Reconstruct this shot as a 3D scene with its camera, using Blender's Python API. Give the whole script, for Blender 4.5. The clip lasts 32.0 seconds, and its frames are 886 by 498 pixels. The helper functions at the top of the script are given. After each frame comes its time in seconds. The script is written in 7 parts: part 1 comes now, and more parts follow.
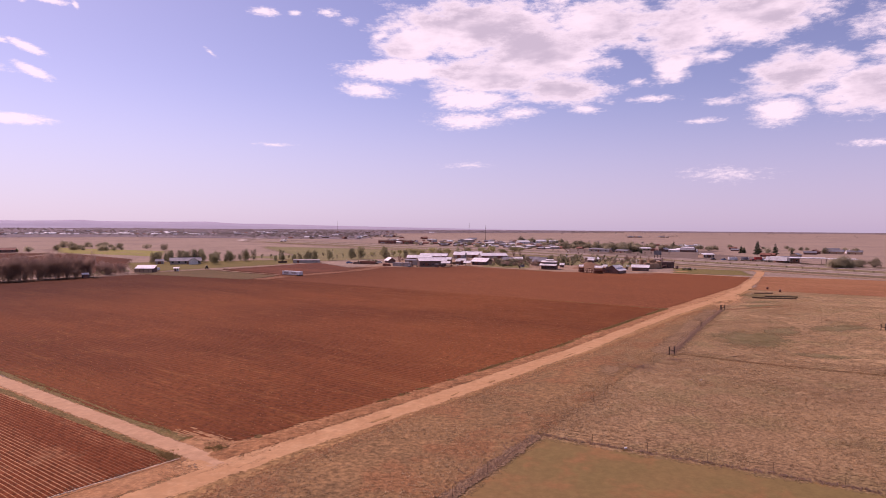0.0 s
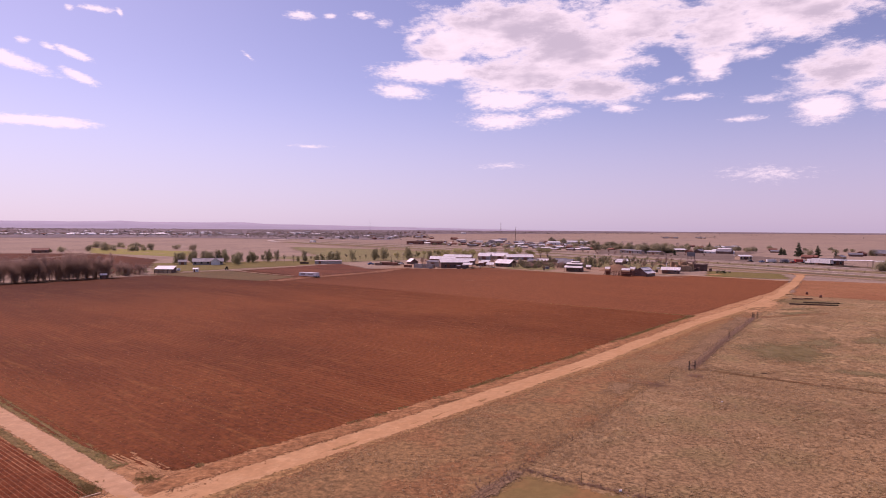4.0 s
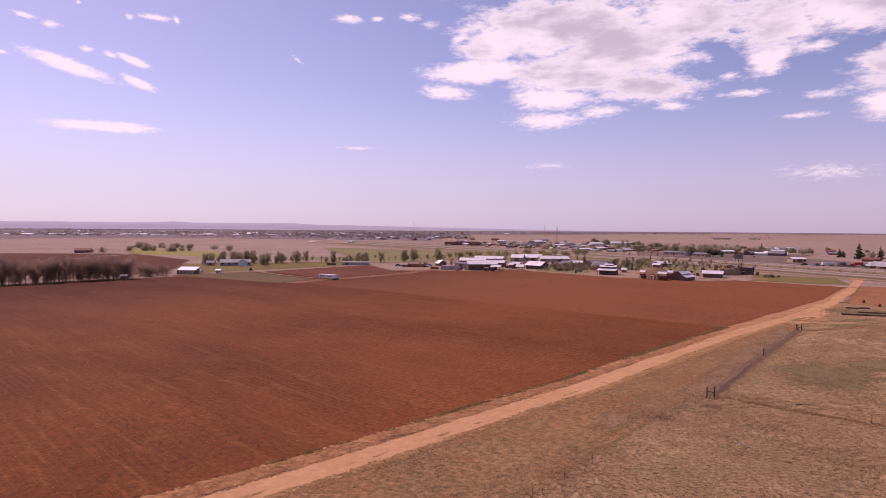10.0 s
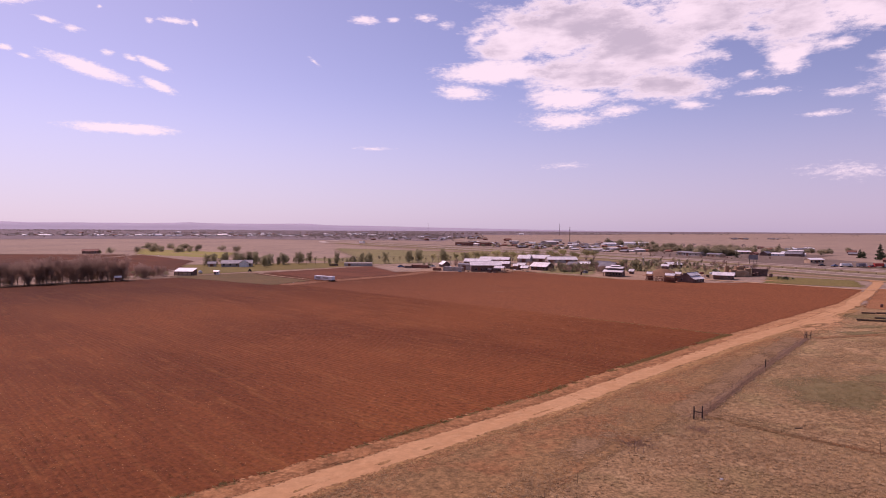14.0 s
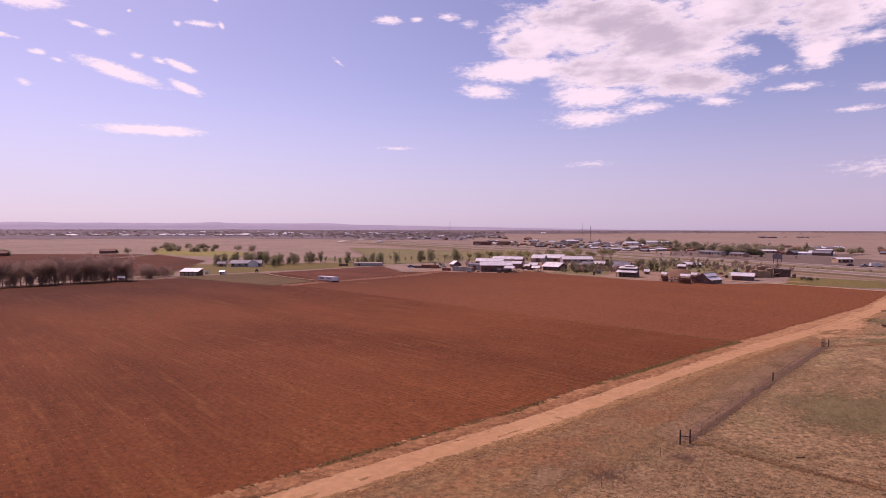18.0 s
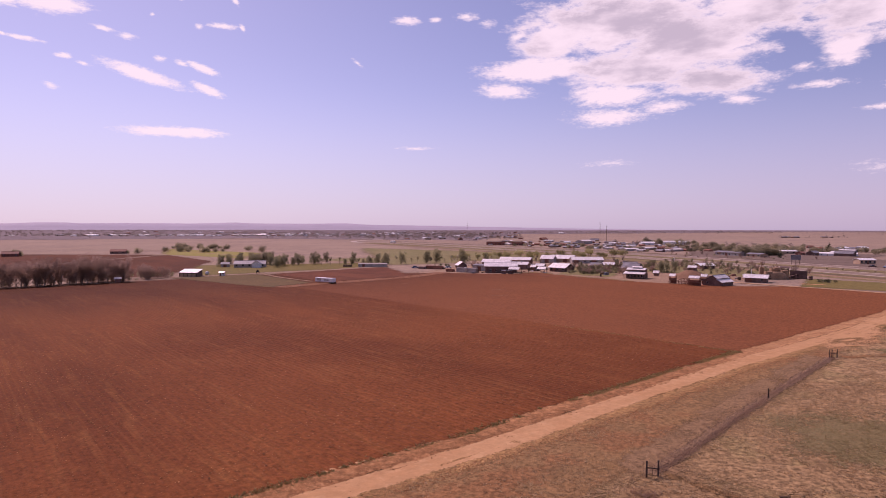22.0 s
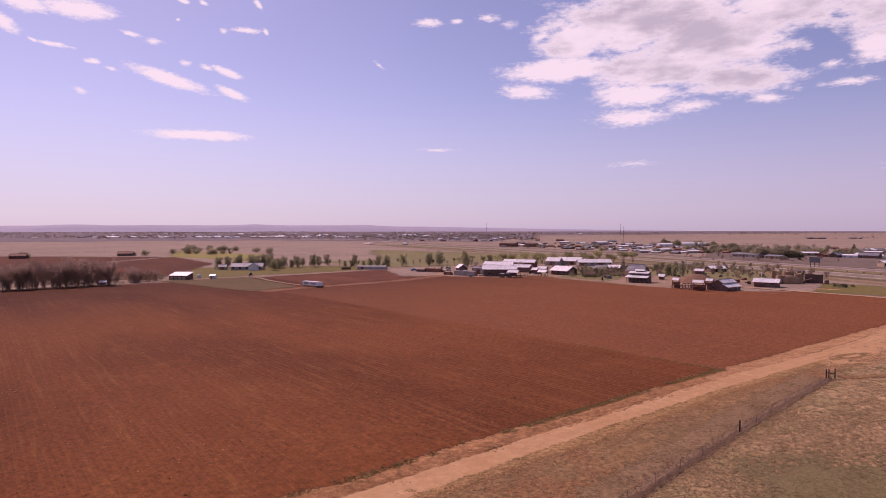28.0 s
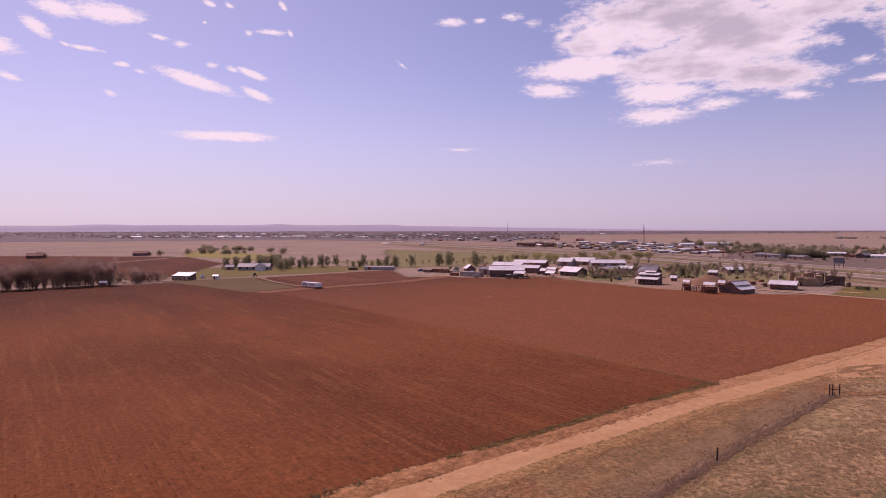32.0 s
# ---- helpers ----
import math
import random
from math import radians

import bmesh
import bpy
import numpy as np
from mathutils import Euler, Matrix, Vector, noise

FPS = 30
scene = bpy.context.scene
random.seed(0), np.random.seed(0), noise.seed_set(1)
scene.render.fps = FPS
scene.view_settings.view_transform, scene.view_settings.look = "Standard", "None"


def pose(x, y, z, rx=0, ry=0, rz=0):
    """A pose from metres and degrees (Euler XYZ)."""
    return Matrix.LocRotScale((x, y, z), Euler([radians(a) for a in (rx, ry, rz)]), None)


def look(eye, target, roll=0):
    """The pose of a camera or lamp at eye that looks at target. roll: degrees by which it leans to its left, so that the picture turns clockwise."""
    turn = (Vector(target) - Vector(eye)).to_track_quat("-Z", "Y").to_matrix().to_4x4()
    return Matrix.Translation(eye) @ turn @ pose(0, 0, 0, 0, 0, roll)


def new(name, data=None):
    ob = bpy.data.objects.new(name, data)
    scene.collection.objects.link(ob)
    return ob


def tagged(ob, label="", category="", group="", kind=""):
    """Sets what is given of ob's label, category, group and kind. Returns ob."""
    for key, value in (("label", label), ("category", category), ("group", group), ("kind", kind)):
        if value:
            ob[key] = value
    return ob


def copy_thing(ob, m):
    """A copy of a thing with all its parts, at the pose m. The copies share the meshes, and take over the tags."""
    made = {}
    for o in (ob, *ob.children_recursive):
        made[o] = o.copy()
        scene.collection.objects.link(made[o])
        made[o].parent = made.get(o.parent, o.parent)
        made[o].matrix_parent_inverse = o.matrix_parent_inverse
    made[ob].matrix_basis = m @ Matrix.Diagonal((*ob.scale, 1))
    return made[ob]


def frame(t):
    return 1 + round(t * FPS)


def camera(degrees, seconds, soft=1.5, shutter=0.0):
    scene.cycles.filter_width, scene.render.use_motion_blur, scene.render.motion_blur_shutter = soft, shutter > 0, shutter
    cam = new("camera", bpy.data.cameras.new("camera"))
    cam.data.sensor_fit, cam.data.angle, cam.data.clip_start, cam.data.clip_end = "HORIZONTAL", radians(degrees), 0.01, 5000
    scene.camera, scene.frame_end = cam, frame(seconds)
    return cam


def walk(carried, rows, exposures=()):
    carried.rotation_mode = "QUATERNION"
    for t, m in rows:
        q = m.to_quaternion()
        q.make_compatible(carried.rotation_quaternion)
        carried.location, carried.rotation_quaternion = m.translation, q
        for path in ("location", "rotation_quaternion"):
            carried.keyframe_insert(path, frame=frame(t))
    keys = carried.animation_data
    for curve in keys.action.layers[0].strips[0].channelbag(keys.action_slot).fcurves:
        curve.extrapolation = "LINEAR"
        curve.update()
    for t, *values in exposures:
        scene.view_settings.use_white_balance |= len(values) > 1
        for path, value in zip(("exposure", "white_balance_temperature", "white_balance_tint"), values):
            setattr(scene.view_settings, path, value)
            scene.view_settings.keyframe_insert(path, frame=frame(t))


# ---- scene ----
cam = camera(71.0, 32.0, soft=0.9)
PATH = [
    (0, 0, 0, 25, 88.035, -0.383, 0),
    (1, 1.74, 2.61, 25, 88.05, -0.384, 0.72),
    (2, 3.47, 5.22, 25.01, 88.066, -0.383, 1.392),
    (3, 5.2, 7.83, 25.01, 88.075, -0.383, 2.128),
    (3.5, 6.07, 9.14, 25.02, 88.075, -0.384, 2.542),
    (5.5, 9.53, 14.35, 25.02, 88.058, -0.393, 4.757),
    (6, 10.39, 15.65, 25.02, 88.057, -0.394, 5.108),
    (7, 12.11, 18.25, 25.03, 88.061, -0.393, 5.548),
    (8, 13.83, 20.84, 25.03, 88.07, -0.389, 6.103),
    (9, 15.54, 23.43, 25.03, 88.084, -0.383, 6.724),
    (10, 17.25, 26.02, 25.03, 88.1, -0.373, 7.306),
    (11, 18.96, 28.6, 25.03, 88.116, -0.359, 7.983),
    (12, 20.66, 31.18, 25.03, 88.128, -0.343, 8.482),
    (13, 22.37, 33.75, 25.03, 88.131, -0.32, 8.684),
    (13.5, 23.22, 35.03, 25.02, 88.128, -0.305, 8.709),
    (15.5, 26.62, 40.16, 25.01, 88.085, -0.209, 9.452),
    (16, 27.47, 41.44, 25.01, 88.075, -0.192, 9.866),
    (17, 29.18, 44, 25, 88.055, -0.162, 10.542),
    (18, 30.89, 46.56, 25, 88.039, -0.135, 10.937),
    (19, 32.61, 49.12, 25, 88.027, -0.112, 11.324),
    (20, 34.33, 51.69, 25, 88.022, -0.094, 11.781),
    (21, 36.05, 54.26, 25, 88.027, -0.08, 12.209),
    (22, 37.78, 56.84, 25.01, 88.042, -0.068, 12.668),
    (23, 39.5, 59.42, 25.01, 88.064, -0.057, 13.033),
    (24, 41.22, 62.01, 25.02, 88.084, -0.042, 13.349),
    (25, 42.93, 64.61, 25.03, 88.105, -0.026, 13.577),
    (25.5, 43.78, 65.9, 25.03, 88.117, -0.017, 13.649),
    (27.5, 47.18, 71.1, 25.05, 88.162, 0.03, 14.398),
    (28, 48.03, 72.39, 25.06, 88.169, 0.039, 14.651),
    (29, 49.72, 74.98, 25.06, 88.176, 0.052, 15.215),
    (30, 51.41, 77.57, 25.07, 88.172, 0.064, 15.871),
    (31, 53.1, 80.15, 25.07, 88.159, 0.075, 16.36),
    (32, 54.79, 82.74, 25.07, 88.138, 0.086, 16.756),
]
walk(cam, [(t, pose(*p)) for t, *p in PATH], exposures=[(0.0, 0.04, 7060, 57), (8.0, 0.02, 7060, 57), (13.0, -0.05, 7060, 57), (24.0, -0.06, 7060, 57), (29.0, -0.15, 7060, 57), (32.0, -0.16, 7060, 57)])

# ---- sky and sun ----
SUN_AZ, SUN_EL = -52.0, 50.0  # degrees right of +y, and above the horizon


def node(nt, kind, *links, **props):
    """Adds a node; links are (input, value or socket)."""
    n = nt.nodes.new(kind)
    if "operation" in props:
        n.operation = props["operation"]
    if "data_type" in props:
        n.data_type, n.blend_type = props["data_type"], props["blend_type"]
    if "interpolation_type" in props:
        n.interpolation_type = props["interpolation_type"]
    for i, v in links:
        if isinstance(v, bpy.types.NodeSocket):
            nt.links.new(v, n.inputs[i])
        else:
            n.inputs[i].default_value = v
    return n


def maths(nt, op, a, b=0.0, c=0.0):
    return node(nt, "ShaderNodeMath", (0, a), (1, b), (2, c), operation=op).outputs[0]


def mixc(nt, f, a, b, blend="MIX"):
    n = node(nt, "ShaderNodeMix", data_type="RGBA", blend_type=blend)
    for i, v in ((0, f), (6, a), (7, b)):
        if isinstance(v, bpy.types.NodeSocket):
            nt.links.new(v, n.inputs[i])
        else:
            n.inputs[i].default_value = v if i == 0 else (*v, 1)
    return n.outputs[2]


def noise_of(nt, vec, scale, detail=4.0, rough=0.55):
    return node(nt, "ShaderNodeTexNoise", ("Vector", vec), ("Scale", scale), ("Detail", detail), ("Roughness", rough)).outputs[0]


def step(nt, v, lo, hi, a=0.0, b=1.0):
    return node(nt, "ShaderNodeMapRange", (0, v), (1, lo), (2, hi), (3, a), (4, b), interpolation_type="SMOOTHSTEP").outputs[0]


# clouds: azimuth and elevation of the middle, half-width and half-height (degrees), strength, slope
CLOUD_BANK = [  # the broad bank
    (3, 17.6, 9.6, 2.9, 1.5, 0), (-2.6, 16.4, 4.4, 1.7, 1.3, 0.1), (8.6, 15.6, 7.4, 3.2, 1.5, 0), (4, 13.6, 7.2, 2.0, 1.35, 0), (10.4, 12.4, 5.4, 1.7, 1.25, -0.05),
    (2.6, 11.6, 4.4, 1.2, 1.15, 0), (-4, 14.0, 6.2, 1.15, 1.4, 0.02), (14.2, 17.6, 6.0, 2.4, 1.3, 0), (20.6, 16.6, 4.0, 2.9, 1.25, 0), (20.2, 13.6, 2.0, 1.5, 1.0, 0.3), (26.2, 17.2, 7.0, 2.6, 1.3, 0),
    (29.6, 12.2, 4.6, 2.2, 1.15, 0.1), (28.2, 9.6, 2.4, 1.4, 1.0, 0), (34.5, 10.6, 4.5, 2.2, 1.15, 0), (39, 14.0, 6.0, 4.0, 1.1, 0), (46, 13, 8, 4.5, 1.1, 0), (12, 23.0, 24, 4.0, 1.3, 0), (38, 20.5, 12, 3.4, 1.2, 0),
]
BANK_SCRAPS = [  # scraps under and beside the bank
    (-7.0, 12.2, 2.9, 0.7, 0.95, -0.05), (2.0, 9.7, 3.9, 0.85, 0.85, 0), (6.6, 10.4, 2.2, 0.7, 0.7, 0), (12.9, 10.5, 1.8, 0.42, 0.65, -0.05), (24.0, 10.6, 1.6, 0.4, 0.5, 0), (17.3, 12.6, 0.9, 0.35, 0.5, 0), (-5.8, 16.8, 1.5, 0.5, 0.7, 0.2), (-8.6, 17.9, 1.0, 0.35, 0.6, 0),
    (18.4, 11.2, 2.2, 0.32, 0.6, 0), (22.6, 9.1, 1.8, 0.28, 0.55, 0), (24.2, 4.7, 3.2, 0.62, 0.34, 0), (2.3, 5.7, 2.2, 0.3, 0.3, 0), (-15, 7.2, 1.6, 0.16, 0.4, 0), (34.6, 6.6, 2.2, 0.35, 0.5, 0), (23.6, 14.2, 1.2, 0.5, 0.5, 0),
]
FAIR_CLOUDS = [  # small clouds over the tree row
    (-38.3, 12.4, 3.7, 0.64, 1.20, -0.24), (-33.2, 11.6, 1.6, 0.46, 1.00, -0.33), (-36.0, 8.0, 4.7, 0.52, 1.15, 0.00), (-33.6, 13.3, 1.5, 0.40, 0.95, -0.29),
    (-35.3, 13.6, 0.7, 0.25, 0.70, -0.15), (-37.0, 13.8, 0.6, 0.29, 0.65, 0.00), (-43.8, 13.2, 0.7, 0.24, 0.80, 0.00), (-42.5, 12.8, 0.6, 0.19, 0.60, -0.21),
    (-41.1, 15.6, 0.9, 0.23, 0.80, -0.15), (-39.4, 15.2, 0.7, 0.24, 0.55, 0.00), (-46.5, 14.1, 1.4, 0.22, 0.80, -0.05), (-47.8, 14.2, 0.4, 0.18, 0.70, -0.33),
    (-44.8, 10.9, 0.7, 0.28, 0.70, -0.21), (-44.9, 16.9, 3.2, 0.89, 1.10, 0.00), (-48.3, 16.7, 2.1, 0.69, 1.00, -0.11), (-49.7, 15.2, 1.2, 0.65, 1.00, -0.44),
    (-32.0, 16.8, 1.5, 0.29, 0.80, 0.00), (-33.9, 16.6, 0.4, 0.29, 0.70, 0.00), (-30.4, 16.8, 0.3, 0.30, 0.70, -0.56), (-31.0, 18.9, 0.5, 0.38, 0.80, -0.73),
    (-37.5, 17.1, 0.2, 0.14, 0.55, 0.00), (-37.1, 18.6, 0.6, 0.29, 0.75, -0.29), (-35.5, 18.6, 0.4, 0.23, 0.65, -0.36), (-52.5, 13.6, 2.1, 0.76, 1.00, -0.11),
    (-51.5, 11.4, 0.9, 0.35, 0.80, -0.24),
    (-16.0, 18.2, 1.5, 0.45, 0.85, 0), (-13.4, 18.3, 0.7, 0.26, 0.75, 0), (-10.6, 18.5, 1.2, 0.4, 0.75, 0), (-20.5, 14.6, 0.5, 0.2, 0.45, -0.6),
]
CLOUDS = CLOUD_BANK + BANK_SCRAPS + FAIR_CLOUDS

world = bpy.data.worlds.new("sky")
scene.world = world
world.use_nodes = True
nt = world.node_tree
nt.nodes.clear()
out = nt.nodes.new("ShaderNodeOutputWorld")
sky = node(nt, "ShaderNodeTexSky")
sky.sky_type, sky.sun_disc = "NISHITA", False
sky.sun_elevation, sky.sun_rotation = radians(SUN_EL), radians(SUN_AZ)
sky.altitude, sky.air_density, sky.dust_density, sky.ozone_density = 1500.0, 1.0, 2.2, 2.2
way = node(nt, "ShaderNodeTexCoord").outputs["Generated"]
xyz = node(nt, "ShaderNodeSeparateXYZ", (0, way)).outputs
az = maths(nt, "MULTIPLY", maths(nt, "ARCTAN2", xyz[0], xyz[1]), 57.2958)
el = maths(nt, "MULTIPLY", maths(nt, "ARCSINE", xyz[2]), 57.2958)
flat = node(nt, "ShaderNodeCombineXYZ", (0, az), (1, maths(nt, "MULTIPLY", el, 2.6))).outputs[0]
puff = noise_of(nt, flat, 0.34, 9.0, 0.68)
lump = noise_of(nt, flat, 0.13, 5.0, 0.55)
field, broad = -1.0, -1.0
for ca, ce, ra, re, amp, sl in CLOUDS:
    dx = maths(nt, "DIVIDE", maths(nt, "SUBTRACT", az, ca), ra)
    up = maths(nt, "SUBTRACT", el, ce)
    dy = maths(nt, "DIVIDE", maths(nt, "SUBTRACT", up, maths(nt, "MULTIPLY", dx, ra * sl)) if sl else up, re)
    d = maths(nt, "SQRT", maths(nt, "ADD", maths(nt, "MULTIPLY", dx, dx), maths(nt, "MULTIPLY", dy, dy)))
    part_ = maths(nt, "MULTIPLY", maths(nt, "SUBTRACT", 1.0, d), amp)
    field = maths(nt, "MAXIMUM", field, part_)
    if re > 1.5:
        broad = maths(nt, "MAXIMUM", broad, part_)
wisp = noise_of(nt, flat, 1.5, 6.0, 0.7)
thick = maths(nt, "ADD", maths(nt, "ADD", field, maths(nt, "MULTIPLY", maths(nt, "SUBTRACT", puff, 0.5), step(nt, broad, -0.6, 0.1, 1.0, 2.4))), maths(nt, "MULTIPLY", maths(nt, "SUBTRACT", wisp, 0.52), step(nt, broad, -0.6, 0.1, 1.3, 0.45)))
cover = step(nt, thick, -0.1, 0.62)
grey = maths(nt, "MULTIPLY", step(nt, maths(nt, "ADD", broad, maths(nt, "MULTIPLY", maths(nt, "SUBTRACT", puff, 0.5), 2.2)), 0.25, 1.1), step(nt, lump, 0.34, 0.58))
cloud = mixc(nt, grey, (8.6, 9.2, 9.1), (5.1, 5.5, 5.9))
haze = mixc(nt, step(nt, el, 13.0, 0.0, 0.0, 0.68), mixc(nt, 1.0, sky.outputs[0], (1.13, 1.1, 1.1), "MULTIPLY"), mixc(nt, step(nt, az, -45.0, 40.0), (4.7, 5.95, 7.4), (4.35, 4.7, 6.35)))
mixed = mixc(nt, maths(nt, "MULTIPLY", cover, 0.92), haze, cloud)
nt.links.new(node(nt, "ShaderNodeBackground", (0, mixed), (1, 0.1)).outputs[0], out.inputs[0])

sun = new("sun", bpy.data.lights.new("sun", "SUN"))
sun.data.energy, sun.data.angle, sun.data.color = 3.4, radians(0.53), (1.0, 0.94, 0.87)
a, e = radians(SUN_AZ), radians(SUN_EL)
sun.matrix_world = look((0, 0, 300), (-math.sin(a) * math.cos(e), -math.cos(a) * math.cos(e), 300 - math.sin(e)))


# ---- materials ----
def soft_rim(nt, bs, pos):
    """Lets a surface thin out in ragged patches where its rim is marked."""
    mark = node(nt, "ShaderNodeAttribute")
    mark.attribute_name = "rim"
    n = maths(nt, "ADD", maths(nt, "MULTIPLY", noise_of(nt, pos, 2.4, 5, 0.8), 0.6), maths(nt, "MULTIPLY", noise_of(nt, pos, 0.3, 3, 0.6), 0.4))
    left = maths(nt, "SUBTRACT", mark.outputs["Fac"], maths(nt, "MULTIPLY", step(nt, n, 0.38, 0.62), 0.85))
    gone = step(nt, left, 0.06, 0.4)
    mx = node(nt, "ShaderNodeMixShader", (0, gone), (1, bs.outputs[0]), (2, node(nt, "ShaderNodeBsdfTransparent").outputs[0]))
    nt.links.new(mx.outputs[0], nt.nodes["Material Output"].inputs[0])


def coat(name, a, b, scale=0.6, rough=0.85, bump=0.25, metal=0.0, fine=9.0, lo=0.38, hi=0.62, where="Object", spec=0.3, spread=0.0, thin=0.0):
    """A surface of two colours in large stains and fine grain."""
    m = bpy.data.materials.new(name)
    m.use_nodes = True
    nt = m.node_tree
    bs = nt.nodes["Principled BSDF"]
    if where == "World":
        vec = node(nt, "ShaderNodeNewGeometry").outputs["Position"]
    else:
        vec = node(nt, "ShaderNodeTexCoord").outputs["Object"]
    big = noise_of(nt, vec, scale, 4)
    small = noise_of(nt, vec, scale * fine, 5, 0.65)
    col = mixc(nt, step(nt, big, lo, hi), a, b)
    col = mixc(nt, 1.0, col, mixc(nt, step(nt, small, 0.25, 0.75), (0.72, 0.72, 0.72), (1.25, 1.25, 1.25)), "MULTIPLY")
    if spread:
        r = node(nt, "ShaderNodeObjectInfo").outputs["Random"]
        g = step(nt, r, 0.0, 1.0, 1 - spread, 1 + spread)
        col = mixc(nt, 1.0, col, node(nt, "ShaderNodeCombineColor", (0, g), (1, g), (2, g)).outputs[0], "MULTIPLY")
    nt.links.new(col, bs.inputs["Base Color"])
    nt.links.new(maths(nt, "ADD", rough - 0.08, maths(nt, "MULTIPLY", small, 0.16)), bs.inputs["Roughness"])
    bs.inputs["Metallic"].default_value = metal
    bs.inputs["Specular IOR Level"].default_value = spec
    if bump:
        b_ = node(nt, "ShaderNodeBump", ("Strength", bump), ("Distance", 0.05), ("Height", small))
        nt.links.new(b_.outputs[0], bs.inputs["Normal"])
    if thin:
        tr = node(nt, "ShaderNodeBsdfTranslucent", (0, col))
        mx = node(nt, "ShaderNodeMixShader", (0, thin), (1, bs.outputs[0]), (2, tr.outputs[0]))
        nt.links.new(mx.outputs[0], nt.nodes["Material Output"].inputs[0])
    return m


D = Vector((0.62, 0.7846))      # along the farm road
N = Vector((-0.7846, 0.62))     # to its left, into the ploughed field
CORNER = Vector((-24.0, 71.1))  # the field's corner at the crossing


def at_uw(u, w):
    p = CORNER + D * u + N * w
    return p.x, p.y


ROW_GAP, ROW_SKEW = 0.46, 0.046  # the drilled field's rows, metres apart, and how far they turn from the road's normal


def soil(name, a, b, c, streak=0.5, patch=0.012, ridge=0.0, crest=0.0, cloud_shade=0.0, skew=0.0):
    """Ploughed earth: large stains, streaks along the rows, clods, optionally a painted cloud shadow."""
    m = bpy.data.materials.new(name)
    m.use_nodes = True
    nt = m.node_tree
    bs = nt.nodes["Principled BSDF"]
    pos = node(nt, "ShaderNodeNewGeometry").outputs["Position"]
    x = node(nt, "ShaderNodeVectorMath", (0, pos), (1, (D.x, D.y, 0)), operation="DOT_PRODUCT").outputs["Value"]
    y = node(nt, "ShaderNodeVectorMath", (0, pos), (1, (N.x, N.y, 0)), operation="DOT_PRODUCT").outputs["Value"]
    rows = node(nt, "ShaderNodeCombineXYZ", (0, maths(nt, "MULTIPLY", x, 0.55)), (1, maths(nt, "MULTIPLY", y, 0.035))).outputs[0]
    wide = node(nt, "ShaderNodeCombineXYZ", (0, maths(nt, "MULTIPLY", x, 0.055)), (1, maths(nt, "MULTIPLY", y, 0.012))).outputs[0]
    big = noise_of(nt, pos, patch, 4, 0.55)
    band = noise_of(nt, wide, 1.0, 3, 0.5)
    line = noise_of(nt, rows, 1.0, 3, 0.7)
    clod = noise_of(nt, pos, 1.5, 6, 0.78)
    mid = noise_of(nt, pos, 0.14, 5, 0.6)
    col = mixc(nt, step(nt, maths(nt, "ADD", maths(nt, "MULTIPLY", big, 0.55), maths(nt, "MULTIPLY", band, 0.45)), 0.4, 0.6), a, b)
    col = mixc(nt, maths(nt, "MULTIPLY", step(nt, line, 0.5, 0.72), streak), col, c)
    col = mixc(nt, maths(nt, "MULTIPLY", step(nt, mid, 0.55, 0.75), 0.45), col, c)
    if ridge:
        # ridge crests painted paler, as the ridges' own shading comes out weak
        run = maths(nt, "ADD", x, maths(nt, "MULTIPLY", maths(nt, "SUBTRACT", y, CORNER.dot(N)), skew)) if skew else x
        ph = maths(nt, "FRACT", maths(nt, "DIVIDE", maths(nt, "SUBTRACT", run, CORNER.dot(D) - (6.8 if skew else 8.38)), ridge))
        off = maths(nt, "ABSOLUTE", maths(nt, "SUBTRACT", ph, 0.5))
        worn = step(nt, noise_of(nt, wide, 1.7, 3, 0.6), 0.38, 0.62, 0.25, 1.0)
        col = mixc(nt, maths(nt, "MULTIPLY", maths(nt, "MULTIPLY", step(nt, off, 0.32, 0.48), worn), crest), col, c)
    if crest and cloud_shade:
        # beyond a break in the rows the soil is smoother and paler
        col = mixc(nt, step(nt, x, CORNER.dot(D) + 146.5, CORNER.dot(D) + 149, 0.0, 0.62), col, (0.232, 0.085, 0.036))
    if cloud_shade:
        # painted cloud shadow: the soil colour darkens towards the tree row
        shade_y = maths(nt, "ADD", y, maths(nt, "MULTIPLY", big, 90.0))
        col = mixc(nt, 1.0, col, mixc(nt, maths(nt, "MULTIPLY", step(nt, shade_y, CORNER.dot(N) + 150, CORNER.dot(N) + 300), cloud_shade), (1, 1, 1), (.45, .45, .5)), "MULTIPLY")
    col = mixc(nt, 1.0, col, mixc(nt, step(nt, clod, 0.25, 0.75), (0.52, 0.52, 0.52), (1.42, 1.42, 1.42)), "MULTIPLY")
    nt.links.new(col, bs.inputs["Base Color"])
    bs.inputs["Roughness"].default_value = 0.95
    bs.inputs["Specular IOR Level"].default_value = 0.1
    nt.links.new(node(nt, "ShaderNodeBump", ("Strength", 0.8), ("Distance", 0.12), ("Height", clod)).outputs[0], bs.inputs["Normal"])
    soft_rim(nt, bs, pos)
    return m


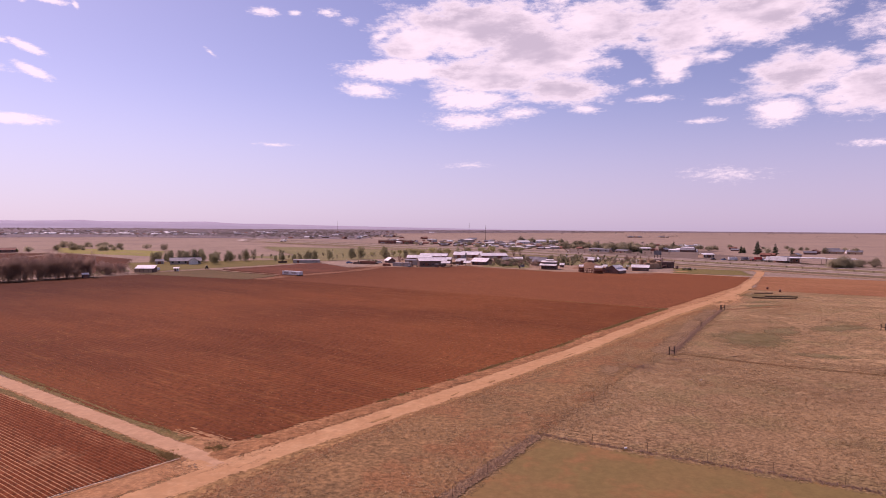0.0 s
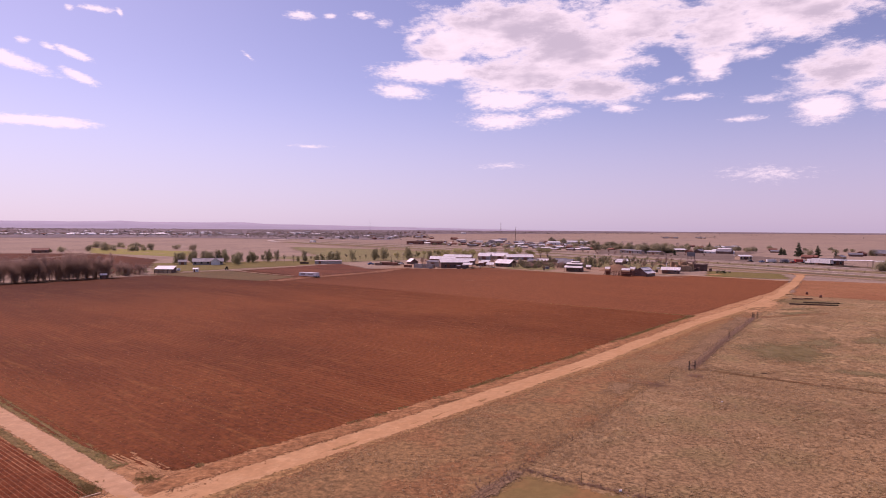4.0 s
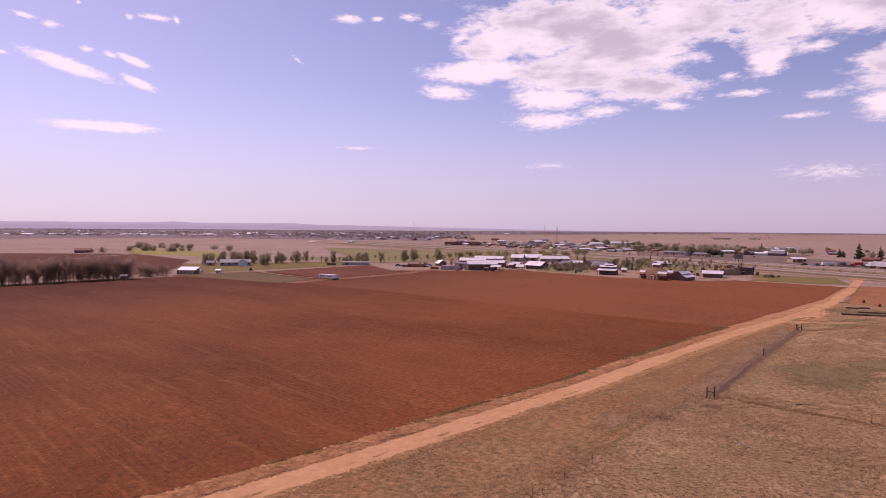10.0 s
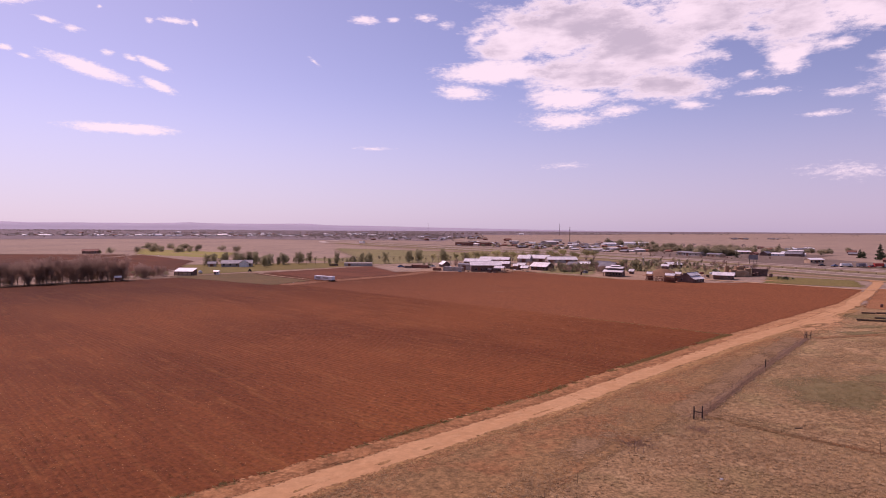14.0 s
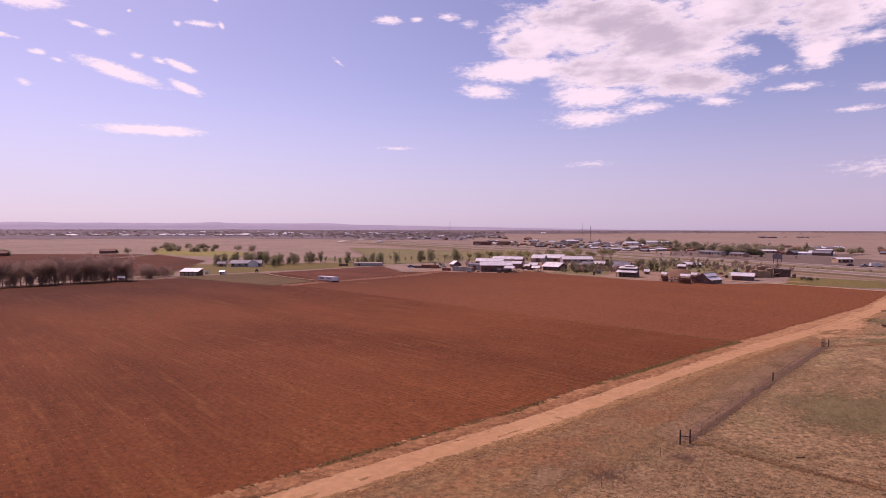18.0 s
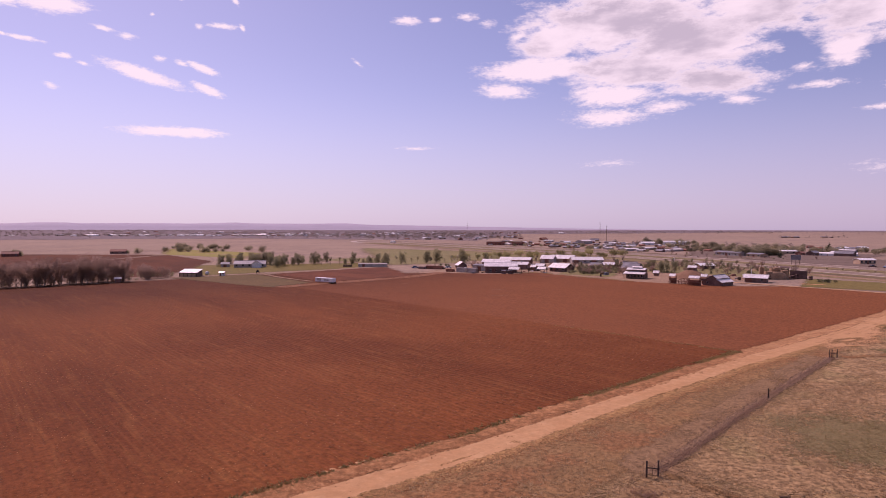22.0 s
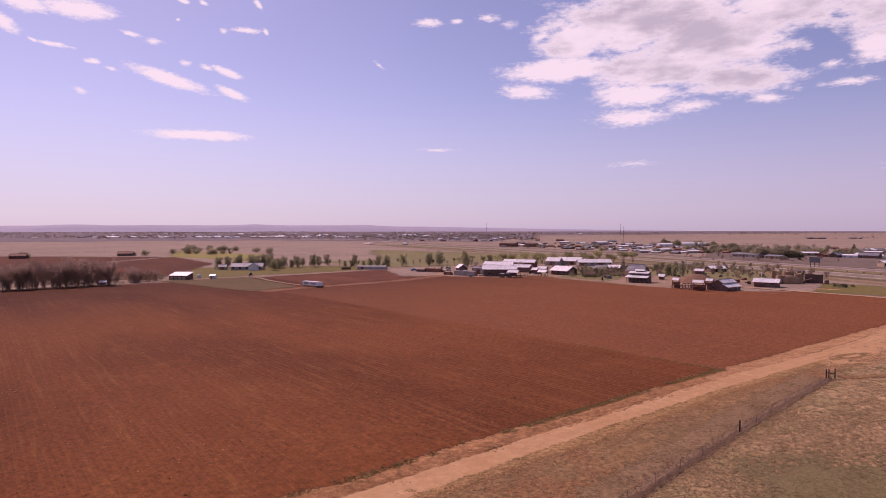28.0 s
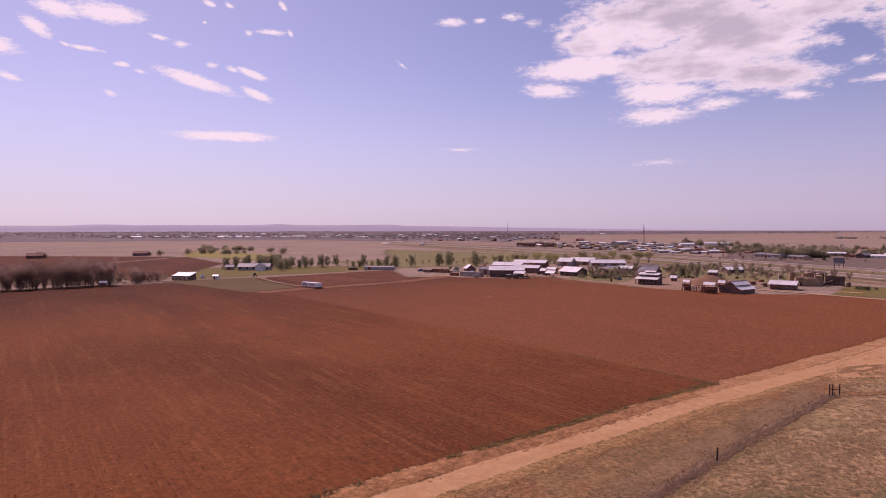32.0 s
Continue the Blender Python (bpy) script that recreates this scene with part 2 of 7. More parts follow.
def turf(name, cols, scale=0.05, bump=0.5, fine=2.5, grain=0.35, sharp=0.2):
    """Dry ground: three colours in patches of several sizes, with tufts."""
    m = bpy.data.materials.new(name)
    m.use_nodes = True
    nt = m.node_tree
    bs = nt.nodes["Principled BSDF"]
    pos = node(nt, "ShaderNodeNewGeometry").outputs["Position"]
    n1, n2 = noise_of(nt, pos, scale, 5, 0.6), noise_of(nt, pos, scale * 6.3, 5, 0.65)
    n3 = noise_of(nt, pos, fine, 6, 0.75)
    n4 = noise_of(nt, pos, scale * 0.13, 3, 0.5)
    col = mixc(nt, step(nt, n1, 0.38, 0.62), cols[0], cols[1])
    col = mixc(nt, maths(nt, "MULTIPLY", step(nt, n2, 0.48, 0.68), 0.75), col, cols[2])
    col = mixc(nt, maths(nt, "MULTIPLY", step(nt, n4, 0.45, 0.65), 0.4), col, cols[1])
    if len(cols) > 3:
        col = mixc(nt, maths(nt, "MULTIPLY", step(nt, noise_of(nt, pos, scale * 1.6, 4, 0.62), 0.48, 0.62), 0.75), col, cols[3])
    col = mixc(nt, 1.0, col, mixc(nt, step(nt, n3, 0.5 - sharp, 0.5 + sharp), (1 - grain,) * 3, (1 + grain * .8,) * 3), "MULTIPLY")
    nt.links.new(col, bs.inputs["Base Color"])
    bs.inputs["Roughness"].default_value = 0.95
    bs.inputs["Specular IOR Level"].default_value = 0.1
    nt.links.new(node(nt, "ShaderNodeBump", ("Strength", bump), ("Distance", 0.15), ("Height", n3)).outputs[0], bs.inputs["Normal"])
    soft_rim(nt, bs, pos)
    return m


M = dict(
    plain=turf("dry_plain", ((0.325, 0.234, 0.166), (0.275, 0.197, 0.144), (0.38, 0.282, 0.2)), 0.01, 0.2, 0.6),
    pasture=turf("pasture", ((0.305, 0.188, 0.088), (0.25, 0.152, 0.073), (0.37, 0.243, 0.12), (0.232, 0.16, 0.07)), 0.05, 0.8, 2.0, 0.5, .17),
    pasture_straw=turf("straw_pasture", ((0.355, 0.224, 0.108), (0.285, 0.178, 0.084), (0.43, 0.282, 0.138), (0.262, 0.186, 0.081)), 0.06, 0.8, 1.4, 0.55, .15),
    paddock=turf("bare_paddock", ((0.198, 0.138, 0.05), (0.235, 0.142, 0.055), (0.28, 0.138, 0.055)), 0.03, 0.3, 1.2, 0.14),
    rough=turf("rough_grass", ((0.275, 0.157, 0.066), (0.22, 0.13, 0.057), (0.335, 0.188, 0.08), (0.27, 0.125, 0.052)), 0.07, 0.8, 1.6, 0.5),
    greenpatch=turf("thin_green_grass", ((0.205, 0.155, 0.07), (0.19, 0.148, 0.065), (0.245, 0.168, 0.076)), 0.2, 0.4, 2.2, 0.3),
    dust=turf("road_dust", ((0.36, 0.2, 0.0792), (0.3, 0.17, 0.0675), (0.43, 0.25, 0.104)), 0.2, 0.7, 1.5, 0.5),
    fieldverge=turf("field_edge_weeds", ((.2, .15, .058), (.22, .145, .056), (.24, .13, .052)), 0.3, 0.6, 2.0, .5),
    mound=turf("mound_earth", ((.27, .15, .09), (.23, .125, .075), (.31, .18, .11)), 0.3, 0.5, 2.0, .3),
    ditch=turf("ditch_weeds", ((.17, .125, .07), (.145, .105, .062), (.19, .14, .08)), 0.05, 0.4, 1.0),
    lot=turf("dark_lot", ((.19, .138, .105), (.16, .115, .088), (.23, .165, .125)), 0.03, 0.3, 0.8, .3),
    brushband=turf("matted_brush", ((.26, .165, .092), (.225, .14, .078), (.3, .19, .105)), 0.3, 0.8, 2.5, .5),
    gully=turf("grey_brush_ground", ((.265, .162, .08), (.23, .14, .07), (.3, .185, .092)), 0.2, 0.5, 2.2, 0.4),
    lawn=turf("lawn", ((0.155, 0.132, 0.038), (0.185, 0.142, 0.045), (0.215, 0.15, 0.055)), 0.05, 0.3, 1.5),
    yellow=turf("young_crop", ((.29, .25, .065), (.26, .235, .065), (.31, .245, .085)), 0.03, 0.3, 1.0),
    soil=soil("red_soil", (0.146, 0.0428, 0.0135), (0.203, 0.0635, 0.0193), (0.258, 0.1, 0.031), 0.55, ridge=.95, crest=.24, cloud_shade=.85),
    plot_soil=soil("plot_soil", (0.125, 0.042, 0.02), (0.17, 0.06, 0.028), (0.22, 0.09, 0.042), 0.3, 0.03),
    rows=soil("red_row_soil", (0.165, 0.043, 0.014), (0.2, 0.055, 0.019), (0.5, 0.265, 0.125), 0.12, ridge=ROW_GAP, crest=1.0, skew=ROW_SKEW),
    soil_far=soil("far_red_soil", (0.094, 0.0328, 0.0142), (0.132, 0.0441, 0.0178), (0.179, 0.0718, 0.0266), 0.3),
    soil_pale=soil("pale_red_soil", (0.272, 0.115, 0.0481), (0.315, 0.142, 0.0601), (0.37, 0.19, 0.0833), 0.3, 0.03),
    dirt=turf("dirt_road", ((0.5, 0.283, 0.134), (0.46, 0.25, 0.114), (0.55, 0.327, 0.161)), 0.12, 0.2, 0.9, 0.12),
    dirt_pale=turf("side_road_dirt", ((0.5, 0.3, 0.165), (0.46, 0.27, 0.145), (0.55, 0.345, 0.195)), 0.12, 0.2, 0.9, 0.12),
    berm=turf("dirt_bank", ((.44, .232, .105), (.36, .176, .076), (.5, .275, .13)), 0.3, 0.6, 1.4, .32),
    bank=turf("mottled_bank", ((.355, .168, .07), (.265, .12, .049), (.45, .24, .108)), 0.35, 0.6, 1.2, .42),
    track=turf("dusty_track", ((.25, .115, .058), (.22, .098, .048), (.3, .145, .077)), 0.1, 0.4, 1.2, .3),
    yard=turf("yard_dirt", ((.34, .225, .145), (.29, .185, .115), (.38, .26, .175)), 0.05, 0.3, 1.2),
    asphalt=coat("asphalt", (.26, .19, .147), (.31, .23, .178), 0.05, 0.95, 0.1, where="World", spec=.05),
    verge=turf("road_verge", ((0.25, 0.184, 0.086), (0.21, 0.167, 0.0688), (0.3, 0.216, 0.112)), 0.04, 0.3, 1.0),
    tin=coat("pale_tin_roof", (.72, .68, .64), (.82, .78, .74), 0.25, 0.45, 0.05, 0.1, 6),
    tin_grey=coat("grey_tin_roof", (.17, .16, .175), (.235, .22, .23), 0.3, 0.6, 0.08, 0.1, 6),
    white=coat("white_paint", (.72, .70, .68), (.80, .79, .77), 0.4, 0.5, 0.05),
    brown=coat("dark_brown_boards", (0.155, 0.09, 0.073), (0.235, 0.14, 0.113), 0.5, 0.85, 0.3, spread=.2),
    redwood=coat("red_brown_boards", (.2, .078, .052), (.27, .115, .075), 0.5, 0.8, 0.3, spread=.15),
    greywall=coat("grey_steel_wall", (.36, .305, .28), (.43, .37, .335), 0.3, 0.7, 0.1),
    tan=coat("tan_stucco", (.40, .27, .18), (.47, .33, .22), 0.3, 0.9, 0.3, spread=.2),
    brick=coat("red_brick_wall", (.22, .085, .06), (.29, .12, .085), 0.4, 0.9, 0.2, spread=.2),
    wood=coat("weathered_wood", (.12, .075, .05), (.19, .125, .085), 1.0, 0.9, 0.4),
    post=coat("dark_post_wood", (0.063, 0.042, 0.0336), (0.119, 0.077, 0.0588), 2.0, 0.9, 0.4),
    steel=coat("rusty_steel", (.10, .06, .045), (.16, .10, .075), 3.0, 0.6, 0.2, 0.5),
    galv=coat("galvanised_steel", (.34, .33, .33), (.42, .41, .41), 2.0, 0.45, 0.1, 0.7),
    rubber=coat("tyre_rubber", (.02, .02, .02), (.035, .033, .03), 3.0, 0.9, 0.2),
    glass=coat("dark_window_glass", (.02, .022, .026), (.03, .032, .036), 1.0, 0.12, 0.0, spec=.6),
    bark=coat("grey_brown_bark", (0.27, 0.185, 0.145), (0.37, 0.26, 0.2), 1.5, 0.9, 0.5),
    twig=coat("bare_twigs", (0.29, 0.195, 0.15), (0.35, 0.24, 0.185), 0.25, 0.95, 0.0, spread=.12, thin=.75),
    leaf=coat("dark_green_leaves", (0.235, 0.22, 0.125), (0.29, 0.265, 0.155), 0.8, 0.8, 0.0, spread=.25, thin=.7),
    leaf_pale=coat("spring_green_leaves", (.3, .28, .125), (.36, .325, .155), 0.8, 0.8, 0.0, spread=.25, thin=.65),
    needle=coat("dark_needles", (0.054, 0.0675, 0.0378), (0.081, 0.0945, 0.0486), 0.8, 0.85, 0.0, spread=.2, thin=.25),
    brush=coat("dry_brush", (.37, .25, .175), (.43, .295, .21), 0.8, 0.95, 0.0, spec=.05, thin=.7),
    weed=coat("green_weeds", (0.253, 0.206, 0.085), (0.319, 0.235, 0.1), 0.7, 0.95, 0.0, where="World", thin=.5),
    weed_green=coat("soft_green_weeds", (.27, .24, .085), (.33, .285, .105), 0.7, 0.95, 0.0, where="World", thin=.6),
    weed_dark=coat("olive_weeds", (0.265, 0.19, 0.077), (0.31, 0.215, 0.09), 0.7, 0.95, 0.0, where="World", spec=.05, thin=.5),
    straw=coat("straw_tufts", (0.48, 0.325, 0.175), (0.56, 0.4, 0.22), 0.12, 0.95, 0.0, where="World", thin=.5),
    fieldweed=coat("dark_field_weeds", (.15, .075, .036), (.2, .11, .05), 0.3, 0.95, 0.0, where="World", thin=.4),
    sage=coat("dark_tufts", (0.3, 0.19, 0.1), (0.36, 0.24, 0.13), 0.12, 0.95, 0.0, where="World", thin=.5),
    clod=coat("earth_clods", (0.188, 0.077, 0.0266), (0.301, 0.149, 0.0521), 0.5, 0.95, 0.2, where="World", thin=.3),
    pipe=coat("white_pipe", (.74, .56, .38), (.8, .63, .45), 0.5, 0.9, 0.02, spec=.1),
    leaf_soft=coat("dusty_leaves", (.3, .265, .17), (.36, .315, .205), 0.5, 0.9, 0.0, spread=.2, thin=.8),
    townleaf=coat("town_tree_leaves", (.2, .165, .145), (.24, .2, .165), 0.02, 0.9, 0.0, where="World", thin=.6),
    red=coat("red_paint", (.42, .05, .035), (.5, .07, .05), 0.5, 0.5, 0.05),
    blue=coat("blue_paint", (.08, .13, .26), (.12, .18, .32), 0.5, 0.5, 0.05),
    ochre=coat("ochre_clay", (.33, .205, .12), (.39, .25, .15), 0.25, 0.95, 0.4),
    olive=turf("olive_meadow", ((.195, .178, .07), (.225, .188, .083), (.255, .193, .097)), 0.02, 0.3, 0.8),
    gravel=turf("pale_gravel", ((.52, .43, .36), (.46, .38, .31), (.58, .49, .42)), 0.05, 0.2, 0.8, 0.15),
    # the mauve cast of the scrub stands in for distance haze
    scrub=turf("hazed_scrub", ((.175, .138, .138), (.2, .155, .15), (.24, .18, .165)), 0.004, 0.0, 0.05),
    stubble=turf("stubble", ((.15, .098, .042), (.13, .09, .038), (.17, .1, .045)), 0.05, 0.4, 1.5),
    # pale lavender in place of real haze over the hills
    hill=turf("hazed_hills", ((.35, .325, .385), (.375, .345, .4), (.36, .33, .39)), 0.0012, 0.0, 0.004, .06),
    rubble=coat("concrete", (.36, .32, .29), (.44, .39, .35), 0.5, 0.9, 0.2),
)


# ---- ground shape and mesh helpers ----
def gz(x, y):
    """Height of the land: it rises slightly to the right of the farm and far out."""
    f = min(max((y - 400) / 500, 0), 1)
    near = 1.321 * 1.8 * math.tanh(x / 180) * (1 - f * f * (3 - 2 * f))
    r = math.hypot(x, y)
    return near + 9.0 * min(max((r - 1800) / 3000, 0), 1)


def mesh(name, verts, faces, material, smooth=False, rim=None):
    me = bpy.data.meshes.new(name)
    me.from_pydata(verts, [], faces)
    if rim:
        me.attributes.new("rim", "FLOAT", "POINT").data.foreach_set("value", rim)
    me.materials.append(M[material])
    if smooth:
        me.polygons.foreach_set("use_smooth", [True] * len(me.polygons))
    me.update()
    return me


def part(name, me, parent, label="", m=None):
    ob = new(name, me)
    ob.parent = parent
    if m is not None:
        ob.matrix_basis = m
    if label:
        ob["label"] = label
    return ob


def thing(name, x, y, ang=0.0, label="", category="", group="", dz=0.0):
    ob = new(name)
    ob.empty_display_size = 0.5
    ob.matrix_basis = pose(x, y, gz(x, y) + dz, 0, 0, ang)
    return tagged(ob, label, category, group)


class Shape:
    """Collects boxes, rods and quads into one mesh."""

    def __init__(self):
        self.v, self.f = [], []

    def add(self, vs, fs):
        k = len(self.v)
        self.v += [tuple(p) for p in vs]
        self.f += [tuple(i + k for i in q) for q in fs]
        return self

    def box(self, x0, x1, y0, y1, z0, z1, bev=0.0):
        b = min(bev, (x1 - x0) / 3, (y1 - y0) / 3, (z1 - z0) / 3)
        if b <= 0:
            vs = [(x, y, z) for z in (z0, z1) for x, y in ((x0, y0), (x1, y0), (x1, y1), (x0, y1))]
            return self.add(vs, [(3, 2, 1, 0), (4, 5, 6, 7), (0, 1, 5, 4), (1, 2, 6, 5), (2, 3, 7, 6), (3, 0, 4, 7)])
        rings = []
        for z, i in ((z0, b), (z0 + b, 0), (z1 - b, 0), (z1, b)):
            c = b
            rings.append([(x0 + i + c * (i == 0), y0 + i, z), (x1 - i - c * (i == 0), y0 + i, z), (x1 - i, y0 + i + c * (i == 0), z), (x1 - i, y1 - i - c * (i == 0), z),
                          (x1 - i - c * (i == 0), y1 - i, z), (x0 + i + c * (i == 0), y1 - i, z), (x0 + i, y1 - i - c * (i == 0), z), (x0 + i, y0 + i + c * (i == 0), z)])
        vs = [p for r in rings for p in r]
        fs = [tuple(range(7, -1, -1)), tuple(range(24, 32))]
        fs += [(8 * k + i, 8 * k + (i + 1) % 8, 8 * k + 8 + (i + 1) % 8, 8 * k + 8 + i) for k in range(3) for i in range(8)]
        return self.add(vs, fs)

    def rod(self, a, b, ra, rb=None, n=6, cap=True):
        a, b = Vector(a), Vector(b)
        rb = ra if rb is None else rb
        d = (b - a).normalized()
        s = d.orthogonal().normalized()
        t = d.cross(s)
        vs = []
        for p, r in ((a, ra), (b, rb)):
            vs += [p + (s * math.cos(6.2832 * i / n) + t * math.sin(6.2832 * i / n)) * r for i in range(n)]
        fs = [(i, (i + 1) % n, n + (i + 1) % n, n + i) for i in range(n)]
        if cap:
            fs += [tuple(range(n - 1, -1, -1)), tuple(range(n, 2 * n))]
        return self.add(vs, fs)

    def tube(self, pts, r, n=4):
        """One continuous thin line through pts."""
        vs = [(x + r * math.cos(6.2832 * i / n), y, z + r * math.sin(6.2832 * i / n)) for x, y, z in pts for i in range(n)]
        return self.add(vs, [(n * k + i, n * k + (i + 1) % n, n * k + n + (i + 1) % n, n * k + n + i) for k in range(len(pts) - 1) for i in range(n)])

    def slab(self, p, q, r, s, t):
        """A flat board with the corners p to s and thickness t downwards."""
        vs = [p, q, r, s] + [(a, b, c - t) for a, b, c in (p, q, r, s)]
        return self.add(vs, [(0, 1, 2, 3), (7, 6, 5, 4), (0, 4, 5, 1), (1, 5, 6, 2), (2, 6, 7, 3), (3, 7, 4, 0)])

    def make(self, name, material, smooth=False):
        return mesh(name, self.v, self.f, material, smooth)


def sheet(name, corners, material, lift, nx=12, ny=12, label="", category="ground", ragged=0.0):
    """A patch of ground between four corners, laid over the land."""
    a, b, c, d = [Vector(p) for p in corners]
    rng = random.Random(name + material)
    v, f, rim = [], [], []
    for j in range(ny + 1):
        for i in range(nx + 1):
            s, t = i / nx, j / ny
            rim.append(1.0 if i in (0, nx) or j in (0, ny) else 0.0)
            p = (a * (1 - s) + b * s) * (1 - t) + (d * (1 - s) + c * s) * t
            if ragged and (i in (0, nx) or j in (0, ny)):
                p = p + Vector((rng.uniform(-1, 1), rng.uniform(-1, 1))) * ragged
            v.append((p.x, p.y, gz(p.x, p.y) + lift))
    for j in range(ny):
        for i in range(nx):
            k = j * (nx + 1) + i
            f.append((k, k + 1, k + nx + 2, k + nx + 1))
    ob = new(name, mesh(name, v, f, material, False, rim))
    return tagged(ob, label, category, kind="structure")


def along(pts, stepsize):
    """Points on a smooth line through pts, with the direction to its left."""
    P = [Vector(p) for p in pts]
    res = []
    for i in range(len(P) - 1):
        p0, p1, p2, p3 = P[max(i - 1, 0)], P[i], P[i + 1], P[min(i + 2, len(P) - 1)]
        n = max(2, int((p2 - p1).length / stepsize))
        for k in range(n):
            t = k / n
            res.append(0.5 * ((2 * p1) + (p2 - p0) * t + (2 * p0 - 5 * p1 + 4 * p2 - p3) * t * t + (3 * p1 - p0 - 3 * p2 + p3) * t ** 3))
    res.append(P[-1])
    outp = []
    for i, p in enumerate(res):
        d = (res[min(i + 1, len(res) - 1)] - res[max(i - 1, 0)]).normalized()
        outp.append((p, Vector((-d.y, d.x))))
    return outp


def strip(name, pts, profile, material, stepsize=4.0, jitter=0.0, label="", category="road", seed=1, soft=0.9, base=0.0):
    """A band along a line; profile is (offset to the left, height) from side to side."""
    rng = random.Random(seed)
    line = along(pts, stepsize)
    v, f, rim = [], [], []
    (o0, h0), (o1, h1) = profile[0], profile[-1]
    b = min(soft, (o1 - o0) * .3)
    inner = [(o, h) for o, h in profile[1:-1] if o0 + b * 1.2 < o < o1 - b * 1.2]
    profile = [profile[0], (o0 + b, (h0 + profile[1][1]) / 2), *inner, (o1 - b, (h1 + profile[-2][1]) / 2), profile[-1]]
    n = len(profile)
    for j, (p, s) in enumerate(line):
        for k, (o, h) in enumerate(profile):
            rim.append(1.2 if k in (0, n - 1) or j in (0, len(line) - 1) else base)
            edge = k in (0, n - 1)
            q = p + s * (o + (rng.uniform(-1, 1) * jitter if edge else rng.uniform(-.3, .3) * jitter))
            v.append((q.x, q.y, gz(q.x, q.y) + h + (0 if edge else rng.uniform(-.25, .25) * jitter * 0.12)))
    for i in range(len(line) - 1):
        for k in range(n - 1):
            a_ = i * n + k
            f.append((a_, a_ + n, a_ + n + 1, a_ + 1))
    ob = new(name, mesh(name, v, f, material, True, rim))
    return tagged(ob, label, category, kind="structure")


# ---- the land ----
def lines(lo, hi, fine_lo, fine_hi, fine, grow=1.25):
    r = list(np.arange(fine_lo, fine_hi + 0.1, fine))
    s = fine
    while r[-1] < hi:
        s *= grow
        r.append(min(r[-1] + s, hi))
    s = fine
    while r[0] > lo:
        s *= grow
        r.insert(0, max(r[0] - s, lo))
    return r


xs, ys = lines(-4850, 4850, -300, 360, 12), lines(-4850, 4850, -60, 620, 12)
v = []
for yy in ys:
    for xx in xs:
        r = math.hypot(xx, yy)
        k = min(1.0, 4850 / max(r, 1))
        v.append((xx * k, yy * k, gz(xx * k, yy * k)))
n = len(xs)
f = [(j * n + i, j * n + i + 1, j * n + n + i + 1, j * n + n + i) for j in range(len(ys) - 1) for i in range(n - 1)]
tagged(new("ground", mesh("ground", v, f, "plain", True)), "dry tan plain reaching to the horizon", "ground", kind="structure")

# distant low hills, with the haze before them put into their colour
rng = random.Random(4)
v, f = [], []
K = 150
for i in range(K + 1):
    az_d = -75 + 100 * i / K
    h = 34 + 9 * math.sin(radians((az_d + 58) * 3.0)) + 6 * noise.noise((az_d * .12, 2, 0)) + 2 * noise.noise((az_d * .6, 5, 0))
    h += 9 * math.exp(-((az_d + 20.9) / 1.5) ** 2) + 8 * math.exp(-((az_d + 44.5) / 1.9) ** 4) + 7 * math.exp(-((az_d + 30.6) / 1.0) ** 2)
    h = max(h * min(1, max(0, (9 - az_d) / 32)), 0) + 1
    for r, z in ((4150, 3), (4450, 7 + h * .5), (4700, 10 + h), (4800, 6)):
        q = radians(az_d)
        v.append((math.sin(q) * r, math.cos(q) * r, z))
f = [(4 * i + k, 4 * i + 4 + k, 4 * i + 5 + k, 4 * i + 1 + k) for i in range(K) for k in range(3)]
tagged(new("backdrop", mesh("hills", v, f, "hill", True)), "low hills along the far horizon, bluish with painted haze", "hill", kind="structure")

# wooded scrub far out, haze tinted into its colour, reaching nearer where the town lies
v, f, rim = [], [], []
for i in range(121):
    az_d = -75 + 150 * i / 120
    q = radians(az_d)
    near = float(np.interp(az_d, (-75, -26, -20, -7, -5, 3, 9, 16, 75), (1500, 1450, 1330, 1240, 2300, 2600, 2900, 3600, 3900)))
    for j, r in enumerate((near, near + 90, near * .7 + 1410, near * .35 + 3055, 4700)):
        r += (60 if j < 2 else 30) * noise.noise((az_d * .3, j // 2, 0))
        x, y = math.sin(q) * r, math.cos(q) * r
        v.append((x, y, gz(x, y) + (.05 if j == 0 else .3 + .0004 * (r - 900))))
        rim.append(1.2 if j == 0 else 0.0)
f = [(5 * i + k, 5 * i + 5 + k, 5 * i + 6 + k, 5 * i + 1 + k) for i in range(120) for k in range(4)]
tagged(new("scrubland", mesh("scrubland", v, f, "scrub", True, rim)), "dark brownish scrub before the horizon, its colour cooled for haze", "ground", kind="structure")

# pasture beside the road, with the bare paddock in it
sheet("pasture", (at_uw(-70, -2), at_uw(-70, -190), at_uw(216, -190), at_uw(238, -2)), "pasture", 0.02, 40, 50, "dry tufted brown pasture", "pasture")
sheet("roadside_grass", (at_uw(-70, -3), at_uw(-70, -36), at_uw(152, -14.5), at_uw(215, -3)), "rough", 0.04, 14, 50, "rough brown grass between road and fence", "pasture")
sheet("far_pasture", ((46, 122), (150, 72), (232, 160), (113, 234)), "pasture_straw", 0.03, 40, 40, "pale straw-coloured pasture beyond the cross fence", "pasture", 0.8)
sheet("paddock", ((12, 73.3), (72, 39.5), (30, -5), (-28, 12)), "paddock", 0.035, 44, 44, "trampled greenish bare paddock", "paddock", 0.4)
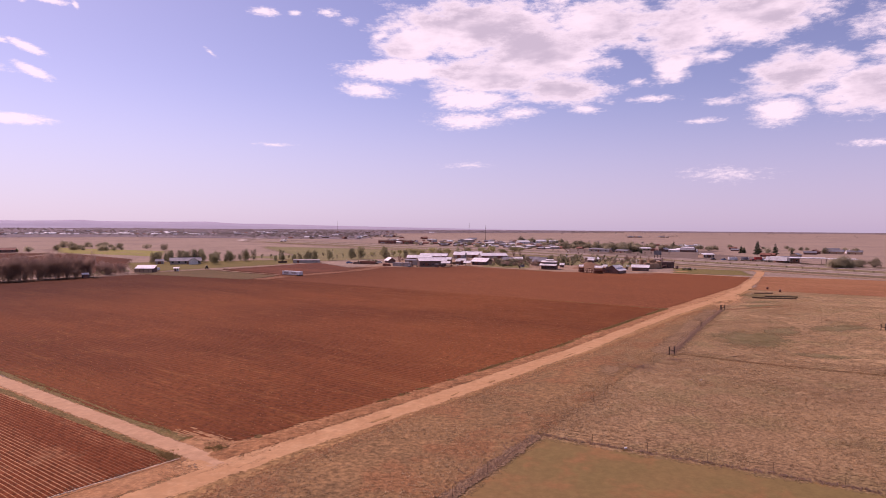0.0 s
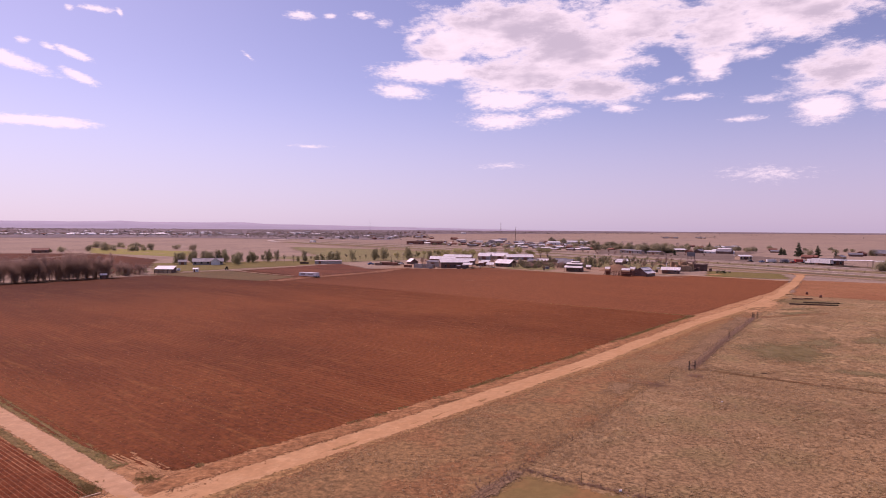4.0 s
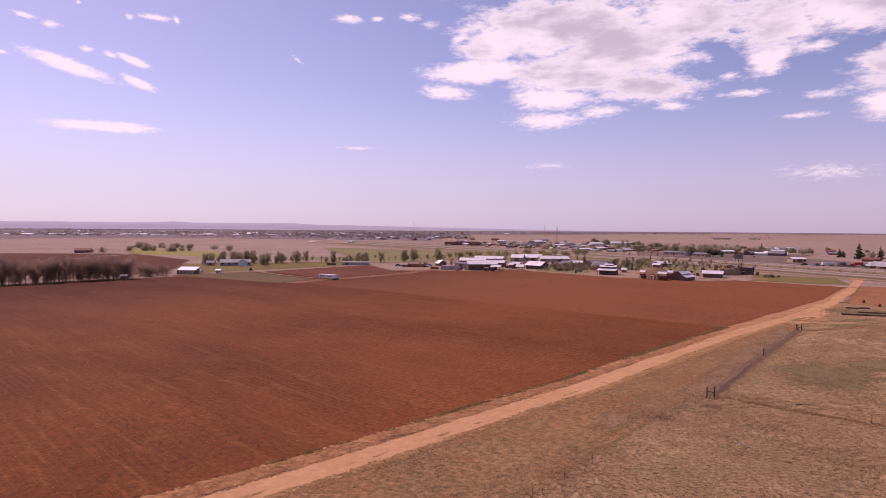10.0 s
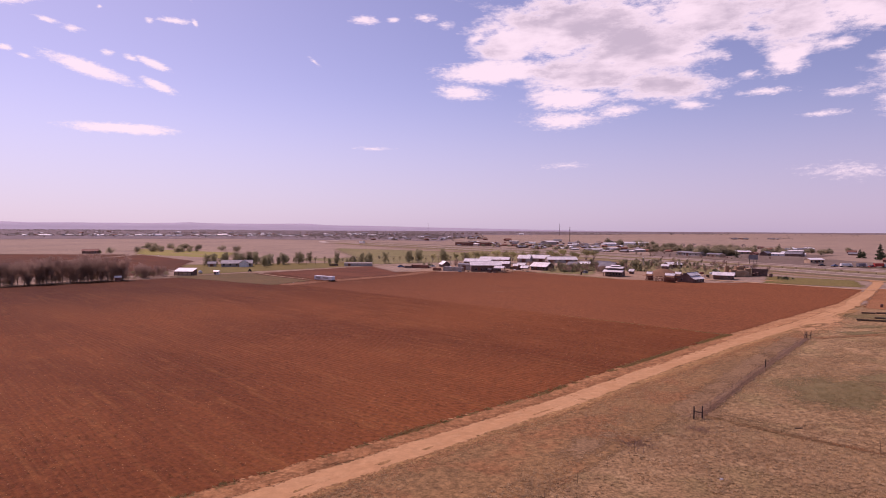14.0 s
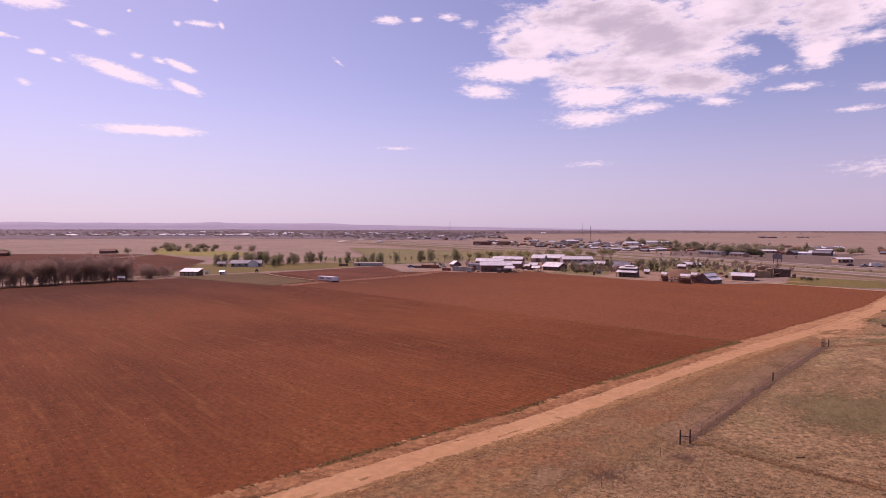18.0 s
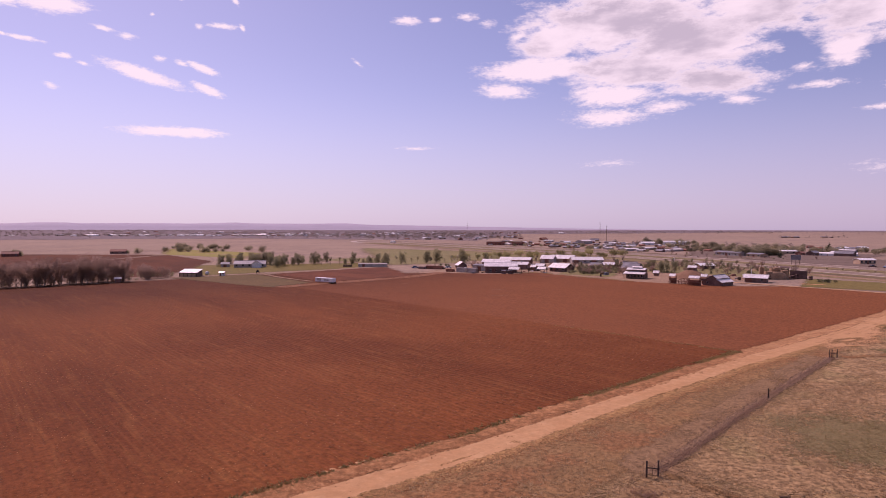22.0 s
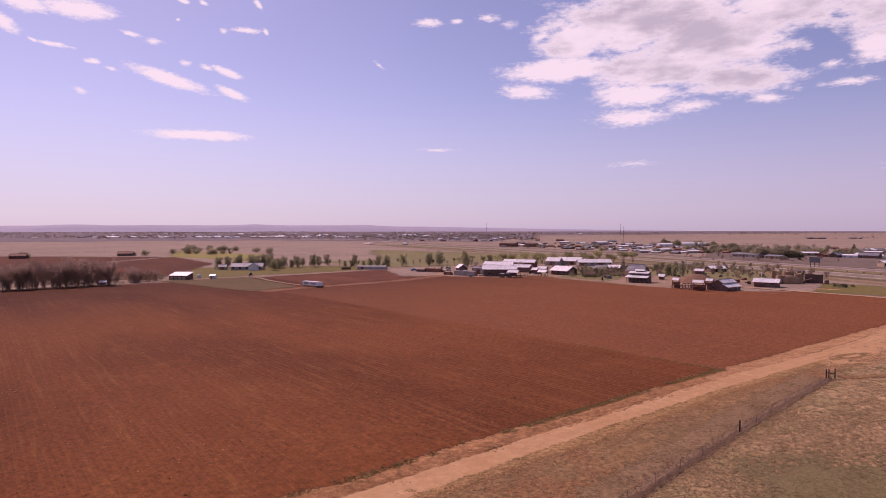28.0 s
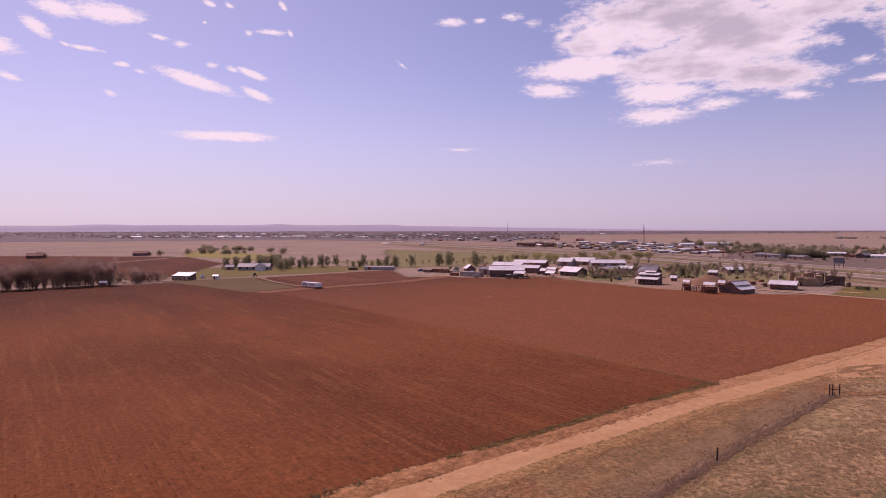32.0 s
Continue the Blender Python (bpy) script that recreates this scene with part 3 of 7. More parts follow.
# the ploughed field, in low ridges across the road's line
def edge_w(u):
    """Where the field's edge lies beside the road."""
    return float(np.interp(u, (0, 10, 25, 60, 75, 90, 110, 145), (.3, -.5, -1.6, -2.1, -2.4, -1.2, -.9, 0))) + max(0, (u - 232) * .115)


def road_left(u):
    """The road's side towards the field."""
    return float(np.interp(u, (3, 15, 30, 60, 75, 100, 115, 135, 180), (-4.2, -3.3, -3.9, -4.2, -4.8, -4.2, -4.0, -3.0, -3.6))) + max(0, (u - 232) * .1)


EDGE_U, EDGE_W = (0, 169, 247, 267, 271, 274, 280, 292, 294.3), (279, 283, 218, 178, 100, 86, 64, 52, 42)
v, f = [], []
ROW = 0.95
ks = int(296.8 / ROW * 2)
NS = 31
rim = []
for k in range(ks):
    u = k * ROW / 2 - 3.8
    w0 = edge_w(u) + 0.5 * noise.noise((u * .35, 0, 3)) 
    w0 += 8.5 * min(1, max(0, (1.2 - u) / 3)) ** 1.5 + max(0, -1.8 - u) * 9
    w1 = float(np.interp(u, EDGE_U, EDGE_W))
    for i in range(NS + 1):
        t = 0 if i == 0 else .004 if i == 1 else ((i - 1) / (NS - 1)) ** 1.4
        rim.append(1.0 if i in (0, NS) or k == 0 else .55 if k == 1 else 0.0)
        x, y = at_uw(u + 0.12 * noise.noise((u * .2, i * .9, 1)), w0 + (w1 - w0) * t)
        v.append((x, y, gz(x, y) + (0.11 if k % 2 else 0.05) + 0.02 * noise.noise((x * .5, y * .5, 0))))
n = NS + 1
f = [(k * n + i, k * n + n + i, k * n + n + i + 1, k * n + i + 1) for k in range(ks - 1) for i in range(NS)]
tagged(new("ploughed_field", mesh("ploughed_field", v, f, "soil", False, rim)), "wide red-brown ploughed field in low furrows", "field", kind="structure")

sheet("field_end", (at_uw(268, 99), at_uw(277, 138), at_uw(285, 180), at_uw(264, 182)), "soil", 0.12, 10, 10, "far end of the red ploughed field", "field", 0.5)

# the drilled field this side of the crossing
v, f = [], []
rim = []
ks = int(62 / ROW_GAP * 2)
for k in range(ks):
    for i in range(21):
        w = 1.2 + 110 * (i / 20) ** 1.3 + .25 * noise.noise((k * .9, 1, 0)) * (i == 0)
        u = -6.8 - k * ROW_GAP / 2 - ROW_SKEW * w
        x, y = at_uw(u, w)
        rim.append(1.0 if k == 0 else .4 if i == 0 else 0.0)
        v.append((x, y, gz(x, y) + (0.05 if k % 2 else 0.17) + 0.03 * noise.noise((x, y, 0))))
f = [(k * 21 + i, k * 21 + i + 1, k * 21 + 22 + i, k * 21 + 21 + i) for k in range(ks - 1) for i in range(20)]
tagged(new("row_field", mesh("row_field", v, f, "rows", False, rim)), "red soil field in straight ridged rows", "field", kind="structure")

# farm road, its bank, and the side road
ROAD = [at_uw(*p) for p in ((-90, -6), (-40, -6), (-8, -5.7), (3, -5.6), (30, -6.4), (60, -6.5), (75, -6.8), (93, -6.1), (105, -5.4), (118, -5.1), (137, -4.7), (155, -5.1), (180, -5.6), (212, -5.0), (230, -4.0), (243, -1.5), (262, 0.2), (275, 1.8), (292, 4.6), (312, 7.6), (325, 9.5), (336, 12))] + [(174.5, 343), (178.5, 351)]
strip("dirt_road", ROAD, [(-2.5, .05), (-1.7, .11), (-1.1, .065), (-.7, .06), (0, .11), (.7, .06), (1.1, .065), (1.6, .11), (2.3, .07)], "dirt", 2.0, 0.25, "pale orange dirt farm road with wheel ruts", "road", 2)
strip("road_base", [at_uw(u, .5 * edge_w(u) + .5 * road_left(u)) for u in range(-4, 292, 8)], [(-4, .03), (0, .04), (3.4, .035)], "berm", 3, 0.3, "bare earth under the road's bank", "ground", 29)
strip("road_bank", [at_uw(u, .5 * edge_w(u) + .5 * road_left(u)) for u in range(-4, 146, 8)],
      [(-2.1, .06), (-1.0, .13), (-.3, .10), (.3, .2), (.8, .16), (1.3, .12), (2.0, .08)], "bank", 1.2, 0.45, "low bank of loose earth between road and field", "bank", 3)
strip("side_road", [at_uw(-4.5 - .027 * w, w) for w in (-5, 0, 12, 25, 40, 90, 160, 260)], [(-1.55, .06), (-1.0, .10), (-.6, .08), (0, .11), (.6, .08), (1.0, .10), (1.55, .06)], "dirt_pale", 2.0, 0.15, "pale dirt side road meeting the farm road", "road", 4, .5)
strip("verge", [at_uw(-2.35 - .022 * w, w) for w in range(6, 270, 11)], [(-1.0, .06), (-.3, .08), (.2, .08), (1.2, .06)], "fieldverge", 1.5, 0.3, "weedy green verge of the side road", "verge", 5, 1.0, .1)
strip("verge", [at_uw(-6.45 - .034 * w, w) for w in range(2, 120, 9)], [(-.7, .07), (-.2, .12), (.2, .12), (.7, .07)], "fieldverge", 1.2, 0.3, "weedy earth verge beside the drilled rows", "verge", 6, .5, .1)


strip("road_dust", [at_uw(u, road_left(u) - 4.4) for u in range(-60, 226, 10)], [(-1.8, .05), (0, .06), (1.8, .06)], "dust", 2.0, 0.5, "orange dust thrown off the road into the grass", "verge", 22, 1.4, .2)


def worn_patch(name, cx, cy, rx, ry, ang, material, label, category="road", lift=0.085, base=0.0):
    """A bare worn patch that thins out to its ragged rim."""
    ca, sa = math.cos(radians(ang)), math.sin(radians(ang))
    v, f = [(cx, cy, gz(cx, cy) + lift)], []
    for j, (r, h) in enumerate(((.2, lift), (.6, lift - .01), (1.1, lift - .03))):
        for k in range(28):
            q = 6.2832 * k / 28
            w = r * (1 + (.22 * noise.noise((math.cos(q) * 1.7, math.sin(q) * 1.7, cx)) if j else 0))
            x, y = rx * w * math.cos(q), ry * w * math.sin(q)
            x, y = cx + x * ca - y * sa, cy + x * sa + y * ca
            v.append((x, y, gz(x, y) + h))
    f = [(0, 1 + k, 1 + (k + 1) % 28) for k in range(28)]
    f += [(1 + 28 * j + k, 29 + 28 * j + k, 29 + 28 * j + (k + 1) % 28, 1 + 28 * j + (k + 1) % 28) for j in range(2) for k in range(28)]
    rim = [base] + [.12 + base] * 28 + [.55 + base] * 28 + [1.3] * 28
    return tagged(new(name, mesh(name, v, f, material, True, rim)), label, category, kind="structure")


worn_patch("crossing", *at_uw(-3.6, -2.6), 6.4, 4.6, 20, "dirt", "worn dirt where the two roads meet")
worn_patch("crossing_bank", *at_uw(-.4, 4.4), 5.0, 1.7, 141, "berm", "trampled earth at the field's corner")
sheet("shoulder", (at_uw(-80, -3.6), at_uw(-80, 1.5), at_uw(-5.5, 1.5), at_uw(-5.5, -4.6)), "berm", 0.03, 6, 40, "rough bare shoulder between road and row field", "road", 0.2)
sheet("shoulder", (at_uw(-10, -4.6), at_uw(-10, 60), at_uw(0, 60), at_uw(5, -4.6)), "berm", 0.03, 10, 40, "rough bare earth at the crossing", "road", 0.3)
for u, w, a_, b_ in ((58, .6, 1.6, .7), (61, .5, 1.2, .6), (118, .5, 1.5, .5), (30, .5, 1.4, .5)):
    worn_patch("bare_spot", *at_uw(u, edge_w(u) + w), a_, b_, 50, "dirt", "pale bare spot at the field's edge")
worn_patch("turnout", 95.5, 207.5, 26, 6.2, 56, "dirt", "broad pale dirt turnout beside the road", "road", .085)
worn_patch("turnout", 110.5, 234, 11, 4.6, 62, "dirt", "pale dirt apron before the feed troughs", "road", .08)
worn_patch("turnout_island", 92.9, 203.6, 7.4, 2.3, 41, "rough", "brown weedy ring inside the turnout", "grass", .115)
worn_patch("turnout_island", 93.2, 203.8, 4.2, .9, 41, "dirt", "bare dirt inside the weedy ring", "road", .15)
for x, y, rx, ry, an in ((100, 194, 9, 2.2, 5), (104, 203, 8, 2.6, 25)):
    worn_patch("green_patch", x, y, rx, ry, an, "greenpatch", "olive weeds along the turnout", "grass", .1, .1)
strip("brush_band", [(84.5, 185), (91, 187), (100, 190.5), (108, 193)], [(-1.3, .08), (0, .11), (1.5, .08)], "rough", 1.5, 0.5, "brown weeds along the turnout", "brush", 44, 1.0, .15)
worn_patch("bare_spot", 106, 198.5, 5, 1.6, 10, "pasture_straw", "pale straw litter by the turnout", "grass", .13)

worn_patch("crossing", 177, 346.5, 9, 3.6, -62, "dirt", "worn dirt where the farm road meets the frontage road", "road", .25)
worn_patch("bare_spot", 131.4, 343.8, 6, 3, -20, "dirt", "bare orange spot on the mown grass", "ground", .12)

for x, y, rx, an in ((-41, 328.5, 5, -8), (-61, 323, 6, -8), (4, 306, 5, -15), (9, 282, 7, -12), (-24, 348, 4, -5), (107.5, 322, 7, 35)):
    worn_patch("bare_spot", x, y, rx, 1.5, an, "track", "pale bare streak on the ploughed soil", "ground", .15, .15)

# fields and lanes beyond
sheet("red_field", ((158.5, 310), (300, 233), (235, 160), (121, 242)), "soil_pale", 0.06, 70, 50, "pale red bare field beyond the pasture", "field", 0.6)
sheet("grass_strip", ((122, 331), (157, 310), (171, 352), (140, 377)), "lawn", 0.06, 10, 8, "mown green grass strip by the lane", "lawn", 0.5)
sheet("farmyard", ((-60, 392), (88, 322), (145, 420), (-30, 505)), "yard", 0.03, 24, 16, "bare tan farmyard earth", "yard", 1.0)
sheet("stubble_field", ((-176, 344), (-93, 301), (-86, 328), (-143, 380)), "stubble", 0.14, 14, 10, "brownish green stubble patch", "field", 0.6)
sheet("red_plot", ((-138, 380), (-84, 330), (-46, 372), (-90, 455)), "plot_soil", 0.15, 14, 10, "dark red bare plot of soil", "field", 0.6)
sheet("farm_lawn", ((-176, 352), (-88, 462), (-112, 500), (-235, 452)), "lawn", 0.05, 18, 12, "green lawn round the farmhouse", "lawn", 1.0)
sheet("orchard_floor", ((-88, 470), (-40, 500), (-80, 620), (-190, 540)), "olive", 0.05, 12, 8, "grassy ground under the young trees", "grass", 1.0)
sheet("dark_field", ((-180, 350), (-247, 497), (-357, 592), (-330, 300)), "soil_far", 0.06, 18, 14, "dark red ploughed field behind the tree row", "field", 1.0)
sheet("dark_field", ((-329, 300), (-356, 592), (-640, 545), (-430, 250)), "soil_far", 0.065, 18, 14, "dark red ploughed field before the farmstead", "field", 1.0)
sheet("yellow_field", ((-450, 712), (-368, 592), (-243, 535), (-278, 640)), "yellow", 0.1, 14, 8, "yellow-green field of young crop", "field", 1.5)
sheet("green_meadow", ((-120, 520), (40, 520), (0, 690), (-240, 800)), "olive", 0.04, 14, 10, "olive meadow before the highway", "meadow", 2.0)
sheet("yard_grass", ((62, 418), (128, 372), (160, 440), (70, 505)), "olive", 0.055, 12, 10, "patchy olive grass behind the play area", "grass", 1.2)
sheet("yard_grass", ((24, 392), (54, 372), (62, 450), (30, 460)), "olive", 0.055, 10, 8, "patchy olive grass under the shrubs", "grass", 1.0)
strip("lane", [(-260, 245), (-207, 288), (-178, 346), (-143, 382), (-118, 420), (-90, 459), (-50, 446), (-38, 408)], [(-1.8, .10), (0, .16), (1.8, .10)], "yard", 5, 0.3, "pale dirt lane round the field's end", "lane", 7)
strip("lane", [(-143, 382), (-115, 355), (-88, 334)], [(-1.3, .17), (0, .2), (1.3, .17)], "yard", 4, 0.25, "pale dirt track to the trailer", "lane", 8)
strip("lane", [(-92, 302), (-82, 323), (-66, 344), (-52, 364), (-44, 385), (-40, 404)], [(-7, .17), (-2, .2), (2, .2), (6, .17)], "track", 4, 1.0, "broad dusty red track along the plot", "lane", 9, 3.4, .3)
strip("lane", [(22, 391), (32, 381.5), (41, 374.5), (50, 368)], [(-1.3, .14), (0, .17), (1.3, .14)], "yard", 3, 0.3, "faint pale path along the field's far end", "lane", 10)
strip("lane", [(101, 349.5), (105.5, 345), (112, 338.5), (119.5, 332), (127, 325.5), (135.5, 317.5), (149, 304), (156, 302)], [(-1.6, .19), (0, .22), (1.6, .19)], "dirt_pale", 3, 0.2, "pale lane along the mown grass", "lane", 10)
FRONT = [(-320, 1010), (-60, 700), (69, 514), (134, 432), (172, 362), (206, 298), (262, 190), (330, 60)]
NEAR = [(-290, 1040), (-6, 722), (91, 571), (146, 465), (192, 382), (229, 317), (292, 205), (370, 60)]
FAR = [(-330, 1150), (-207, 1017), (-13, 805), (100, 643), (168, 512), (214, 432), (252, 360), (322, 225), (400, 70)]
strip("highway_verge", NEAR, [(-34, .05), (-15, .09), (0, .1), (14, .09), (30, .05)], "verge", 14, 0.8, "dry grass between the highway's carriageways", "verge", 11)
strip("frontage_road", FRONT, [(-3.6, .14), (0, .2), (3.6, .14)], "yard", 8, 0.2, "pale frontage road beside the highway", "road", 12)
strip("highway", NEAR, [(-5.5, .18), (0, .26), (5.5, .18)], "asphalt", 8, 0.1, "two-lane asphalt carriageway", "road", 13)
strip("highway", FAR, [(-5.5, .18), (0, .26), (5.5, .18)], "asphalt", 8, 0.1, "far asphalt carriageway of the highway", "road", 14)
for line_, offs in ((NEAR, (-8.2, 8.2)), (FAR, (-8.2, 8.2))):
    for o_ in offs:
        strip("road_shoulder", line_, [(o_ - 1.6, .2), (o_, .24), (o_ + 1.6, .2)], "gravel", 10, 0.25, "pale gravel shoulder of the highway", "road", 31, .6)
for line_, o_ in ((FRONT, 8), (NEAR, -16), (NEAR, 17), (FAR, 16), (FAR, 26)):
    strip("ditch", line_, [(o_ - 3, .12), (o_, .13), (o_ + 3, .12)], "ditch", 12, 0.8, "dark weedy ditch beside the highway", "ditch", 32, 1.5)
sheet("truck_lot", ((118, 590), (232, 566), (320, 700), (150, 770)), "lot", 0.16, 14, 12, "dark gravel lot beyond the highway", "lot", 1.5)
sheet("truck_lot", ((150, 572), (202, 474), (268, 446), (262, 590)), "lot", 0.14, 12, 12, "dark gravel apron of the truck stop", "lot", 1.5)
strip("town_road", [(-306, 1012), (-333, 1040), (-362, 1110), (-370, 1200), (-364, 1300), (-300, 1345), (-200, 1360), (50, 1250), (120, 1080)], [(-6, .7), (0, .8), (6, .7)], "gravel", 14, 0.5, "pale curving road before the town", "road", 15)
strip("town_road", [(-900, 1390), (-520, 1420), (-376, 1330)], [(-5, .7), (0, .8), (5, .7)], "gravel", 20, 0.5, "pale road across the plain", "road", 16)
strip("field_track", [(-620, 640), (-430, 668), (-262, 572), (-140, 500), (-112, 498)], [(-2, .14), (0, .18), (2, .14)], "yard", 10, 0.3, "pale track by the young crop", "lane", 17)


# ---- buildings ----
AX = -23.0  # the farm's buildings stand askew by this many degrees


def gable_walls(L, W, H, R, t=0.0):
    """A closed body with gable ends; the ridge runs along x."""
    x, y = L / 2, W / 2
    s = Shape()
    vs = [(-x, -y, 0), (x, -y, 0), (x, y, 0), (-x, y, 0), (-x, -y, H), (x, -y, H), (x, y, H), (-x, y, H), (-x, 0, H + R), (x, 0, H + R)]
    return s.add(vs, [(3, 2, 1, 0), (0, 1, 5, 4), (2, 3, 7, 6), (1, 2, 6, 9, 5), (3, 0, 4, 8, 7), (4, 5, 9, 8), (6, 7, 8, 9)])


def roof_slabs(L, W, H, R, over=0.45, t=0.14):
    x, y = L / 2 + over, W / 2 + over
    drop = R * over / (W / 2)
    s = Shape()
    s.slab((-x, -y, H - drop + t), (x, -y, H - drop + t), (x, 0, H + R + t), (-x, 0, H + R + t), t)
    s.slab((x, y, H - drop + t), (-x, y, H - drop + t), (-x, 0, H + R + t), (x, 0, H + R + t), t)
    s.box(-x, x, -.12, .12, H + R + t - .05, H + R + t + .07)
    return s


def window(parent, x, y, z, w, h, side):
    """A framed pane on a wall; side: 's', 'n' (walls along x) or 'e', 'w'."""
    fr, gl = Shape(), Shape()
    if side in "sn":
        k = -1 if side == "s" else 1
        a, b = sorted((y + k * .05, y - k * .04))
        for q in ((x - w / 2 - .07, x - w / 2, z - .07, z + h + .07), (x + w / 2, x + w / 2 + .07, z - .07, z + h + .07), (x - w / 2, x + w / 2, z + h, z + h + .07), (x - w / 2, x + w / 2, z - .07, z)):
            fr.box(q[0], q[1], a, b, q[2], q[3])
        gl.box(x - w / 2, x + w / 2, min(y + k * .02, y - k * .05), max(y + k * .02, y - k * .05), z, z + h)
    else:
        k = -1 if side == "w" else 1
        a, b = sorted((x + k * .05, x - k * .04))
        for q in ((y - w / 2 - .07, y - w / 2, z - .07, z + h + .07), (y + w / 2, y + w / 2 + .07, z - .07, z + h + .07), (y - w / 2, y + w / 2, z + h, z + h + .07), (y - w / 2, y + w / 2, z - .07, z)):
            fr.box(a, b, q[0], q[1], q[2], q[3])
        gl.box(min(x + k * .02, x - k * .05), max(x + k * .02, x - k * .05), y - w / 2, y + w / 2, z, z + h)
    o = part("window", fr.make("window_frame", "greywall"), parent)
    part("pane", gl.make("pane", "glass"), o)


def door(parent, x, y, w, h, side, material="redwood"):
    s = Shape()
    if side in "sn":
        k = -1 if side == "s" else 1
        s.box(x - w / 2, x + w / 2, min(y + k * .05, y - k * .04), max(y + k * .05, y - k * .04), 0.05, h, .02)
    else:
        k = -1 if side == "w" else 1
        s.box(min(x + k * .05, x - k * .04), max(x + k * .05, x - k * .04), y - w / 2, y + w / 2, 0.05, h, .02)
    part("door", s.make("door", material), parent)


def house(name, x, y, ang, L, W, H, R, wall, roof, label, category, doors=(), windows=(), chimney=False, over=.45, group=""):
    o = thing(name, x, y, ang, label, category, group)
    part("wall", gable_walls(L, W, H, R).make("wall", wall), o)
    r = part("roof", roof_slabs(L, W, H, R, over).make("roof", roof), o)
    for dx, w, h, side in doors:
        door(o, dx if side in "sn" else (L / 2 if side == "e" else -L / 2), (-W / 2 if side == "s" else W / 2) if side in "sn" else dx, w, h, side)
    for dx, z, w, h, side in windows:
        window(o, dx if side in "sn" else (L / 2 if side == "e" else -L / 2), (-W / 2 if side == "s" else W / 2) if side in "sn" else dx, z, w, h, side)
    if chimney:
        part("chimney", Shape().box(L * .2, L * .2 + .6, .3, .9, H, H + R + .9, .03).make("chimney", "brick"), r)
    return o


def row_win(L, n, z=1.0, w=1.0, h=1.0, side="s"):
    return [((i + .5) / n * L - L / 2, z, w, h, side) for i in range(n)]


# white-roofed open barn by the tree row
o = thing("pole_barn", -171.0, 357.5, 4, "low open pole barn with a bright pale tin roof", "barn")
o.scale = (.9, .9, .95)
roof = Shape()
roof.slab((-5.6, -4.2, 2.5), (6.4, -4.2, 2.5), (5.4, 4.2, 4.1), (-6.8, 4.2, 4.1), .14)
part("roof", roof.make("roof", "tin"), o)
part("back_wall", Shape().box(-6.2, 5.2, 3.5, 3.62, 0, 3.85).make("back_wall", "brown"), o)
part("side_wall", Shape().box(-6.0, -5.88, -2.5, 3.5, 0, 2.5).make("side_wall", "brown"), o)
part("side_wall", Shape().box(5.3, 5.42, -3.2, 3.5, 0, 2.5).make("side_wall", "brown"), o)
for px_ in (-5.4, -2.7, 0, 2.7, 5.4):
    part("post", Shape().box(px_ - .1, px_ + .1, -3.9, -3.7, 0, 2.62).make("post", "post"), o)
part("stall_wall", Shape().box(-5.8, 5.2, -3.6, -3.5, 0, 1.9).make("stall_wall", "tan"), o)
house("shed", -156.4, 364.5, 10, 2.4, 2.2, 1.9, .5, "white", "tin", "small white shed with a pale roof", "shed", [(-.6, .9, 1.8, "s")], [(.8, 1.0, .6, .6, "s")])
house("shelter", -182, 315.5, 40, 2.4, 2.2, 2.0, .5, "brown", "tin", "small dark shelter with a pale roof before the trees", "shelter", [(0, 1.6, 2.0, "s")])
o = thing("water_tank", -170.5, 371.5, 0, "small white water tank on the grass", "tank")
part("barrel", Shape().rod((0, 0, 0), (0, 0, 1.5), 1.1, 1.1, 14).rod((0, 0, 1.5), (0, 0, 1.8), 1.1, .3, 14).make("barrel", "white", True), o)
part("lid", Shape().rod((0, 0, 1.8), (0, 0, 1.95), .32, .3, 10).make("lid", "greywall"), o)
o = thing("tractor", -147, 386, 30, "small dark utility tractor parked on the lawn", "tractor")
part("bonnet", Shape().box(-.4, .4, .2, 1.6, .7, 1.3, .1).make("bonnet", "red"), o)
part("cab", Shape().box(-.55, .55, -1.0, .2, .8, 2.0, .1).make("cab", "glass"), o)
for sx in (-.75, .75):
    part("rear_wheel", Shape().rod((sx - .15, -.7, .65), (sx + .15, -.7, .65), .65, .65, 12).make("rear_wheel", "rubber"), o)
    part("front_wheel", Shape().rod((sx * .85 - .1, 1.2, .4), (sx * .85 + .1, 1.2, .4), .4, .4, 12).make("front_wheel", "rubber"), o)

# farmhouse on the lawn
o = house("farmhouse", -181.5, 438, 22, 20, 9, 2.4, 2.0, "greywall", "tin_grey", "long grey farmhouse with a grey roof among trees", "house",
          [(1.5, 1.0, 2.0, "s")], row_win(21, 5, .9, 1.3, 1.2), True)
g = gable_walls(7, 6, 2.8, 2.0)
part("wing", mesh("wing", [(-y + 5, x - 6.0, z) for x, y, z in g.v], g.f, "white"), o)
g = roof_slabs(7, 6, 2.8, 2.0)
part("wing_roof", mesh("wing_roof", [(-y + 5, x - 6.0, z) for x, y, z in g.v], g.f, "tin_grey"), o)
house("outbuilding", -199, 436, 22, 5, 4, 2.2, 1.2, "greywall", "tin_grey", "small pale outbuilding beside the farmhouse", "shed", [(0, 2.2, 2.0, "s")])

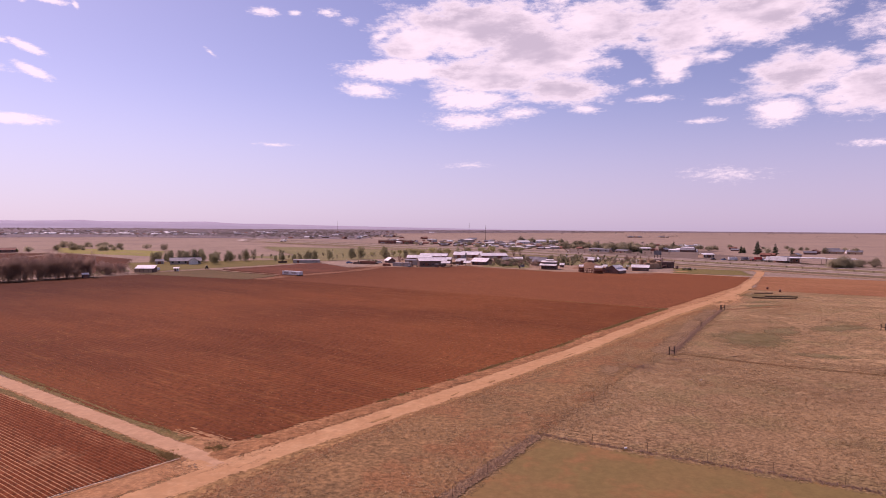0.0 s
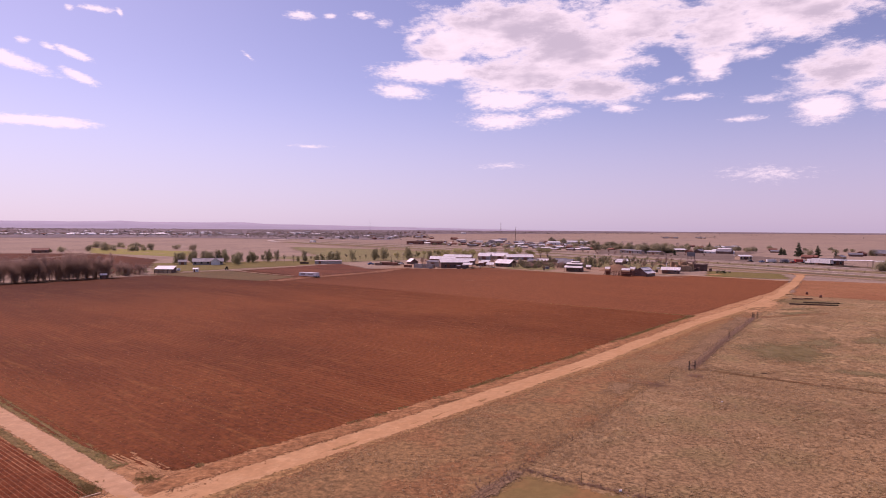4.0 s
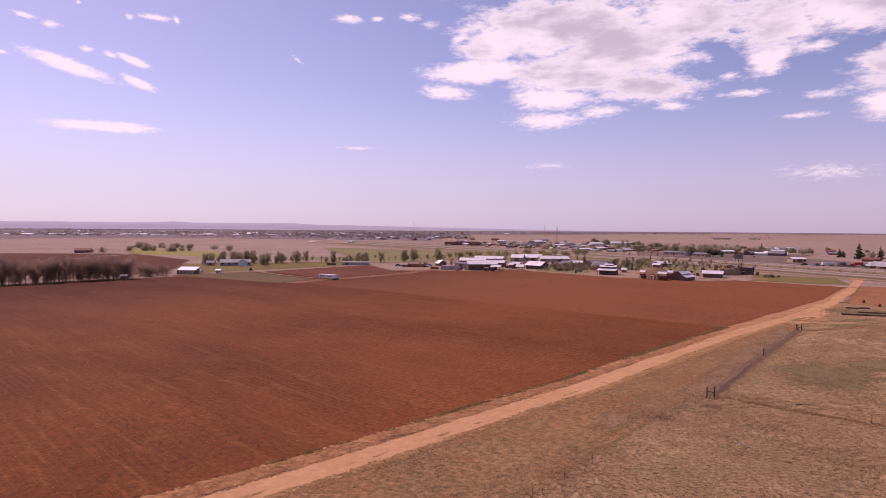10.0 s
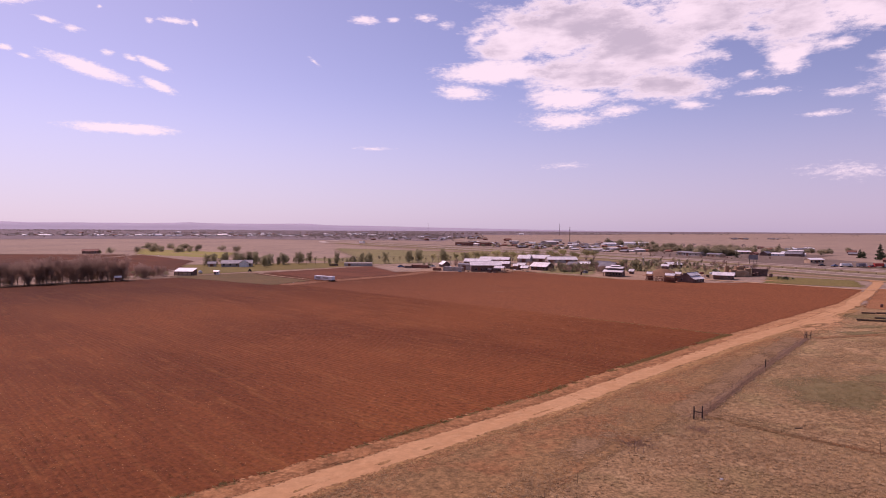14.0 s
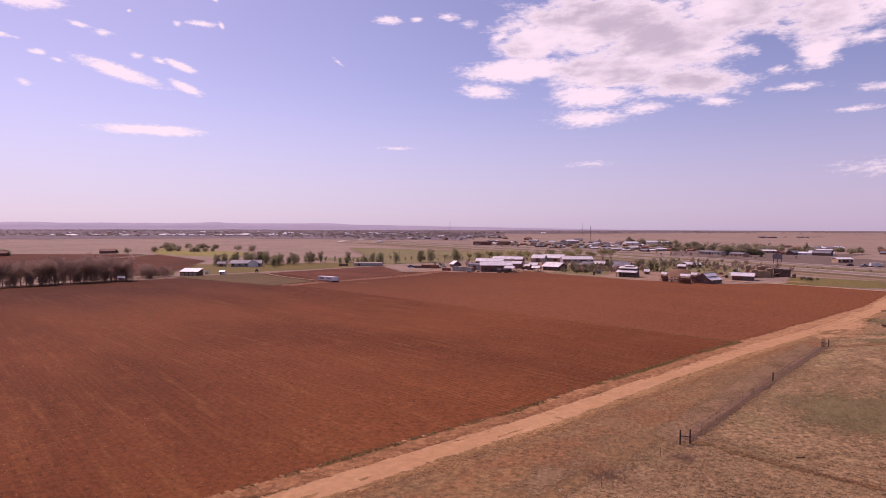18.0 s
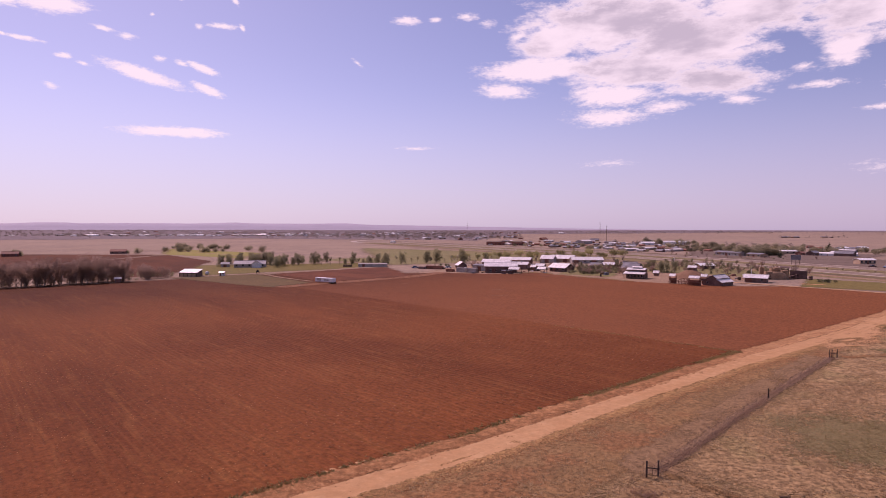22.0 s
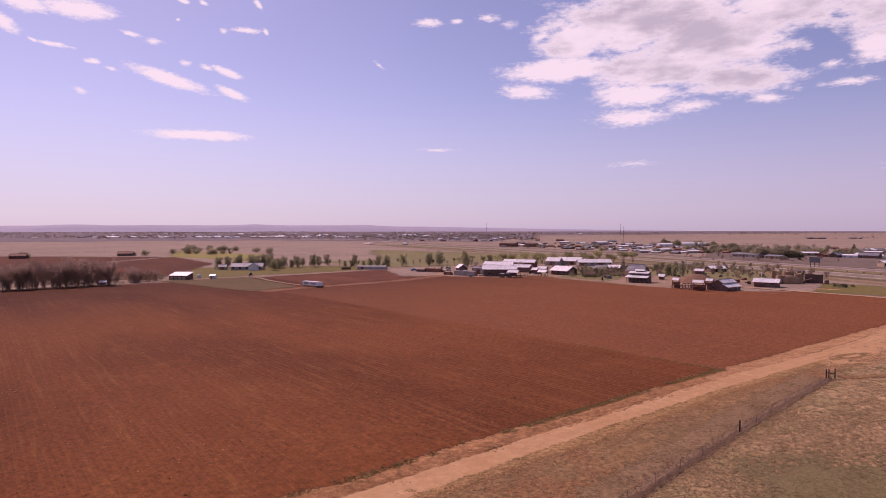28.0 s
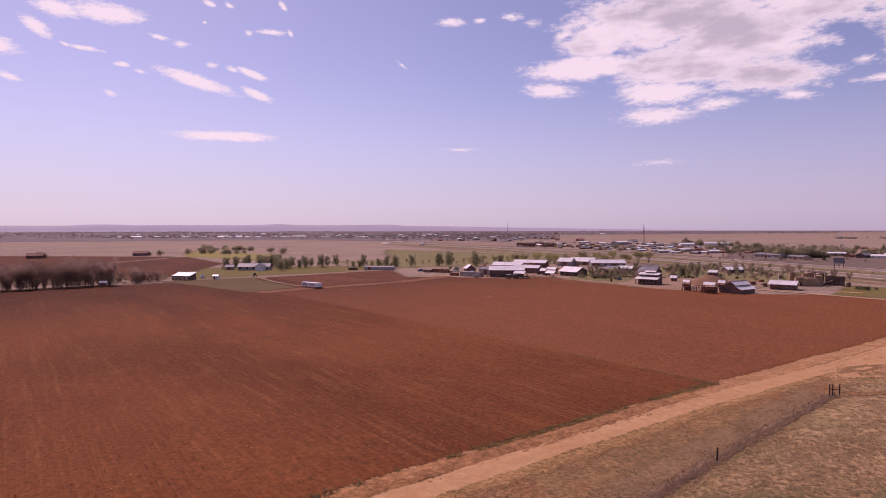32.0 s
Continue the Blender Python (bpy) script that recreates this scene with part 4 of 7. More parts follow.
# white box trailer on the field's edge
o = thing("box_trailer", -79.4, 327.5, AX, "long white box trailer parked on the ploughed field", "trailer", dz=.12)
part("body", Shape().box(-5.7, 5.7, -1.2, 1.2, .6, 2.45, .06).make("body", "white"), o, "white aluminium box")
part("side_panel", Shape().box(-4.5, -1.6, -1.218, -1.212, 1.1, 2.1).make("side_panel", "rubble"), o, "faded grey panel")
part("side_panel", Shape().box(.2, 3.4, -1.218, -1.212, 1.2, 1.9).make("side_panel", "rubble"), o, "faded beige panel")
part("rail", Shape().box(-5.6, 5.6, -1.1, -.95, .5, .71).box(-5.6, 5.6, .95, 1.1, .5, .71).make("rail", "steel"), o)
for wx in (4.2, 5.4):
    for wy in (-1.0, 1.0):
        part("wheel", Shape().rod((wx, wy - .2, .42), (wx, wy + .2, .42), .42, .42, 12).make("wheel", "rubber"), o)
for wy in (-.7, .7):
    part("landing_leg", Shape().box(-4.6, -4.4, wy - .08, wy + .08, 0, .7).make("landing_leg", "steel"), o)

# grey poultry-type shed and low stacks
o = house("long_shed", -99.5, 453, 12, 19, 5, 1.9, .5, "rubble", "rubble", "long low windowless shed of dull beige panels", "shed", [(-6, 1.6, 1.8, "s")], over=.15)
o = thing("hay_stack", -116, 449, 20, "low dark stack of hay bales", "stack")
for i in range(4):
    part("bale", Shape().box(-3 + 1.55 * i, -1.55 + 1.55 * i, -.8, .8, 0, 1.5, .12).make("bale", "wood"), o)


def stack(name, x, y, ang, L, W, rows, material, label, category):
    o = thing(name, x, y, ang, label, category)
    rng = random.Random(name + str(x))
    z = 0
    for k in range(rows):
        h = rng.uniform(.35, .6)
        part("layer", Shape().box(-L / 2 + rng.uniform(0, .6), L / 2 - rng.uniform(0, .6), -W / 2, W / 2, z, z + h, .04).make("layer", material), o)
        z += h
    return o


stack("timber_stack", -37, 409, AX, 5.5, 2.2, 3, "redwood", "stack of reddish sawn timber", "timber")
stack("timber_stack", -52, 432.5, AX, 12.5, 2.6, 4, "redwood", "weathered stack of reddish timber", "timber")
stack("timber_stack", -60, 433, AX + 10, 5.0, 2.2, 3, "brown", "dark stack of old timber", "timber")
stack("timber_stack", -47, 431, AX, 5.0, 2.0, 2, "wood", "low stack of grey boards", "timber")
for x, y in ((-29.5, 405.3), (-22.8, 402.2)):
    o = thing("shipping_container", x, y, AX, "grey steel shipping container in the yard", "container", "containers in the yard")
    b = Shape().box(-3.05, 3.05, -1.2, 1.2, .05, 2.5, .03)
    for i in range(12):
        b.box(-2.9 + i * .5, -2.68 + i * .5, -1.23, -1.2, .2, 2.4)
    part("body", b.make("body", "greywall"), o)
    part("door", Shape().box(3.05, 3.1, -1.1, -.02, .15, 2.4).make("door", "galv"), o)
    part("door", Shape().box(3.05, 3.1, .02, 1.1, .15, 2.4).make("door", "galv"), o)
house("cabin", -38, 447, -60, 6.2, 5.6, 1.9, 1.9, "brown", "tin", "dark cabin with a steep pale tin roof", "cabin", [(0, 1.0, 2.0, "w")], [(-1.8, 1, .9, .9, "w")])
house("store_shed", -20, 420, AX, 9, 7, 3.2, .6, "greywall", "tin_grey", "grey flat-roofed store shed", "shed", [(0, 2.4, 2.6, "s")])

# main hall and its neighbours
o = house("main_hall", -7.2, 405, 10, 17.5, 10, 3.8, 1.7, "brown", "tin", "wide dark hall with a gleaming pale tin roof", "hall", [(-4, 2.0, 2.4, "s"), (2, 1.0, 2.1, "s")], row_win(14.5, 5, 1.0, 1.1, .9), over=.6)
house("barn", -17, 462, -4, 18, 10, 3.0, 1.6, "brown", "tin", "dark barn with a pale tin roof", "barn", [(2, 3.2, 3.0, "s")], row_win(17, 4, 1.2, 1, .9))
house("barn", -7, 487, -6, 21, 10, 3.2, 1.6, "redwood", "tin", "long reddish barn with a pale roof", "barn", [(-4, 3.2, 3.0, "s")], row_win(21, 6, 1.2, 1, 1))
o = house("workshop", -1.0, 436, -8, 14, 8, 3.0, 1.3, "brown", "tin", "dark workshop with pale tin roof and three roof vents", "workshop", [(0, 2.4, 2.5, "s")])
for vx in (-3, 0, 3):
    part("roof_vent", Shape().rod((vx, -1.5, 3.9), (vx, -1.5, 4.9), .2, .2, 8).rod((vx, -1.5, 4.9), (vx, -1.5, 5.15), .38, .1, 8).make("roof_vent", "galv"), o)


def pavilion(x, y, ang, L, W, H, label, roof="tin", group="", R=.9):
    o = thing("pavilion", x, y, ang, label, "pavilion", group)
    part("roof", roof_slabs(L, W, H, R, .4).make("roof", roof), o)
    for sx in (-1, 1):
        for sy in (-1, 1):
            part("post", Shape().box(sx * (L / 2 - .2) - .09, sx * (L / 2 - .2) + .09, sy * (W / 2 - .2) - .09, sy * (W / 2 - .2) + .09, 0, H, .01).make("post", "post"), o)
    part("beam", Shape().box(-L / 2, L / 2, -W / 2 + .1, -W / 2 + .25, H - .22, H).make("beam", "post"), o)
    part("beam", Shape().box(-L / 2, L / 2, W / 2 - .25, W / 2 - .1, H - .22, H).make("beam", "post"), o)
    part("table", Shape().box(-1.0, 1.0, -.4, .4, .7, .76).box(-.8, -.7, -.3, .3, 0, .7).box(.7, .8, -.3, .3, 0, .7).make("table", "wood"), o)
    return o


pavilion(2.0, 393, -10, 5.2, 4.4, 2.7, "open pavilion with pale roof on dark posts")
pavilion(16.2, 404, -18, 4.2, 3.6, 2.2, "small open pavilion with a pale roof", R=1.1)
house("booth", 13.5, 430, -15, 5, 4, 2.5, 1.0, "redwood", "tin", "small reddish booth with a pale roof", "booth", [(0, 1, 2, "s")])
house("booth", 10.5, 418, -15, 2.6, 2.6, 2.6, .9, "brown", "tin", "narrow dark booth beside the workshop", "booth", [(0, .9, 2, "s")])
for x, y in ((-3.7, 392), (-.2, 391.8)):
    o = thing("ticket_hut", x, y, AX, "small dark timber hut on the field's edge", "hut")
    part("wall", Shape().box(-1, 1, -.9, .9, 0, 1.9, .03).make("wall", "brown"), o)
    part("roof", Shape().slab((-1.2, -1.1, 1.98), (1.2, -1.1, 1.98), (1.2, 1.1, 2.2), (-1.2, 1.1, 2.2), .08).make("roof", "tin_grey"), o)
    part("hatch", Shape().box(-.6, .6, -.93, -.9, .9, 1.6).make("hatch", "wood"), o)
o = thing("swing_frame", 7.6, 392.5, -10, "bare timber swing frame on the grass", "swing")
part("top_beam", Shape().rod((-2, 0, 2.3), (2, 0, 2.3), .08).make("top_beam", "wood"), o)
for sx in (-2, 2):
    for sy in (-.8, .8):
        part("leg", Shape().rod((sx, sy, 0), (sx, 0, 2.35), .07).make("leg", "wood"), o)
house("lodge", 26.4, 416, -34, 10.5, 9, 2.5, 2.0, "brown", "tin", "dark lodge with a broad pale roof", "house", [(-2, 1.2, 2.1, "s")], row_win(12, 3, 1, 1.2, 1.1) + [(-1.5, 1, 1, 1, "w"), (1.5, 1, 1, 1, "w")], True, .8)
house("hall", 14.0, 508, -10, 9, 11, 3.0, 2.2, "greywall", "tin", "grey metal hall with a broad pale roof", "hall", [(0, 3, 2.7, "s")])
house("warehouse", 24, 519, -12, 17, 13, 2.6, 2.3, "tan", "tin", "tan warehouse with a white roof", "warehouse", [(3, 3, 2.4, "s")])
house("warehouse", 40.5, 503, 12, 21.5, 10, 2.4, 1.8, "greywall", "tin", "long low metal warehouse with a pale roof", "warehouse", [(-8, 3, 2.2, "s"), (4, 3, 2.2, "s")], row_win(24, 6, 1.2, 1.2, .7))
house("cottage", 46, 436, -20, 6, 5, 2.4, 1.5, "tan", "tin_grey", "small cottage between shrubs", "house", [(0, .9, 2, "s")], [(1.7, 1, .8, .8, "s")])
house("cottage", 53, 441, -15, 7, 5, 2.5, 1.2, "brown", "tin", "low dark cottage with pale roof", "house", [(0, .9, 2, "s")], [(-2, 1, .8, .8, "s")])
house("cottage", 66, 449, -10, 8, 5, 2.4, 1.2, "tan", "tin_grey", "low tan cottage with a grey roof", "house", [(1, .9, 2, "s")], [(-2, 1, .8, .8, "s")])

# stepped barn
o = thing("stepped_barn", 62.6, 366.4, -23, "dark barn with three stepped pale tin roofs", "barn")
o.scale = (.82, .82, .9)
part("lower_wall", Shape().box(-5.2, 5.2, -1.0, 6.0, 0, 3.0).make("lower_wall", "brown"), o)
part("upper_wall", Shape().box(-5.0, 5.0, 1.0, 5.8, 3.0, 4.9).make("upper_wall", "brown"), o)
part("cupola", Shape().box(-2.4, 2.4, 2.6, 4.2, 4.9, 5.9).make("cupola", "brown"), o)
part("porch_roof", Shape().slab((-6.4, -3.4, 2.75), (6.1, -3.4, 2.75), (6.1, 1.1, 3.75), (-6.4, 1.1, 3.75), .12).make("porch_roof", "tin"), o, "pale tin porch roof")
part("upper_roof", Shape().slab((-5.7, .2, 4.75), (5.5, .2, 4.75), (5.5, 3.4, 5.6), (-5.7, 3.4, 5.6), .12).slab((5.5, 6.6, 4.75), (-5.7, 6.6, 4.75), (-5.7, 3.4, 5.6), (5.5, 3.4, 5.6), .12).make("upper_roof", "tin"), o, "pale tin upper roof")
part("cupola_roof", Shape().slab((-2.9, 2.0, 5.9), (2.9, 2.0, 5.9), (2.9, 3.4, 6.5), (-2.9, 3.4, 6.5), .1).slab((2.9, 4.8, 5.9), (-2.9, 4.8, 5.9), (-2.9, 3.4, 6.5), (2.9, 3.4, 6.5), .1).make("cupola_roof", "tin"), o)
for k in range(6):
    part("porch_post", Shape().box(-5.8 + k * 2.3, -5.62 + k * 2.3, -3.2, -3.02, 0, 2.7).make("porch_post", "post"), o)
for k in range(5):
    window(o, -4 + 2 * k, -1.0, 1.0, 1.0, 1.1, "s")
for k in range(4):
    window(o, -3.6 + 2.4 * k, 1.0, 3.6, .9, .7, "s")
part("railing", Shape().box(-5.8, 5.8, -3.15, -3.08, .85, .93).box(-5.8, 5.8, -3.15, -3.08, .4, .46).make("railing", "wood"), o)
house("gabled_barn", 64.2, 408, -25, 8.6, 8.4, 2.7, 2.3, "brown", "tin_grey", "dark barn with a steep grey gable roof", "barn", [(0, 3, 3, "s")], [(-3.5, 1.4, 1, 1, "s"), (3.5, 1.4, 1, 1, "s")])
house("hut", 74.3, 386, -20, 2.2, 2.0, 1.7, .8, "brown", "tin", "tiny dark hut with a pale roof", "hut", [(0, .8, 1.6, "s")])


def play_tower(x, y, ang, L, H, label, slide=True):
    o = thing("play_tower", x, y, ang, label, "play tower", "play towers")
    part("roof", roof_slabs(L * .86, 2.0, H + 1.75, .8, .2, .1).make("roof", "tin"), o, "pale peaked roof")
    part("deck", Shape().box(-L / 2, L / 2, -1.1, 1.1, H - .1, H).make("deck", "redwood"), o)
    for sx in (-L / 2 + .1, L / 2 - .1):
        for sy in (-1.0, 1.0):
            part("post", Shape().box(sx - .1, sx + .1, sy - .1, sy + .1, 0, H + 1.8).make("post", "redwood"), o)
    for sy in (-1.05, 1.05):
        part("parapet", Shape().box(-L / 2, L / 2, sy - .03, sy + .03, H + .08, H + .62).box(-L / 2 - .05, L / 2 + .05, sy - .06, sy + .06, H + .62, H + .72).make("parapet", "redwood"), o)
    part("panel", Shape().box(-L / 2 + .2, L / 2 - .2, .9, .96, .1, H - .15).make("panel", "redwood"), o)
    lad = Shape().rod((-L / 2 - .9, -.35, 0), (-L / 2, -.35, H), .05).rod((-L / 2 - .9, .35, 0), (-L / 2, .35, H), .05)
    for k in range(5):
        t = (k + .5) / 5
        lad.rod((-L / 2 - .9 * (1 - t), -.35, H * t), (-L / 2 - .9 * (1 - t), .35, H * t), .03)
    part("ladder", lad.make("ladder", "redwood"), o)
    if slide:
        part("slide", Shape().slab((L / 2, -.4, H), (L / 2 + 3.6, -.4, .3), (L / 2 + 3.6, .4, .3), (L / 2, .4, H), .08).box(L / 2, L / 2 + .02, -.4, .4, H, H + .1).make("slide", "redwood"), o)
    return o


play_tower(76, 340, AX, 2.6, 1.7, "reddish timber play tower with pale roof and slide")
play_tower(83.2, 330.5, AX, 4.6, 1.6, "wide reddish timber play tower with pale roof", False)
play_tower(88.2, 337.0, AX, 2.6, 1.8, "tall reddish timber play tower with pale roof")
o = thing("play_bridge", 80.4, 339.5, AX - 8, "low arched reddish timber bridge between play towers", "bridge")
arch = [(-2.6 + 5.2 * k / 8, .7 + .75 * math.sin(math.pi * k / 8)) for k in range(9)]
for (xa, za), (xb, zb) in zip(arch, arch[1:]):
    part("plank", Shape().slab((xa + .02, -.7, za), (xb - .02, -.7, zb), (xb - .02, .7, zb), (xa + .02, .7, za), .09).make("plank", "redwood"), o)
for sy in (-.7, .7):
    part("handrail", Shape().tube([(x_, sy, z_ + .8) for x_, z_ in arch], .06).make("handrail", "redwood"), o)
    for x_, z_ in arch[::2]:
        part("post", Shape().box(x_ - .07, x_ + .07, sy - .07, sy + .07, 0, z_ + .85).make("post", "redwood"), o)
for x, y, l in ((83.5, 336.5, 5), (79.6, 334.5, 4)):
    o = thing("climbing_frame", x, y, AX, "low reddish timber climbing frame", "climbing frame")
    part("beam", Shape().rod((-l / 2, 0, 1.5), (l / 2, 0, 1.5), .09).make("beam", "redwood"), o)
    part("rail", Shape().rod((-l / 2, 0, .8), (l / 2, 0, .8), .06).make("rail", "redwood"), o)
    for k in range(4):
        sx = -l / 2 + l * k / 3
        part("leg", Shape().rod((sx, -.7, 0), (sx, 0, 1.55), .08).rod((sx, .7, 0), (sx, 0, 1.55), .08).make("leg", "redwood"), o)

# earth mound with a lookout hut
v, f = [(0, 0, 4.4)], []
for r, z in ((2.2, 4.2), (5, 2.9), (8, 1.3), (10.5, .35), (12, -.1)):
    for k in range(24):
        q = 6.2832 * k / 24
        rr = r * (1 + .1 * noise.noise((math.cos(q) * 2, math.sin(q) * 2, r)))
        v.append((rr * math.cos(q) * 1.1, rr * math.sin(q), z))
f = [(0, 1 + k, 1 + (k + 1) % 24) for k in range(24)]
f += [(1 + 24 * j + k, 25 + 24 * j + k, 25 + 24 * j + (k + 1) % 24, 1 + 24 * j + (k + 1) % 24) for j in range(4) for k in range(24)]
o = new("earth_mound", mesh("earth_mound", v, f, "mound", True))
o.matrix_basis = pose(88.5, 373, gz(91.5, 374) - .7)
tagged(o, "rounded mound of bare reddish earth", "mound")
o = house("lookout_hut", 89.6, 374.5, AX, 3.2, 2.8, 1.8, .7, "brown", "tin", "small dark hut with pale roof on the mound", "hut", [(0, .9, 1.8, "s")])
o.location.z += 3.3

# dark barn on the field's edge
o = thing("dark_barn", 93.3, 328.4, 50, "dark red-brown barn with two pale tin roof levels", "barn")
o.scale = (1.07, .8, .96)
prof = ((0, 0), (10.2, 0), (10.2, 2.1), (4.6, 4.5), (2.6, 3.4), (2.6, 2.8), (0, 1.8))
part("wall", Shape().add([(x, y, z) for x in (0, 8.5) for y, z in prof], [tuple(range(7)), tuple(range(13, 6, -1))] + [(k, 7 + k, 7 + (k + 1) % 7, (k + 1) % 7) for k in range(7)]).make("wall", "brown"), o)
part("lower_roof", Shape().slab((-.4, -.5, 1.75), (8.9, -.5, 1.75), (8.9, 2.59, 2.97), (-.4, 2.59, 2.97), .12).make("lower_roof", "tin"), o)
part("upper_roof", Shape().slab((-.4, 2.2, 3.3), (8.9, 2.2, 3.3), (8.9, 4.62, 4.66), (-.4, 4.62, 4.66), .12).make("upper_roof", "tin"), o)
part("rear_roof", Shape().slab((-.4, 4.6, 4.66), (8.9, 4.6, 4.66), (8.9, 10.7, 2.02), (-.4, 10.7, 2.02), .12).make("rear_roof", "tin_grey"), o)
part("ridge_cap", Shape().box(-.4, 8.9, 4.45, 4.75, 4.6, 4.74).make("ridge_cap", "tin_grey"), o)
door(o, 0, 4.2, 2.4, 2.4, "w", "brown")
window(o, 0, 7.6, 1.0, 1, .8, "w")
for k in range(3):
    window(o, 1.6 + 2.6 * k, 0, .6, .9, .7, "s")
for k in range(4):
    part("board", Shape().box(-.05, .0, 1.2 + 2.2 * k - .06, 1.2 + 2.2 * k + .06, 0, min(1.9 + k * .6, 2.6)).make("board", "brown"), o)

# shed on the right and the things round it
o = house("machine_shed", 112.4, 352.4, AX, 8.6, 5.4, 2.2, 1.1, "brown", "tin", "dark brown shed with a pale tin roof", "shed", [(-2.5, 2.2, 2.2, "s")], [(2.5, 1.0, 1.0, .8, "s"), (0, 1.1, .9, .8, "e")], over=.7)
house("white_house", 107.6, 445, 20, 8.8, 7, 2.1, 1.1, "brown", "white", "low dark house with a white roof on the grass", "house", [(0, 1, 2, "s")], row_win(10, 4, .8, 1.0, .9))
v, f = [], []
for j, (r, z) in enumerate(((1.0, 0), (1.02, 1.6), (.97, 3.0), (.86, 3.9))):
    for k in range(20):
        q = 6.2832 * k / 20
        v.append((5.2 * r * math.cos(q) * (1 + .05 * math.sin(5 * q)), 3.6 * r * math.sin(q) * (1 + .05 * math.sin(4 * q)), z * .8 + .5 * math.sin(3 * q) * (j == 3)))
f = [(20 * j + k, 20 * j + (k + 1) % 20, 20 * j + 20 + (k + 1) % 20, 20 * j + 20 + k) for j in range(3) for k in range(20)] + [tuple(range(60, 80))]
o = new("clay_enclosure", mesh("clay_enclosure", v, f, "ochre", True))
o.matrix_basis = pose(125.2, 371.0, gz(125.2, 371.0), 0, 0, 10)
tagged(o, "rounded ochre clay-walled enclosure", "enclosure")
for x, y, L, W, H, an in ((121.6, 369.2, 3.6, 3.0, 3.4, 14), (128.9, 370.6, 3.2, 3.0, 4.2, -6), (126.2, 375.5, 4.6, 3.4, 4.9, 8), (120.6, 376.4, 2.2, 2.2, 5.0, 0)):
    o = thing("adobe_room", x, y, an, "flat-roofed ochre adobe room with a worn parapet", "adobe house", "adobe rooms")
    rng_r = random.Random(x)
    b = Shape()
    n_ = 16
    for z, k_ in ((0, 1.06), (H * .5, 1.0), (H, .93)):
        b.v += [(L / 2 * k_ * (abs(math.cos(q)) ** .45) * math.copysign(1, math.cos(q)), W / 2 * k_ * (abs(math.sin(q)) ** .45) * math.copysign(1, math.sin(q)), z + (rng_r.uniform(-.25, .3) if z == H else 0)) for q in [6.2832 * i / n_ for i in range(n_)]]
    b.f = [(n_ * j + i, n_ * j + (i + 1) % n_, n_ * j + n_ + (i + 1) % n_, n_ * j + n_ + i) for j in range(2) for i in range(n_)] + [tuple(range(2 * n_, 3 * n_))]
    part("wall", b.make("wall", "ochre"), o)
    part("door", Shape().box(-.4, .4, -W / 2 * 1.05 - .05, -W / 2 * .9, 0, 1.8).make("door", "post"), o)
    for k in range(4):
        part("roof_beam", Shape().rod((-L * .3 + k * L * .2, -W / 2 - .45, H * .8), (-L * .3 + k * L * .2, -W / 2 + .3, H * .8), .08, .08, 6).make("roof_beam", "wood"), o)
for k in range(5):
    o = thing("rock", 119 + 3.2 * k, 374 + 1.3 * (k % 3), 40 * k, "ochre boulder beside the enclosure", "rock", "rocks by the enclosure")
    s = Shape()
    s.rod((0, 0, -.1), (0, 0, .9), 1.3, 1.1, 7).rod((0, 0, .9), (0, 0, 1.7), 1.1, .5, 7)
    part("stone", s.make("stone", "ochre"), o)
o = thing("timber_mast", 122.8, 385, 0, "tall pale timber mast with a cross arm", "mast")
part("pole", Shape().rod((0, 0, 0), (0, 0, 7.2), .22, .16).make("pole", "ochre"), o)
part("cross_arm", Shape().box(-1.1, 1.1, -.1, .1, 5.9, 6.15).make("cross_arm", "ochre"), o)
o = thing("sign_post", 111.5, 357.5, AX, "pale post behind the shed", "post")
part("pole", Shape().rod((0, 0, 0), (0, 0, 5.6), .14, .12).make("pole", "white"), o)


def dark_tower(x, y, ang, L, H, label, roofed=False):
    o = thing("fort_tower", x, y, ang, label, "timber fort", "timber forts")
    part("deck", Shape().box(-L / 2, L / 2, -1.8, 1.8, H, H + .2).make("deck", "brown"), o)
    part("wall", Shape().box(-L / 2, L / 2, -1.8, -1.68, H + .2, H + 1.6).box(-L / 2, L / 2, 1.68, 1.8, H + .2, H + 1.6).box(-L / 2, -L / 2 + .12, -1.68, 1.68, H + .2, H + 1.6).box(L / 2 - .12, L / 2, -1.68, 1.68, H + .2, H + 1.6).make("wall", "brown"), o)
    if roofed:
        part("roof", Shape().slab((-L / 2 - .5, -2.3, H + 2.7), (L / 2 + .5, -2.3, H + 2.7), (L / 2 + .5, 2.3, H + 3.1), (-L / 2 - .5, 2.3, H + 3.1), .15).make("roof", "brown"), o)
    for sx in (-L / 2 + .15, L / 2 - .15):
        for sy in (-1.6, 1.6):
            part("post", Shape().box(sx - .12, sx + .12, sy - .12, sy + .12, 0, H + (2.75 if roofed else 1.9)).make("post", "brown"), o)
    part("lower_wall", Shape().box(-L / 2 + .1, L / 2 - .1, -1.5, 1.5, 0, H).make("lower_wall", "brown"), o)
    part("brace", Shape().rod((-L / 2, -1.6, 0), (L / 2, -1.6, H), .08).rod((L / 2, -1.6, 0), (-L / 2, -1.6, H), .08).make("brace", "brown"), o)
    return o


